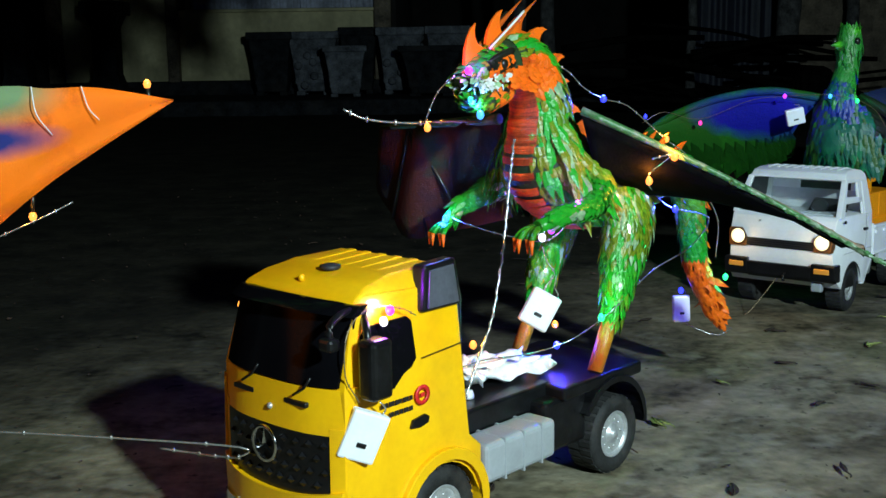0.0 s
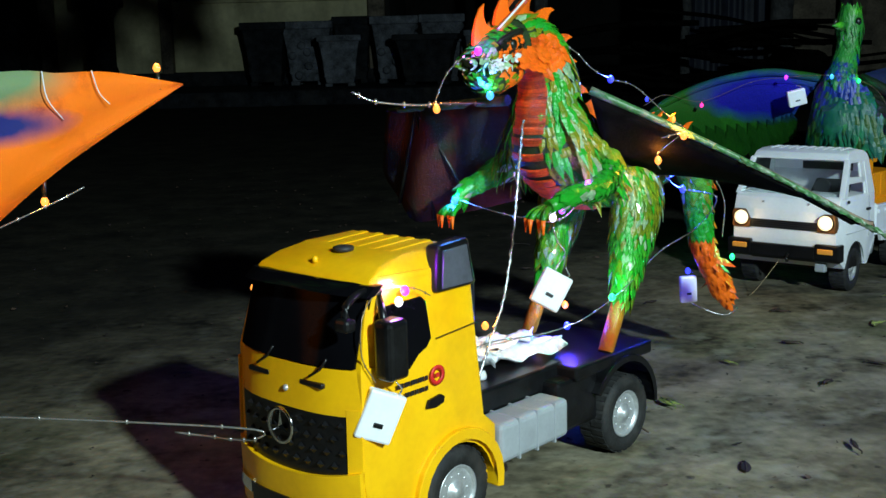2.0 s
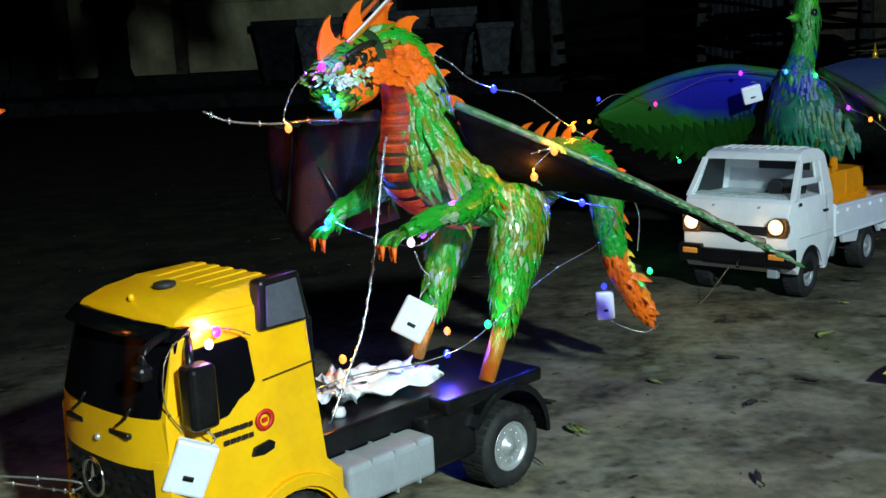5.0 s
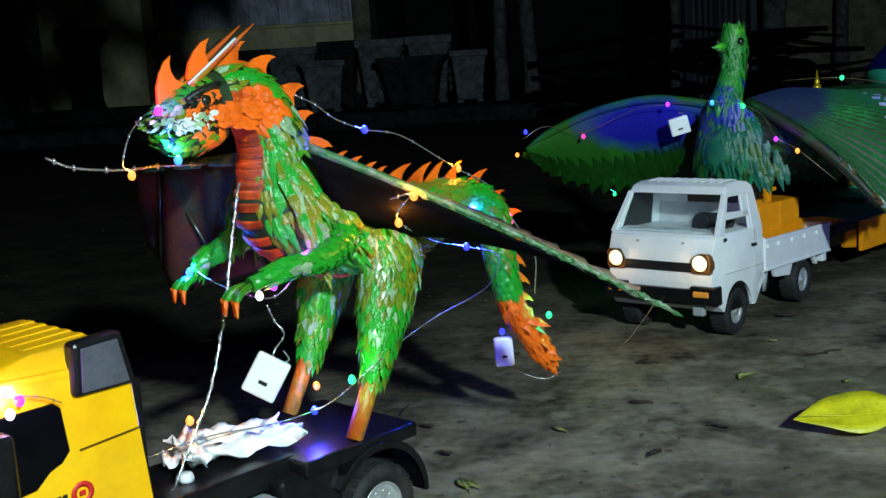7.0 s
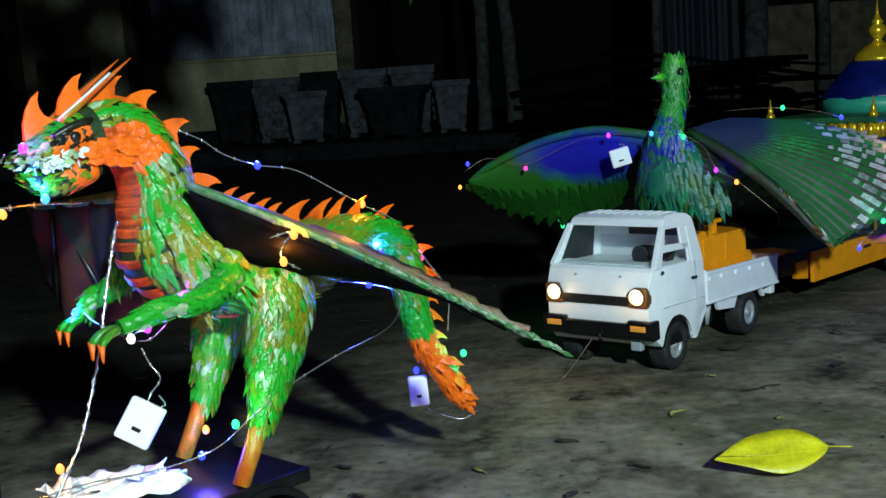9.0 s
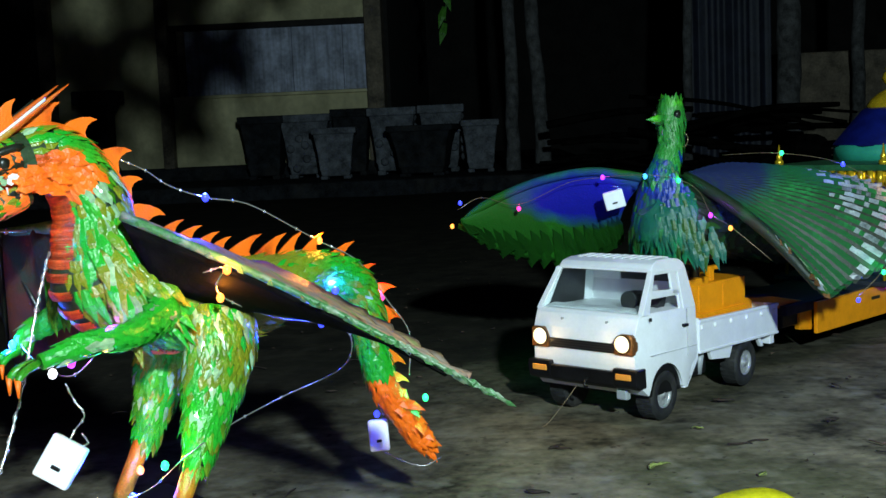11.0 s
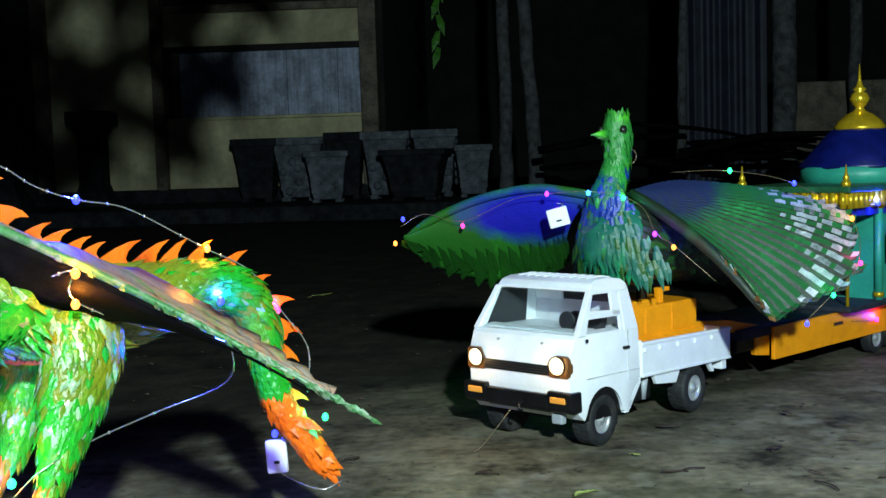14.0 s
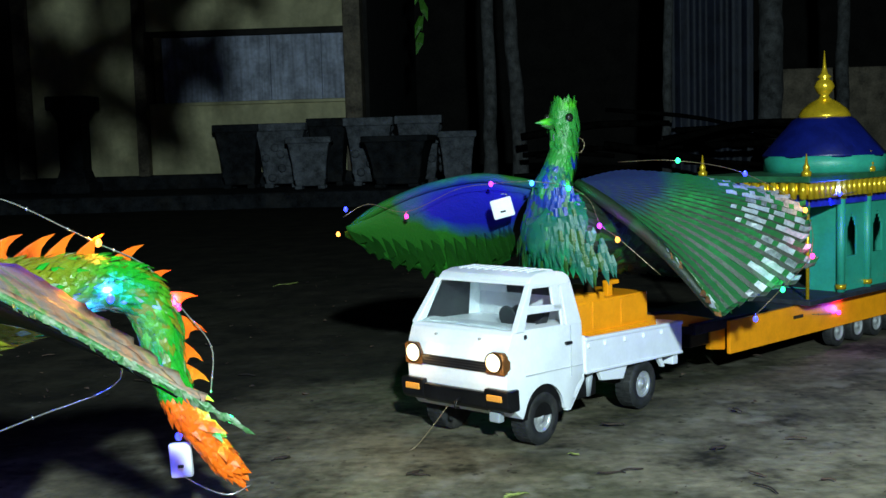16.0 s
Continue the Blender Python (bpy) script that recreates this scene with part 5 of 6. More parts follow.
        for k in range(4):
            o = Vector((-0.005 + 0.0035 * k, -0.004 - 0.0015 * (k % 2), 0.0))
            tube(bm, smooth_path([h + o * 0.4, h + o + Vector((0, -0.005, -0.002)), h + o * 1.4 + Vector((0, -0.008, -0.006))], 3), [0.0026, 0.0025, 0.0024, 0.0023, 0.0022, 0.002, 0.0016], 6, mi=0)
            tube(bm, [h + o * 1.4 + Vector((0, -0.008, -0.0055)), h + o * 1.5 + Vector((0, -0.0078, -0.0145))], [0.0018, 0.0005], 6, mi=2)
    # near wing: spar, skin in folds behind it, frayed front edge
    root, tip, back = Vector((0.036, 0.238, 0.2535)), Vector((0.195, 0.366, 0.148)), Vector((0.022, 0.340, 0.214))
    sag = lambda u: Vector((0, 0, 0.004 * math.sin(math.pi * u)))
    spar = [root.lerp(tip, u) + sag(u) for u in [k / 16 for k in range(17)]]
    tube(bm, spar, [0.0028 - 0.0018 * k / 16 for k in range(17)], 8, mi=7)
    for k in range(90):
        u = rnd.random()
        p = root.lerp(tip, u) + sag(u)
        blade(bm, p, (0.7, 0.55 + rnd.uniform(-0.5, 0.3), -0.45), (rnd.uniform(-0.2, 0.5), -0.6, rnd.uniform(-0.4, 0.8)), 0.008, 0.0035, 0.2, 7)
    rows = []
    for j in range(9):
        v = j / 8
        rows.append([])
        for k in range(25):
            u = k / 24
            u *= 0.9
            edge = back.lerp(root.lerp(tip, 0.92), u / 0.9) + Vector((0, 0.001, 0.004)) * math.sin(math.pi * u) + Vector((0.003, 0.003, 0)) * math.sin(u * 60) * u
            p = (root.lerp(tip, u) + sag(u)).lerp(edge, v) + Vector((0, 0, 0.0022 * math.sin(v * 14)))
            rows[-1].append(p)
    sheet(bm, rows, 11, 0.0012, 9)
    # dark sheet between the spar and the flank, in place of the wing's shadow
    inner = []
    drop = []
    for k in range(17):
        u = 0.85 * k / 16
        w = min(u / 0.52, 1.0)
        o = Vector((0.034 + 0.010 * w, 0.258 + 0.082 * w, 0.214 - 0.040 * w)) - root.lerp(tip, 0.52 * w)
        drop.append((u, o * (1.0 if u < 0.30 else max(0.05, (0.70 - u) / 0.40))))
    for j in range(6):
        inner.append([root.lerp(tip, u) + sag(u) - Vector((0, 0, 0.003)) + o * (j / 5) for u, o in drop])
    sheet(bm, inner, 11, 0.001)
    # far wing: short spar and a hanging skin
    root, tip = Vector((-0.032, 0.236, 0.246)), Vector((-0.150, 0.236, 0.236))
    tube(bm, [root.lerp(tip, k / 8) for k in range(9)], [0.004 - 0.002 * k / 8 for k in range(9)], 8, mi=7)
    low = [(-0.034, 0.252, 0.175), (-0.07, 0.252, 0.165), (-0.10, 0.252, 0.158), (-0.135, 0.25, 0.150), (-0.162, 0.252, 0.168), (-0.174, 0.254, 0.19)]
    low = smooth_path(low, 4)
    rows = []
    for j in range(9):
        v = j / 8
        rows.append([root.lerp(tip, k / 20).lerp(low[k], v) + Vector((0, 0.003 * math.sin(k * 0.9), 0)) for k in range(21)])
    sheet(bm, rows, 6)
    for k in (5, 10, 15):
        tube(bm, [root.lerp(tip, 0.75), low[k]], 0.0016, 6, mi=5)
    me_ob = part("dragon_figure", bm, D_MATS, None, m=YT)
    return tagged(me_ob, "green and orange scaly dragon figure standing on the yellow truck", "figure")


dragon()


# the wing of the figure that goes ahead, orange with blue and green paint
def leading_wing():
    bm = bmesh.new()
    a = Vector((-0.34, 0.505, 0.270))
    top = smooth_path([a, (-0.2471, 0.615, 0.2775), (-0.2195, 0.635, 0.2758), (-0.1958, 0.657, 0.2751), (-0.162, 0.690, 0.2665)], 6)
    low = smooth_path([(-0.34, 0.505, 0.10), (-0.2546, 0.615, 0.1918), (-0.2277, 0.635, 0.2182), (-0.2103, 0.657, 0.2331), (-0.162, 0.690, 0.2655)], 6)
    n = len(top)
    rows = [[top[k].lerp(low[k], j / 6) + Vector((0.003, -0.003, 0)) * math.sin(j * 1.6 + k * 0.25) * (1 - k / n) for k in range(n)] for j in range(7)]
    sheet(bm, rows, 0, 0.0016)
    for pts in (((-0.226, 0.629, 0.2772), (-0.2245, 0.630, 0.262), (-0.2185, 0.636, 0.250)), ((-0.2045, 0.648, 0.2765), (-0.202, 0.651, 0.264), (-0.1975, 0.655, 0.257))):
        q = [Vector(p) + Vector((0.0015, -0.0015, 0)) for p in pts]
        tube(bm, smooth_path(q, 4), 0.00035, 5, mi=3)
    for p in ((-0.1745, 0.681, 0.2745), (-0.2335, 0.640, 0.2060)):
        tube(bm, [p, (p[0] + 0.001, p[1], p[2] + (-0.011 if p[2] > 0.25 else 0.011))], 0.0013, 6, mi=5)
    tube(bm, [(-0.36, 0.49, -0.002), (-0.352, 0.497, 0.12), (-0.338, 0.507, 0.272)], 0.006, 8, mi=4)
    return tagged(part("wing_figure", bm, [O_WING, BLUEP, B_TEAL, PAPER, TIMBER, D_DARK], None), "bright orange painted wing with blue and green streaks", "figure")


leading_wing()


# ---- trailer, bird and prayer house behind the white truck ----
def trailer():
    t = thing("toy_trailer", TT, "orange plastic model low-loader trailer hitched to the white truck", "model trailer")
    for s in (-1, 1):
        side = [(0.022, 0.026), (0.022, 0.0645), (0.80, 0.0645), (0.80, 0.026)]
        part("side_beam", prism(bmesh.new(), side, s * 0.058 - 0.002, s * 0.058 + 0.003, bevel=0.0008), ORANGE, t)
        part("front_cheek", prism(bmesh.new(), [(-0.005, 0.034), (-0.005, 0.066), (0.024, 0.066), (0.024, 0.030)], s * 0.05 - 0.004, s * 0.05 + 0.003, bevel=0.001), ORANGE, t)
        part("print_bar", boxed(s * 0.0612 - 0.0003, s * 0.0612 + 0.0003, 0.158, 0.180, 0.049, 0.053), BLACKINK, t)
        for y in (0.271, 0.322, 0.373, 0.424):
            wheel(t, s * 0.053, y, 0.0195, 0.014, s, 0.012, 6)
    part("deck", boxed(-0.0555, 0.0555, -0.038, 0.80, 0.055, 0.0665, bevel=0.001), FELT, t, "dark cloth-covered deck")
    part("nose_beam", boxed(-0.05, 0.05, -0.04, 0.02, 0.040, 0.056, bevel=0.002), BLACKP, t)
    part("neck_ramp", prism(bmesh.new(), [(-0.118, 0.074), (-0.118, 0.0870), (-0.05, 0.0800), (0.015, 0.0665), (0.015, 0.055), (-0.035, 0.064)], -0.046, 0.046, bevel=0.0015), ORANGE, t, "sloping orange gooseneck")
    part("neck_plate", prism(bmesh.new(), [(-0.112, 0.0862), (-0.112, 0.0885), (-0.03, 0.0795), (-0.03, 0.0770)], -0.04, 0.04), FELT, t)
    bx = part("neck_box", boxed(-0.050, 0.050, -0.25, -0.116, 0.074, 0.1135, bevel=0.0015), ORANGE, t, "orange gooseneck box with panel seams")
    part("neck_box_top", boxed(-0.050, 0.050, -0.25, -0.186, 0.1125, 0.1205, bevel=0.0015), ORANGE, t)
    for y in (-0.228, -0.190, -0.145):
        part("panel", boxed(0.0495, 0.0508, y - 0.0165, y + 0.0165, 0.084, 0.1115, bevel=0.0006), ORANGE, bx)
    part("foot_strip", boxed(0.0495, 0.0525, -0.25, -0.116, 0.074, 0.0815, bevel=0.0008), ORANGE, bx)
    part("post_arm", boxed(0.034, 0.041, -0.171, -0.152, 0.1245, 0.1290, bevel=0.0008), ORANGE, t)
    part("hitch_pin", tube(bmesh.new(), [(0, -0.19, 0.066), (0, -0.19, 0.08)], 0.008, 12), BLACKP, t)
    part("post", boxed(0.034, 0.041, -0.171, -0.163, 0.112, 0.125, bevel=0.0008), ORANGE, t)
    return t


trailer()

B_MATS = [B_GREEN, B_BLUE, B_TEAL, B_HEAD, B_PALE, B_BROWN, D_DARK, B_DARK, B_FAR, B_NEAR]


def bird():
    rnd = random.Random(23)
    bm = bmesh.new()
    body = hull(bm, [(0.006, 0.124, 0.205, 0.012, 0.016), (0.012, 0.136, 0.192, 0.030, 0.036), (0.018, 0.160, 0.184, 0.042, 0.042), (0.010, 0.200, 0.184, 0.040, 0.042), (0, 0.260, 0.172, 0.038, 0.034), (0, 0.330, 0.150, 0.030, 0.020), (0, 0.42, 0.122, 0.018, 0.008)], 16, 2)
    # breast plumage hangs down in pointed rows
    for j in range(13):
        z = 0.240 - 0.0066 * j
        w, cx = 0.0165 + 0.0350 * (j / 12) ** 0.9, 0.004 + 0.020 * j / 12
        for k in range(19):
            o = -1 + 2 * (k + 0.5 * (j % 2) + rnd.uniform(-0.3, 0.3)) / 18.5
            x = cx + o * w
            y = 0.160 - 0.048 * math.sqrt(max(0, 1 - 0.85 * o * o)) * (0.30 + 0.70 * min(1, j / 7)) + 0.0030 * max(0, j - 8)
            blue = rnd.random() < (0.85 if -0.75 < o < 0.75 else 0.45) * max(0.0, 1.0 - max(0, j - 3) / (6.0 if o < 0 else 4.0))
            mi = 1 if blue else rnd.choice((2, 2, 2, 0) if o > -0.5 else (0, 0, 2))
            blade(bm, (x, y, z + rnd.uniform(-0.004, 0.004)), (o * 0.22 + rnd.uniform(-0.12, 0.12), -0.12 + 0.025 * j, -1), (o * 0.6, -1, 0.1), 0.021 * rnd.uniform(0.75, 1.4), 0.0074 * rnd.uniform(0.8, 1.2), 0.07 * rnd.uniform(0.4, 1.6), mi)
    # body behind the breast kept dark: shade beside the wing, painted in
    scales(bm, body[6:], 0.009, 0.026, 0.013, lambda a, f, r: r.choice((7, 7, 0)), rnd, lift=0.12)
    neck = hull(bm, [(0.003, 0.150, 0.222, 0.018, 0.020), (0.005, 0.158, 0.242, 0.0135, 0.0145), (0.007, 0.166, 0.264, 0.0118, 0.0125), (0.008, 0.168, 0.282, 0.0118, 0.0125), (0.0085, 0.167, 0.297, 0.0140, 0.0148), (0.0085, 0.168, 0.307, 0.0110, 0.0115), (0.0085, 0.169, 0.312, 0.004, 0.004)], 14, 3)
    scales(bm, list(reversed(neck)), 0.0042, 0.010, 0.0062, lambda a, f, r: (1 if (f > 0.8 and r.random() < 0.25) else (2 if f > 0.8 else 3)), rnd, lift=-0.14)
    for c, d, side, up, a, b in neck[:-2:1]:
        for k in range(12):
            ang = 2 * math.pi * (k + rnd.random()) / 12
            out = (side * math.cos(ang) + up * math.sin(ang)).normalized()
            f = (c.z - 0.222) / 0.09
            mi = 1 if (f < 0.75 and side.x * math.cos(ang) > -0.2 and out.y > -0.2 and rnd.random() < 0.3 - 0.3 * f) else (2 if rnd.random() < 0.2 and f < 0.5 else 3)
            blade(bm, c + side * a * math.cos(ang) + up * b * math.sin(ang), (0, 0, -1), out, 0.015 * rnd.uniform(0.7, 1.3), 0.0052, 0.14, mi)
    for k in range(22):
        a = rnd.uniform(0, 6.28)
        blade(bm, (0.0085 + 0.009 * math.cos(a), 0.168 + 0.009 * math.sin(a), 0.3065), (math.cos(a) * 0.5, math.sin(a) * 0.5, 1), (math.cos(a), math.sin(a), 0.1), 0.0085, 0.004, 0.1, 3)
    # beak and eyes
    tube(bm, [(0.006, 0.156, 0.2935), (0.004, 0.146, 0.2930), (0.001, 0.131, 0.2925)], [0.0055, 0.0042, 0.0004], 8, mi=3)
    tube(bm, [(0.006, 0.157, 0.2885), (0.005, 0.148, 0.2890), (0.003, 0.138, 0.2895)], [0.004, 0.003, 0.0004], 8, mi=0)
    for k in range(12):         # pale throat feathers
        blade(bm, (0.009 + rnd.uniform(-0.006, 0.006), 0.153 + rnd.uniform(-0.001, 0.002), 0.284 - 0.0012 * k), (rnd.uniform(-0.2, 0.2), 0, -1), (0, -1, 0.1), 0.007, 0.004, 0.1, rnd.choice((3, 4, 3)))
    for s in (-1, 1):
        lathe(bm, [(0.0046, -0.002), (0.0044, 0.0014), (0.0024, 0.0026), (0.0003, 0.003)], 12, 6, axis="x", at=(0.0212 if s > 0 else -0.0055, 0.160, 0.2970))
    # the near wing: a fan of ribbed feathers from the shoulder
    R = Vector((0.026, 0.165, 0.234))
    tips = smooth_path([(0.172, 0.168, 0.111), (0.188, 0.205, 0.113), (0.196, 0.26, 0.128), (0.196, 0.305, 0.150), (0.188, 0.335, 0.172), (0.170, 0.345, 0.193), (0.140, 0.325, 0.210), (0.105, 0.285, 0.220), (0.065, 0.235, 0.226)], 3)
    out = Vector((0.55, -0.35, 0.75)).normalized()
    nt = len(tips)
    for k in range(nt - 1):
        lo, hi = tips[k], tips[k + 1]
        ext = rnd.uniform(0.97, 1.05)
        segs = 42
        rings = []
        for j in range(segs + 1):
            v = j / segs * ext
            bulge = out * 0.016 * math.sin(math.pi * min(1, v) * 0.85)
            p0 = R.lerp(lo, v) + bulge
            p1 = R.lerp(hi, v) + bulge
            pm = (p0 + p1) / 2 + out * (0.0025 + 0.0055 * v)
            if j == segs:
                p0, p1 = p0.lerp(pm, 0.45), p1.lerp(pm, 0.45)
            pa, pb = p0.lerp(p1, 0.30) + out * 0.0016, p0.lerp(p1, 0.58) + out * (0.0022 + 0.0035 * v + 0.0006 * math.sin(j * 2.1 + k))
            rings.append([bm.verts.new(q) for q in (p0 - out * 0.002, pa, pb, p1)])
        # pale bars along the outer ribs: their sheen painted face by face
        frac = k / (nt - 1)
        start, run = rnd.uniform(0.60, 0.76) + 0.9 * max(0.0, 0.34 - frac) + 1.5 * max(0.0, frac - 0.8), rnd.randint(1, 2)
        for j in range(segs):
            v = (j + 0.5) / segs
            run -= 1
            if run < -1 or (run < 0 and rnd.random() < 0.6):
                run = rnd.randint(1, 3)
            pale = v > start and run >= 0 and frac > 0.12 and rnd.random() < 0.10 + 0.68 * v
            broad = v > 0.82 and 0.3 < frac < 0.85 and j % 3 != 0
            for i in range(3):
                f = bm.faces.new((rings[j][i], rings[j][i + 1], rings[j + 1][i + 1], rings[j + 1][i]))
                # first strip of each rib is its dark crease, shade painted in
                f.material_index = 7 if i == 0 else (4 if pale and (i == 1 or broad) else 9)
    # underside and the rolled leading edge
    under = [[R.lerp(tips[k], v) + out * (0.014 * math.sin(math.pi * v * 0.85) - 0.005) for k in range(nt)] for v in (0.02, 0.2, 0.4, 0.6, 0.8, 0.95)]
    sheet(bm, under, 5, 0.0012)
    lead = [R.lerp(tips[0], k / 10) + out * (0.018 * math.sin(math.pi * k / 10 * 0.85) - 0.002) for k in range(11)]
    tube(bm, lead, [0.005, 0.0062, 0.0066, 0.0068, 0.0068, 0.0066, 0.006, 0.0055, 0.005, 0.004, 0.002], 8, mi=7)
    for k in range(60):
        u = rnd.random()
        p = R.lerp(tips[0], u) + out * 0.018 * math.sin(math.pi * u * 0.85)
        blade(bm, p, (0.75, rnd.uniform(-0.3, 0.5), -0.5), (0.2, -0.9, rnd.uniform(-0.2, 0.6)), 0.012, 0.006, 0.12, rnd.choice((0, 4, 5, 5)))
    # the far wing: overlapping feathers hang from a bowed leading edge
    L = smooth_path([(-0.0155, 0.155, 0.2300), (-0.0425, 0.147, 0.2350), (-0.0809, 0.138, 0.2385), (-0.1316, 0.122, 0.2300), (-0.1743, 0.100, 0.2130), (-0.2085, 0.076, 0.1910)], 6)
    B = smooth_path([(-0.0720, 0.176, 0.158), (-0.0880, 0.175, 0.143), (-0.1260, 0.170, 0.131), (-0.1660, 0.155, 0.130), (-0.1990, 0.122, 0.145), (-0.2090, 0.084, 0.170)], 6)
    n = len(L)
    tube(bm, L, [0.005] * (n - 3) + [0.004, 0.003, 0.001], 8, mi=8)
    face = Vector((0.1, -0.75, 0.45)).normalized()
    for j in range(2):          # two rows of pointed tips along the lower edge
        v1, v0 = 1.0 - 0.07 * j, 0.74 - 0.07 * j
        m = 14 + 3 * j
        for k in range(m):
            u = (k + 0.5 * (j % 2) + rnd.uniform(-0.2, 0.2)) / m * (n - 1.01)
            i = min(max(int(u), 0), n - 2)
            w = u - i
            a, b = L[i].lerp(L[i + 1], w), B[i].lerp(B[i + 1], w)
            bul = lambda v: face * (0.016 * math.sin(math.pi * v) + 0.0007 * j)
            p, q = a.lerp(b, v0) + bul(v0), a.lerp(b, v1 + (rnd.uniform(0.00, 0.07) if j == 0 else rnd.uniform(-0.01, 0.04))) + bul(v1)
            blade(bm, p, q - p, face, (q - p).length, 0.034, -0.03, 8)
    rows = [[L[k].lerp(B[k], v) + face * (0.016 * math.sin(math.pi * v) - 0.002) for k in range(n)] for v in (0, 0.1, 0.2, 0.3, 0.4, 0.5, 0.6, 0.7, 0.8, 0.9, 0.96)]
    sheet(bm, rows, 8, 0.0012)
    # perch legs down to the gooseneck
    for s in (-1, 1):
        tube(bm, [(s * 0.018, 0.195, 0.160), (s * 0.018, 0.193, 0.117)], 0.006, 8, mi=6)
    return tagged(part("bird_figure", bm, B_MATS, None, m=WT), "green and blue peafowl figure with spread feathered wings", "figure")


bird()


def prayer_house():
    h = thing("model_prayer_house", TT @ pose(0, 0.345, 0.0665), "green model prayer house with gold columns and blue roof", "model building")
    part("floor_plate", boxed(-0.082, 0.082, -0.185, 0.22, 0.0, 0.006, bevel=0.001), FELT, h)
    # walls with pointed window openings
    def wall(name, x0, y0, x1, y1, holes):
        d = Vector((x1 - x0, y1 - y0, 0))
        Lw = d.length
        d.normalize()
        nrm = Vector((d.y, -d.x, 0))
        bm = bmesh.new()
        cuts = sorted(holes)
        xs = 0.0
        def slab(a, b, z0, z1):
            q = [Vector((x0, y0, 0)) + d * u + nrm * o + Vector((0, 0, z)) for z in (z0, z1) for o in (0, -0.003) for u in (a, b)]
            v = [bm.verts.new(p) for p in q]
            for f in ((0, 1, 3, 2), (4, 6, 7, 5), (0, 4, 5, 1), (2, 3, 7, 6), (0, 2, 6, 4), (1, 5, 7, 3)):
                bm.faces.new([v[i] for i in f])
        for c, w, zb, zt in cuts:
            slab(xs, c - w / 2, 0.006, 0.135)
            slab(c - w / 2, c + w / 2, 0.006, zb)
            n = 8
            for k in range(n):      # stepped pointed head
                a = -1 + 2 * k / n
                top = zt - (zt - zb) * 0.35 * abs(a + 1 / n) ** 1.3
                slab(c + a * w / 2, c + (a + 2 / n) * w / 2, top, 0.135)
            xs = c + w / 2
        slab(xs, Lw, 0.006, 0.135)
        bmesh.ops.remove_doubles(bm, verts=bm.verts, dist=0.00002)
        return part(name, bm, M_GREEN, h)
    wall("wall", 0.068, -0.088, 0.068, 0.20, [(0.032, 0.026, 0.05, 0.105), (0.10, 0.026, 0.05, 0.105), (0.17, 0.026, 0.05, 0.105), (0.235, 0.026, 0.05, 0.105)])
    wall("wall", -0.068, -0.088, 0.068, -0.088, [(0.068, 0.05, 0.007, 0.11)])
    wall("wall", -0.068, 0.20, -0.068, -0.088, [(0.1, 0.026, 0.05, 0.105)])
    part("back_wall", boxed(-0.07, 0.07, 0.20, 0.204, 0.006, 0.135), M_GREEN, h)
    for x in (-0.068, 0.068):
        for y in (-0.088, -0.02, 0.05, 0.12, 0.2):
            c = part("column", tube(bmesh.new(), [(x * 1.02, y, 0.006), (x * 1.02, y, 0.135)], 0.0055, 10), M_GREEN, h)
            for dz in (0.010, 0.125):
                part("column_ring", tube(bmesh.new(), [(x * 1.02, y, dz), (x * 1.02, y, dz + 0.006)], 0.0068, 12), M_GOLD, c)
        for y in (-0.170,):
            part("gold_pole", tube(bmesh.new(), [(x * 1.03, y, 0.0), (x * 1.03, y, 0.135)], 0.0024, 8), M_GOLD, h, "thin gold porch pole")
        part("edge_strip", boxed(x - 0.002 + (0.002 if x > 0 else -0.002), x + 0.002 + (0.002 if x > 0 else -0.002), -0.092, -0.086, 0.006, 0.135), M_GOLD, h)
    # blue band, gold fluted cornice, flat roof
    part("blue_band", boxed(-0.072, 0.072, -0.178, 0.208, 0.118, 0.136, bevel=0.001), BLUEP, h, "shiny blue band")
    part("cornice", boxed(-0.078, 0.078, -0.184, 0.214, 0.134, 0.150, bevel=0.001), M_GOLD, h, "fluted gold cornice")
    for s in (-1, 1):
        for k in range(30):
            y = -0.178 + 0.0132 * k
            part("flute", tube(bmesh.new(), [(s * 0.0785, y, 0.129), (s * 0.0785, y, 0.1495)], 0.0046, 8), M_GOLD, h)
    for k in range(12):
        x = -0.072 + 0.0131 * k
        part("flute", tube(bmesh.new(), [(x, -0.1845, 0.129), (x, -0.1845, 0.1495)], 0.0046, 8), M_GOLD, h)
    part("roof_plate", boxed(-0.084, 0.084, -0.190, 0.220, 0.149, 0.157, bevel=0.0012), M_DARKGREEN, h)
    for x in (-0.074, 0.074):
        for y in (-0.180, -0.02, 0.205):
            part("spire", lathe(bmesh.new(), [(0.006, 0), (0.006, 0.006), (0.0035, 0.008), (0.0042, 0.012), (0.002, 0.016), (0.0006, 0.028)], 10, at=(x, y, 0.156)), M_GOLD, h, "small gold spire")
    part("drum", lathe(bmesh.new(), [(0.079, 0.156), (0.079, 0.178), (0.075, 0.179)], 32, at=(0, -0.005, 0)), M_GREEN, h, "round green drum")
    part("roof_cone", lathe(bmesh.new(), [(0.083, 0.177), (0.083, 0.180), (0.042, 0.226), (0.036, 0.229)], 8, at=(0, -0.005, 0)), M_BLUE, h, "dark blue sloping roof")
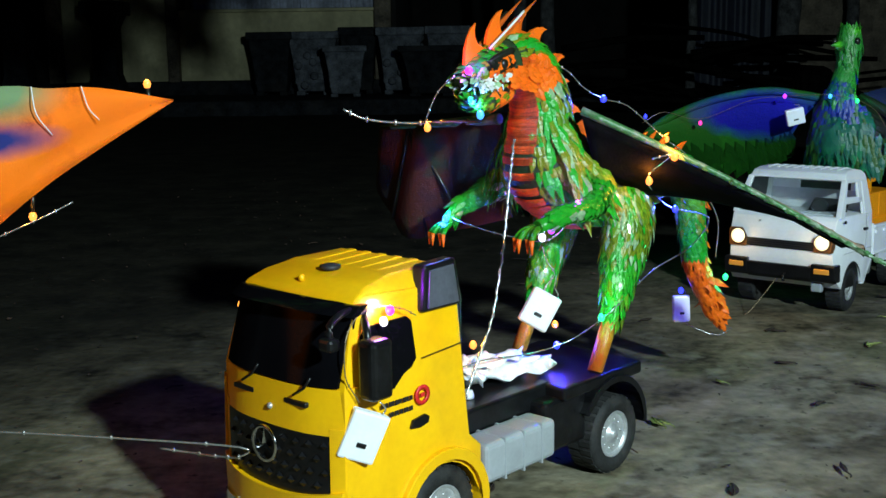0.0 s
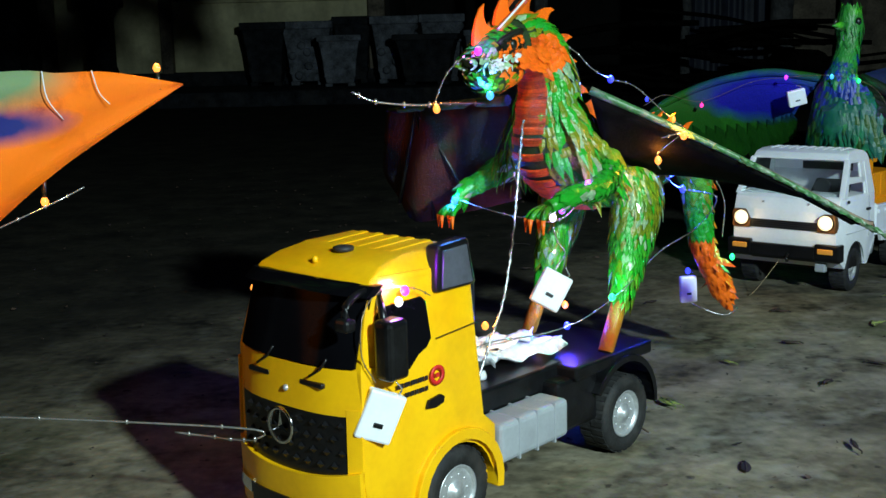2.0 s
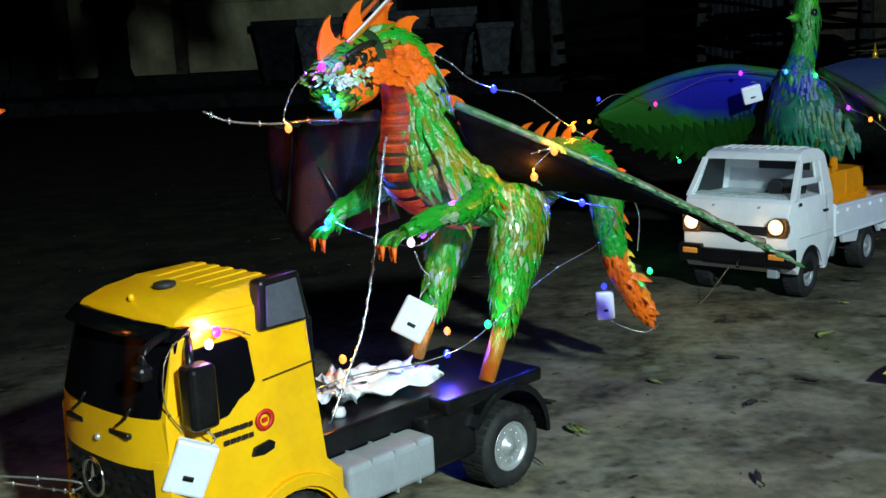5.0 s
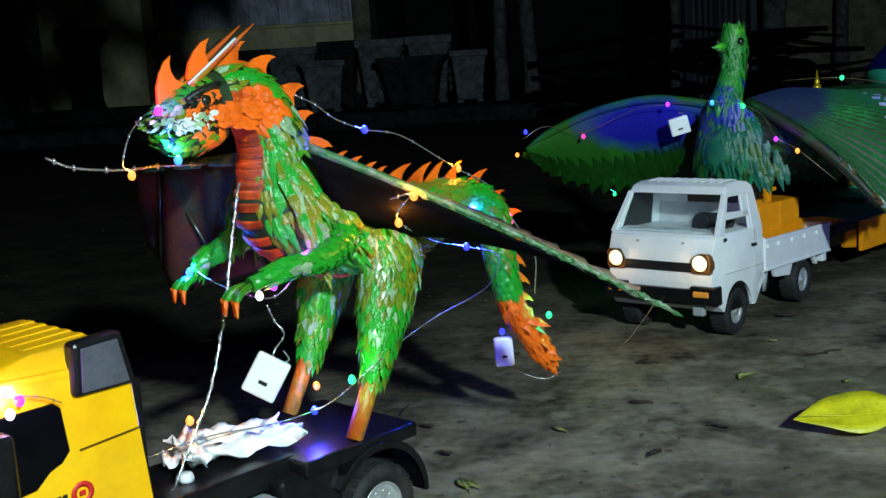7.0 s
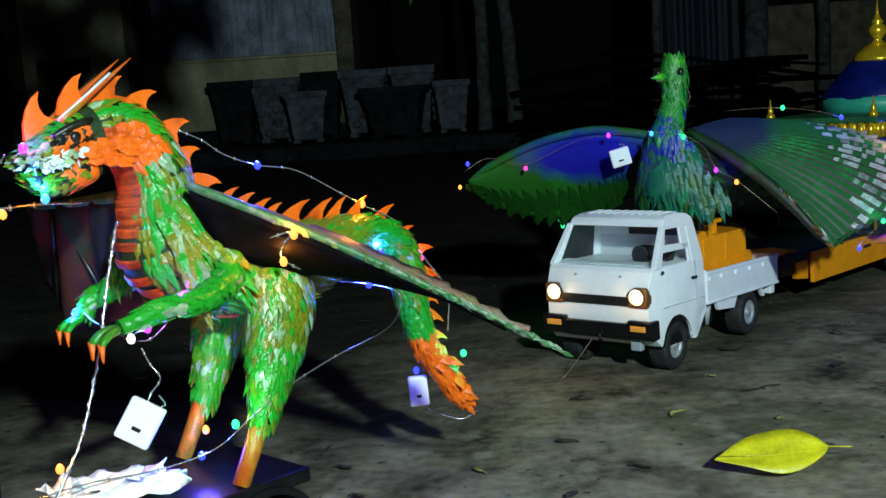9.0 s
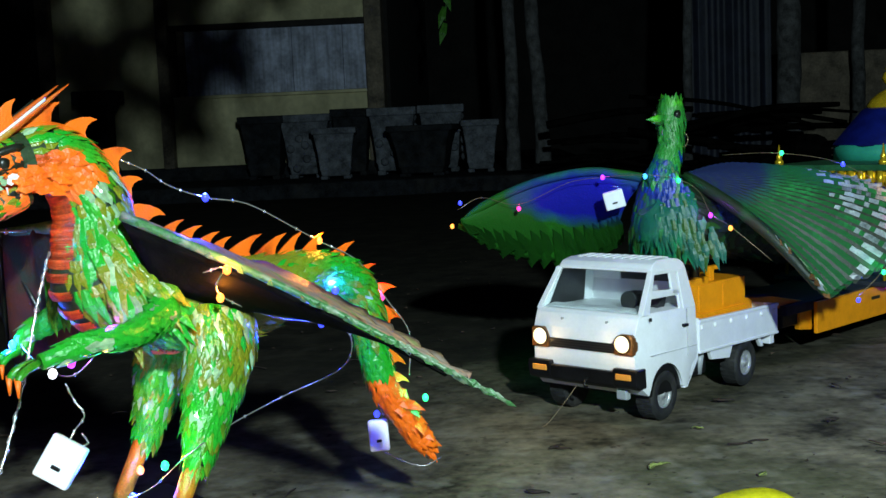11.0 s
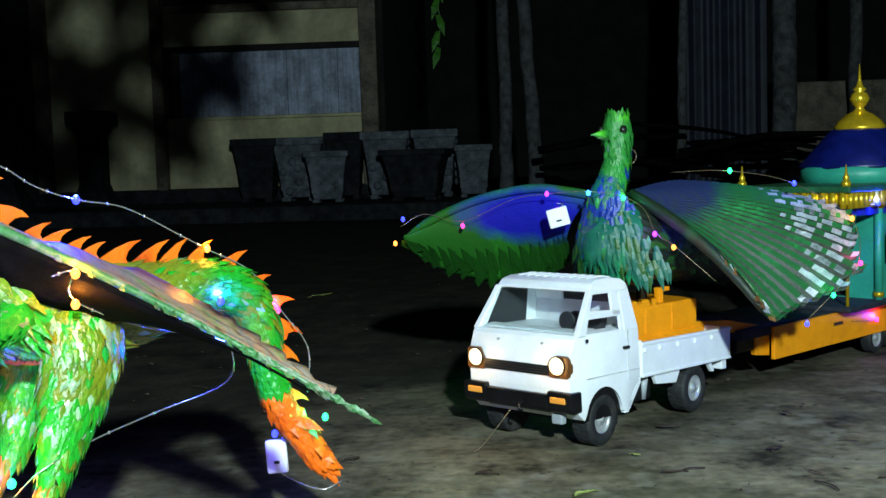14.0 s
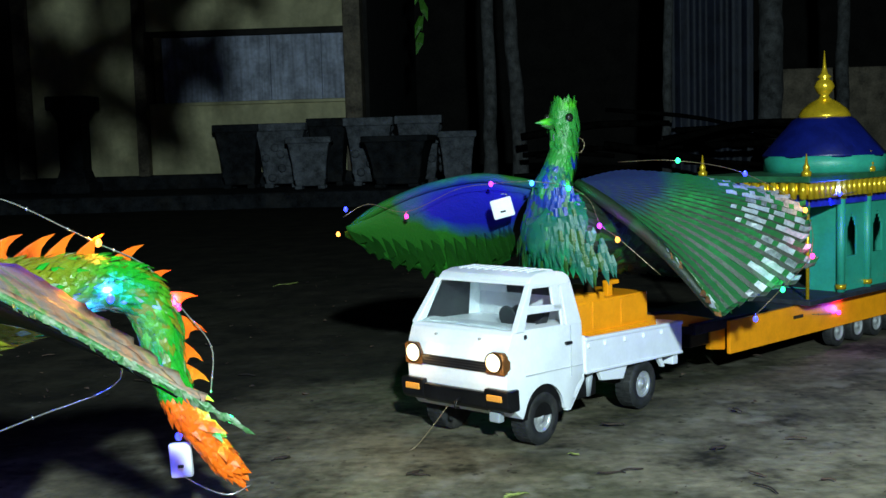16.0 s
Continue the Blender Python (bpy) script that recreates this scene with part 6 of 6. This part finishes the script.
    part("dome", lathe(bmesh.new(), [(0.030, 0.226), (0.034, 0.229), (0.034, 0.232), (0.029, 0.240), (0.018, 0.249), (0.008, 0.254), (0.0055, 0.258), (0.010, 0.263), (0.0135, 0.270), (0.0105, 0.277), (0.006, 0.280), (0.0095, 0.283), (0.005, 0.287), (0.0022, 0.296), (0.0004, 0.318)], 24, at=(0, -0.005, 0)), M_GOLD, h, "gold dome with a tall finial")
    return h


prayer_house()


# ---- light strings and battery boxes ----
COL = {"b": (0.015, 0.03, 1.0), "y": (1.0, 0.30, 0.03), "p": (0.42, 0.02, 1.0), "k": (1.0, 0.02, 0.30), "g": (0.01, 1.0, 0.25), "c": (0.03, 0.30, 1.0), "w": (0.9, 0.92, 1.0)}
BULB = {k: mat("lit_bulb_" + k, (0.02, 0.02, 0.02), 0.3, vary=0.05, glow=tuple(0.015 + 0.985 * v for v in c), power=5.0) for k, c in COL.items()}
WATTS = {"b": 0.80, "c": 0.32, "p": 0.28, "k": 0.14, "y": 0.12, "g": 0.12, "w": 0.04}


def light_string(m, pts, bulbs, label, wire=WIRE, r=0.00045, n=6, twist=False, power=1.0):
    """A wire through points with small lit bulbs at the places given."""
    s = thing("light_string", m, label, "string lights")
    line = smooth_path(pts, n)
    bm = tube(bmesh.new(), line, r, 6)
    for i in range(2, len(line) - 1, 4):
        c = line[i]
        lathe(bm, [(r * 0.8, -r * 2.5), (r * 1.6, -r), (r * 1.6, r), (r * 0.8, r * 2.5)], 6, at=c)
    if twist:
        d2 = [p + Vector((0.0011 * math.cos(i * 1.3), 0.0011 * math.sin(i * 1.3), 0)) for i, p in enumerate(smooth_path(pts, n * 3))]
        tube(bm, d2, r * 0.8, 5)
    part("wire", bm, wire, s)
    for p, k in bulbs:
        part("bulb", lathe(bmesh.new(), [(0.0003, -0.0028), (0.0017, -0.0020), (0.0024, 0), (0.0017, 0.0020), (0.0003, 0.0028)], 10, at=p), BULB[k], s)
        data = bpy.data.lights.new("bulb_light", "POINT")
        data.energy, data.color, data.shadow_soft_size = power * WATTS[k], COL[k], 0.003
        lp = new("bulb_light", data)
        lp.location = Vector(p) + Vector((0.0, 0.0, 0.0045))
        lp.parent = s
    return s


LS = "thin silver wire of lit fairy lights over the dragon"
light_string(YT, [(0.004, 0.150, 0.278), (-0.01, 0.150, 0.268), (-0.02, 0.150, 0.252), (-0.030, 0.160, 0.247)], [((0.009, 0.158, 0.281), "p"), ((0.011, 0.166, 0.2535), "c")], LS)
light_string(YT, [(-0.085, 0.138, 0.256), (-0.075, 0.150, 0.249), (-0.055, 0.170, 0.246), (-0.040, 0.185, 0.247), (-0.032, 0.215, 0.245)], [((-0.03, 0.161, 0.2445), "y")], LS, r=0.0008)
light_string(YT, [(0.0, 0.2595, 0.2830), (0.0, 0.275, 0.276), (0, 0.2903, 0.266), (0, 0.3144, 0.2573), (0, 0.345, 0.251), (0, 0.3816, 0.232), (0, 0.400, 0.222), (0.004, 0.43, 0.205), (0.006, 0.452, 0.176), (0.008, 0.470, 0.15), (0.008, 0.468, 0.12)], [((0, 0.3144, 0.2573), "b"), ((0, 0.400, 0.2225), "y"), ((0.003, 0.4501, 0.1777), "k"), ((0.011, 0.480, 0.1012), "g")], LS)
light_string(YT, [(0.0, 0.2126, 0.235), (0.006, 0.2, 0.205), (0.012, 0.186, 0.165), (0.018, 0.168, 0.125), (0.02, 0.152, 0.101), (0.022, 0.135, 0.076)], [((0.012, 0.1560, 0.108), "y")], "twisted pale wire from the dragon's chest to the deck", r=0.0006, twist=True)
light_string(YT, [(-0.066, 0.2204, 0.176), (-0.04, 0.214, 0.173), (0.0, 0.205, 0.171), (0.035, 0.205, 0.172), (0.046, 0.222, 0.191), (0.047, 0.235, 0.197)], [((-0.066, 0.216, 0.1755), "c"), ((-0.068, 0.214, 0.1695), "b"), ((0.0465, 0.2215, 0.1915), "p"), ((0.040, 0.201, 0.1795), "p"), ((0.041, 0.190, 0.176), "w")], LS, power=0.4)
light_string(YT, [(0.075, 0.262, 0.222), (0.085, 0.2685, 0.224), (0.06, 0.2805, 0.207), (0.04, 0.33, 0.185), (0.02, 0.3824, 0.1709), (0.05, 0.381, 0.167), (0.03, 0.39, 0.142), (0.03, 0.34, 0.132), (0.042, 0.2928, 0.1261), (0.045, 0.262, 0.116), (0.02, 0.25, 0.094), (0.012, 0.215, 0.090), (0.008, 0.17, 0.094), (0.015, 0.12, 0.096)], [((0.088, 0.2685, 0.2235), "y"), ((0.0615, 0.2805, 0.2048), "y"), ((0.02, 0.3824, 0.1709), "b"), ((0.02, 0.3954, 0.1909), "b"), ((0.0, 0.2578, 0.1004), "y"), ((0.010, 0.2466, 0.0890), "b"), ((0.047, 0.2472, 0.1144), "g")], LS)
light_string(YT, [(0.0535, 0.062, 0.151), (0.053, 0.05, 0.157), (0.050, 0.03, 0.160), (0.051, 0.014, 0.150), (0.0525, 0.010, 0.128), (0.054, 0.018, 0.112)], [((0.0545, 0.0414, 0.1575), "p"), ((0.055, 0.036, 0.1525), "w"), ((-0.053, 0.0245, 0.148), "y")], "thin wire of lit fairy lights over the yellow cab", wire=WIRE_CU, r=0.00035, power=0.5)
light_string(YT, [(0.0335, 0.200, 0.168), (0.034, 0.204, 0.158), (0.038, 0.207, 0.15), (0.035, 0.202, 0.142), (0.036, 0.198, 0.136)], [], "loose silver wire down to the battery box")
light_string(YT, [(-0.020, 0.461, 0.062), (-0.006, 0.470, 0.054), (0.006, 0.480, 0.050), (0.010, 0.494, 0.054)], [((-0.019, 0.459, 0.0890), "b")], "silver wire loop at the dragon's tail", power=0.03)
BL = "thin copper wire of lit fairy lights over the bird's wings"
light_string(WT, [(-0.21, 0.066, 0.2), (-0.19, 0.085, 0.213), (-0.146, 0.098, 0.205), (-0.09, 0.115, 0.228), (-0.048, 0.122, 0.2335), (-0.01, 0.118, 0.236), (0.01, 0.118, 0.236), (0.028, 0.146, 0.230), (0.05, 0.150, 0.217), (0.07, 0.1396, 0.1945), (0.1, 0.1249, 0.1835), (0.135, 0.14, 0.150)], [((-0.2054, 0.066, 0.2082), "b"), ((-0.2207, 0.068, 0.1811), "y"), ((-0.1465, 0.098, 0.2000), "k"), ((-0.0482, 0.120, 0.2335), "p"), ((0.010, 0.112, 0.2347), "c"), ((0.03, 0.144, 0.2285), "g"), ((0.07, 0.1376, 0.1935), "p"), ((0.1, 0.1229, 0.1826), "y")], BL, wire=WIRE_CU, r=0.0003, power=0.12)
light_string(WT, [(0.05, 0.2, 0.252), (0.11, 0.2084, 0.2525), (0.15, 0.2664, 0.2385), (0.186, 0.3244, 0.2), (0.206, 0.2978, 0.158), (0.206, 0.2342, 0.131), (0.19, 0.215, 0.108)], [((0.113, 0.2084, 0.2525), "g"), ((0.153, 0.2664, 0.2375), "b"), ((0.188, 0.3244, 0.199), "y"), ((0.208, 0.2978, 0.1561), "k"), ((0.208, 0.2342, 0.1308), "g"), ((0.189, 0.2172, 0.1037), "b")], BL, wire=WIRE_CU, r=0.0003, power=0.22)
light_string(Matrix.Identity(4), [(-0.262, 0.60, 0.188), (-0.244, 0.625, 0.196), (-0.228, 0.645, 0.203), (-0.214, 0.652, 0.210)], [((-0.1745, 0.681, 0.2762), "y"), ((-0.2335, 0.640, 0.2035), "y")], "thin fairy-light wire along the orange wing")
light_string(YT, [(-0.30, -0.23, 0.090), (-0.22, -0.165, 0.086), (-0.141, -0.10, 0.0835), (-0.08, -0.05, 0.080), (-0.020, -0.006, 0.0765), (-0.022, -0.005, 0.070), (-0.040, -0.004, 0.0655), (-0.056, -0.008, 0.0645), (-0.078, -0.020, 0.066)], [], "thin white tow string tied to the yellow truck's grille", r=0.0006)
light_string(WT, [(0.006, -0.012, 0.040), (-0.002, -0.022, 0.024), (-0.012, -0.034, 0.006), (-0.016, -0.040, 0.0015)], [], "thin tow wire hanging from the white truck's bumper", wire=WIRE_CU, r=0.00035)
light_string(WT, [(0.003, 0.185, 0.262), (0.008, 0.197, 0.263), (0.008, 0.202, 0.272), (0.006, 0.194, 0.277), (0.003, 0.186, 0.268)], [], "small loop of wire behind the bird's neck", wire=WIRE_CU, r=0.0005)
light_string(WT, [(-0.19, 0.17, 0.15), (-0.192, 0.20, 0.136), (-0.188, 0.222, 0.119)], [((-0.187, 0.224, 0.1155), "g")], "short lit wire hanging under the bird's wing", wire=WIRE_CU)
light_string(TT, [(0.062, 0.20, 0.050), (0.064, 0.24, 0.046), (0.064, 0.262, 0.045)], [((0.0645, 0.262, 0.045), "p")], "short lit wire on the trailer's side", wire=WIRE_CU, power=0.3)
light_string(TT, [(0.081, 0.2, 0.2), (0.0835, 0.22, 0.198), (0.0835, 0.27, 0.2)], [((0.085, 0.225, 0.199), "b")], "short lit wire on the gold cornice", wire=WIRE_CU)


def battery_box(m, w, h, d, label):
    """A white battery case with a lid seam, a switch and a short lead."""
    b = thing("battery_box", m, label, "battery box", "white battery boxes")
    part("case", boxed(-w / 2, w / 2, -d / 2, d * 0.12, -h / 2, h / 2, bevel=0.0014), BATTERY, b)
    part("lid", boxed(-w / 2 + 0.0006, w / 2 - 0.0006, d * 0.14, d / 2, -h / 2 + 0.0006, h / 2 - 0.0006, bevel=0.0012), BATTERY, b)
    part("switch", boxed(-w * 0.13, w * 0.13, -d / 2 - 0.0009, -d / 2 + 0.001, -h * 0.2, -h * 0.11, bevel=0.0004), BLACKP, b, "small black switch")
    part("lead", tube(bmesh.new(), smooth_path([(w * 0.3, 0, h / 2), (w * 0.35, 0.002, h * 0.6), (w * 0.1, 0, h * 0.72)], 4), 0.0005, 5), WIRE, b)
    return b


battery_box(YT @ pose(0.0535, 0.020, 0.0935) @ pose(0, 0, 0, 6, 22, 62), 0.021, 0.028, 0.008, "white battery box tied to the yellow cab's corner")
battery_box(YT @ pose(0.036, 0.1935, 0.128) @ pose(0, 0, 0, -14, 30, 42), 0.020, 0.024, 0.010, "white battery box hanging between the dragon's hand and leg")
battery_box(YT @ pose(-0.020, 0.461, 0.073) @ pose(0, 0, 0, 0, -3, 46), 0.0145, 0.023, 0.008, "white battery box hanging at the dragon's tail")
battery_box(WT @ pose(-0.0355, 0.122, 0.2098) @ pose(0, 0, 0, 8, -14, 36), 0.0215, 0.0195, 0.009, "white battery box on the bird's wing")


def wrap():
    """Crumpled white wrapping on the deck."""
    rnd = random.Random(5)
    w = thing("white_wrapping", YT @ pose(-0.004, 0.19, 0.0742), "crumpled white wrapping bundle lying on the black deck", "wrapping")
    for x, y, z, a, l, wd in ((0.004, -0.03, 0.006, 30, 0.026, 0.013), (0.010, 0.01, 0.005, 78, 0.062, 0.012), (-0.006, 0.016, 0.0045, 95, 0.055, 0.011), (0.000, 0.0, 0.011, 60, 0.04, 0.009), (-0.006, -0.02, 0.013, 20, 0.018, 0.016)):
        bm = bmesh.new()
        wd *= 1.5
        rows = []
        for i in range(11):
            rows.append([])
            for j in range(8):
                u, v = i / 10 - 0.5, j / 7 - 0.5
                fold = 0.0035 * math.sin(v * 9 + u * 3 + a) + 0.002 * math.sin(u * 14 + v * 5 + x * 900)
                edge = 1 + 0.12 * math.sin(j * 2.1 + a)
                rows[-1].append((u * l * edge, v * wd * (1 + 0.15 * math.sin(i * 1.7 + a)), max(fold + 0.002, 0.0012 - z) + 0.001 * rnd.random()))
        sheet(bm, rows, 0, 0.0012)
        part("fold", bm, PAPER, w, m=pose(x, y, z, 0, 0, a))
    return w


wrap()
tagged(part("plastic_stopper", lathe(bmesh.new(), [(0.0042, 0), (0.0045, 0.002), (0.0036, 0.005), (0.001, 0.0056)], 12), PAPER, m=YT @ pose(0.012, 0.150, 0.0742)), "small white plastic stopper on the black deck", "stopper")


# ---- leaves and litter on the ground ----
def leaf(name, x, y, length, width, turn, material, label, curl=0.2, belly=0.85):
    bm = bmesh.new()
    n = 14
    rows = []
    for i in range(n + 1):
        u = i / n
        w = width / 2 * (math.sin(math.pi * u ** belly) ** 0.8) + 0.0001
        x0 = length * (u - 0.5)
        z = 0.0012 + curl * length * 0.25 * (u - 0.4) ** 2
        rows.append([(x0, s * w, z + abs(s) * w * curl * (0.55 + 0.25 * math.sin(u * 9)) + 0.0006) for s in (-1, -0.5, 0, 0.5, 1)])
    sheet(bm, rows, 0, 0.0005)
    tube(bm, smooth_path([(length * 0.48, 0, 0.0022 + curl * length * 0.08), (length * 0.6, 0.002, 0.0015), (length * 0.72, 0.001, 0.001)], 3), 0.0006, 5)
    tube(bm, [(-length * 0.46, 0, 0.0024 + curl * length * 0.12), (0, 0, 0.0022), (length * 0.48, 0, 0.0025 + curl * length * 0.05)], 0.0005, 5)
    ob = part(name, bm, material, None, m=pose(x, y, 0.0, 0, 0, turn))
    return tagged(ob, label, "leaf")


big_leaf = leaf("leaf", 0.470, 0.952, 0.088, 0.041, 6, LEAF_Y, "large fallen yellow leaf lying curled on the ground", 0.42, 1.25)
big_leaf.matrix_basis = pose(0.461, 0.926, 0.0115, 30, 0, 7)
rnd = random.Random(31)
for x, y, k in ((0.478, 1.197, 1), (0.421, 1.084, 1), (0.503, 1.051, 1), (0.340, 1.148, 0), (0.137, 0.991, 0), (0.502, 1.14, 0), (0.418, 1.082, 1), (0.345, 1.143, 0), (0.608, 1.211, 0), (0.172, 0.856, 1), (0.244, 0.965, 1), (0.278, 0.753, 0), (0.192, 0.717, 0), (0.029, 0.724, 0), (0.424, 1.086, 1), (0.154, 0.923, 0), (0.317, 1.023, 0), (0.167, 0.858, 1), (-0.004, 2.464, 1), (0.605, 1.213, 0), (0.31, 0.90, 0), (0.37, 0.95, 0), (0.52, 1.3, 0), (0.65, 1.35, 0), (0.22, 1.2, 0), (0.1, 1.4, 0)):
    big = 4 if y > 2 else 1
    leaf("leaf_scrap", x, y, big * rnd.uniform(0.010, 0.020), big * rnd.uniform(0.004, 0.008), rnd.uniform(0, 360), LEAF_P if k else LEAF_B, "small pale green leaf scrap on the ground" if k else "small dark dry leaf scrap on the ground", 0.3)


def litter():
    rnd = random.Random(41)
    bm = bmesh.new()
    for k in range(1500):
        x, y = rnd.uniform(-0.6, 1.2), 0.45 + 2.2 * rnd.random() ** 1.5
        s = rnd.uniform(0.0008, 0.003) * (1 + 0.5 * (y > 1.4))
        c = Vector((x, y, s * 0.2 + 0.001))
        v = [bm.verts.new(c + Vector((rnd.uniform(-1, 1), rnd.uniform(-1, 1), rnd.uniform(-0.3, 0.5))) * s) for _ in range(4)]
        for f in ((0, 1, 2), (0, 1, 3), (1, 2, 3), (0, 2, 3)):
            bm.faces.new([v[i] for i in f])
    for k in range(26):
        x, y, a, l = rnd.uniform(-0.3, 0.9), rnd.uniform(0.6, 1.8), rnd.uniform(0, 6.28), rnd.uniform(0.01, 0.03)
        d = Vector((math.cos(a), math.sin(a), 0)) * l
        tube(bm, smooth_path([(x, y, 0.002), (x + d.x * 0.5 + rnd.uniform(-0.003, 0.003), y + d.y * 0.5, 0.003), (x + d.x, y + d.y, 0.002)], 3), 0.0007, 5)
    return tagged(part("ground_litter", bm, LEAF_B), "scattered grit and twigs on the concrete", "litter", kind="stuff")


litter()


def hanging_spray():
    s = thing("hanging_foliage", pose(0.10, 5.5, 0.95), "spray of green leaves hanging from above", "foliage")
    part("stem", tube(bmesh.new(), smooth_path([(0, 0, -0.16), (0.01, 0, -0.05), (0.0, 0, 0.1), (0.03, 0, 0.6), (0.0, 0.05, 1.4)], 4), 0.003, 6), LEAF_G, s)
    rnd = random.Random(3)
    for k in range(13):
        z = -0.17 + 0.075 * k
        bm = blade(bmesh.new(), (0, 0, z), (rnd.choice((-1, 1)) * 0.28, -0.2, -1), (rnd.uniform(-0.5, 0.5), -1, 0.1), 0.11, 0.035, 0.1)
        part("leaf", bm, LEAF_G, s)
    return s


hanging_spray()


def shading_bough():
    """An unseen tree at the yard's edge, its leafy bough added to shade part of the house from the lamp."""
    rnd = random.Random(9)
    t = thing("tree", pose(-1.75, 0.9, 0), "unseen tree added for its leafy bough, which shades the house", "tree")
    part("trunk", tube(bmesh.new(), smooth_path([(0, 0, -0.02), (0.02, 0, 0.5), (0, 0.03, 1.2), (0.05, 0.05, 2.2)], 5), [0.11 - 0.003 * k for k in range(16)], 12), BARK, t)
    part("limb", tube(bmesh.new(), smooth_path([(0, 0.02, 1.09), (0.5, 0.15, 1.25), (1.1, 0.28, 1.19), (1.9, 0.3, 1.04)], 5), [0.05 - 0.0027 * k for k in range(16)], 10), BARK, t)
    bm = bmesh.new()
    for k in range(700):
        z = rnd.uniform(0.69, 1.19)
        edge = 0.217 - (0.86 - z) * 0.53 + rnd.uniform(-0.05, 0.02)
        x = rnd.uniform(-0.95, edge)
        a = rnd.uniform(0, 6.28)
        if x < 0.06 and k % 2:      # thinner towards the trunk
            continue
        blade(bm, (x + 1.75, rnd.uniform(0.2, 0.42), z), (math.cos(a) * 0.6, 0.2 * math.sin(a), -0.8), (math.sin(a) * 0.5, -1, 0.3), rnd.uniform(0.08, 0.14), rnd.uniform(0.03, 0.05), 0.1)
    part("crown", bm, LEAF_G, t)
    return t


shading_bough()
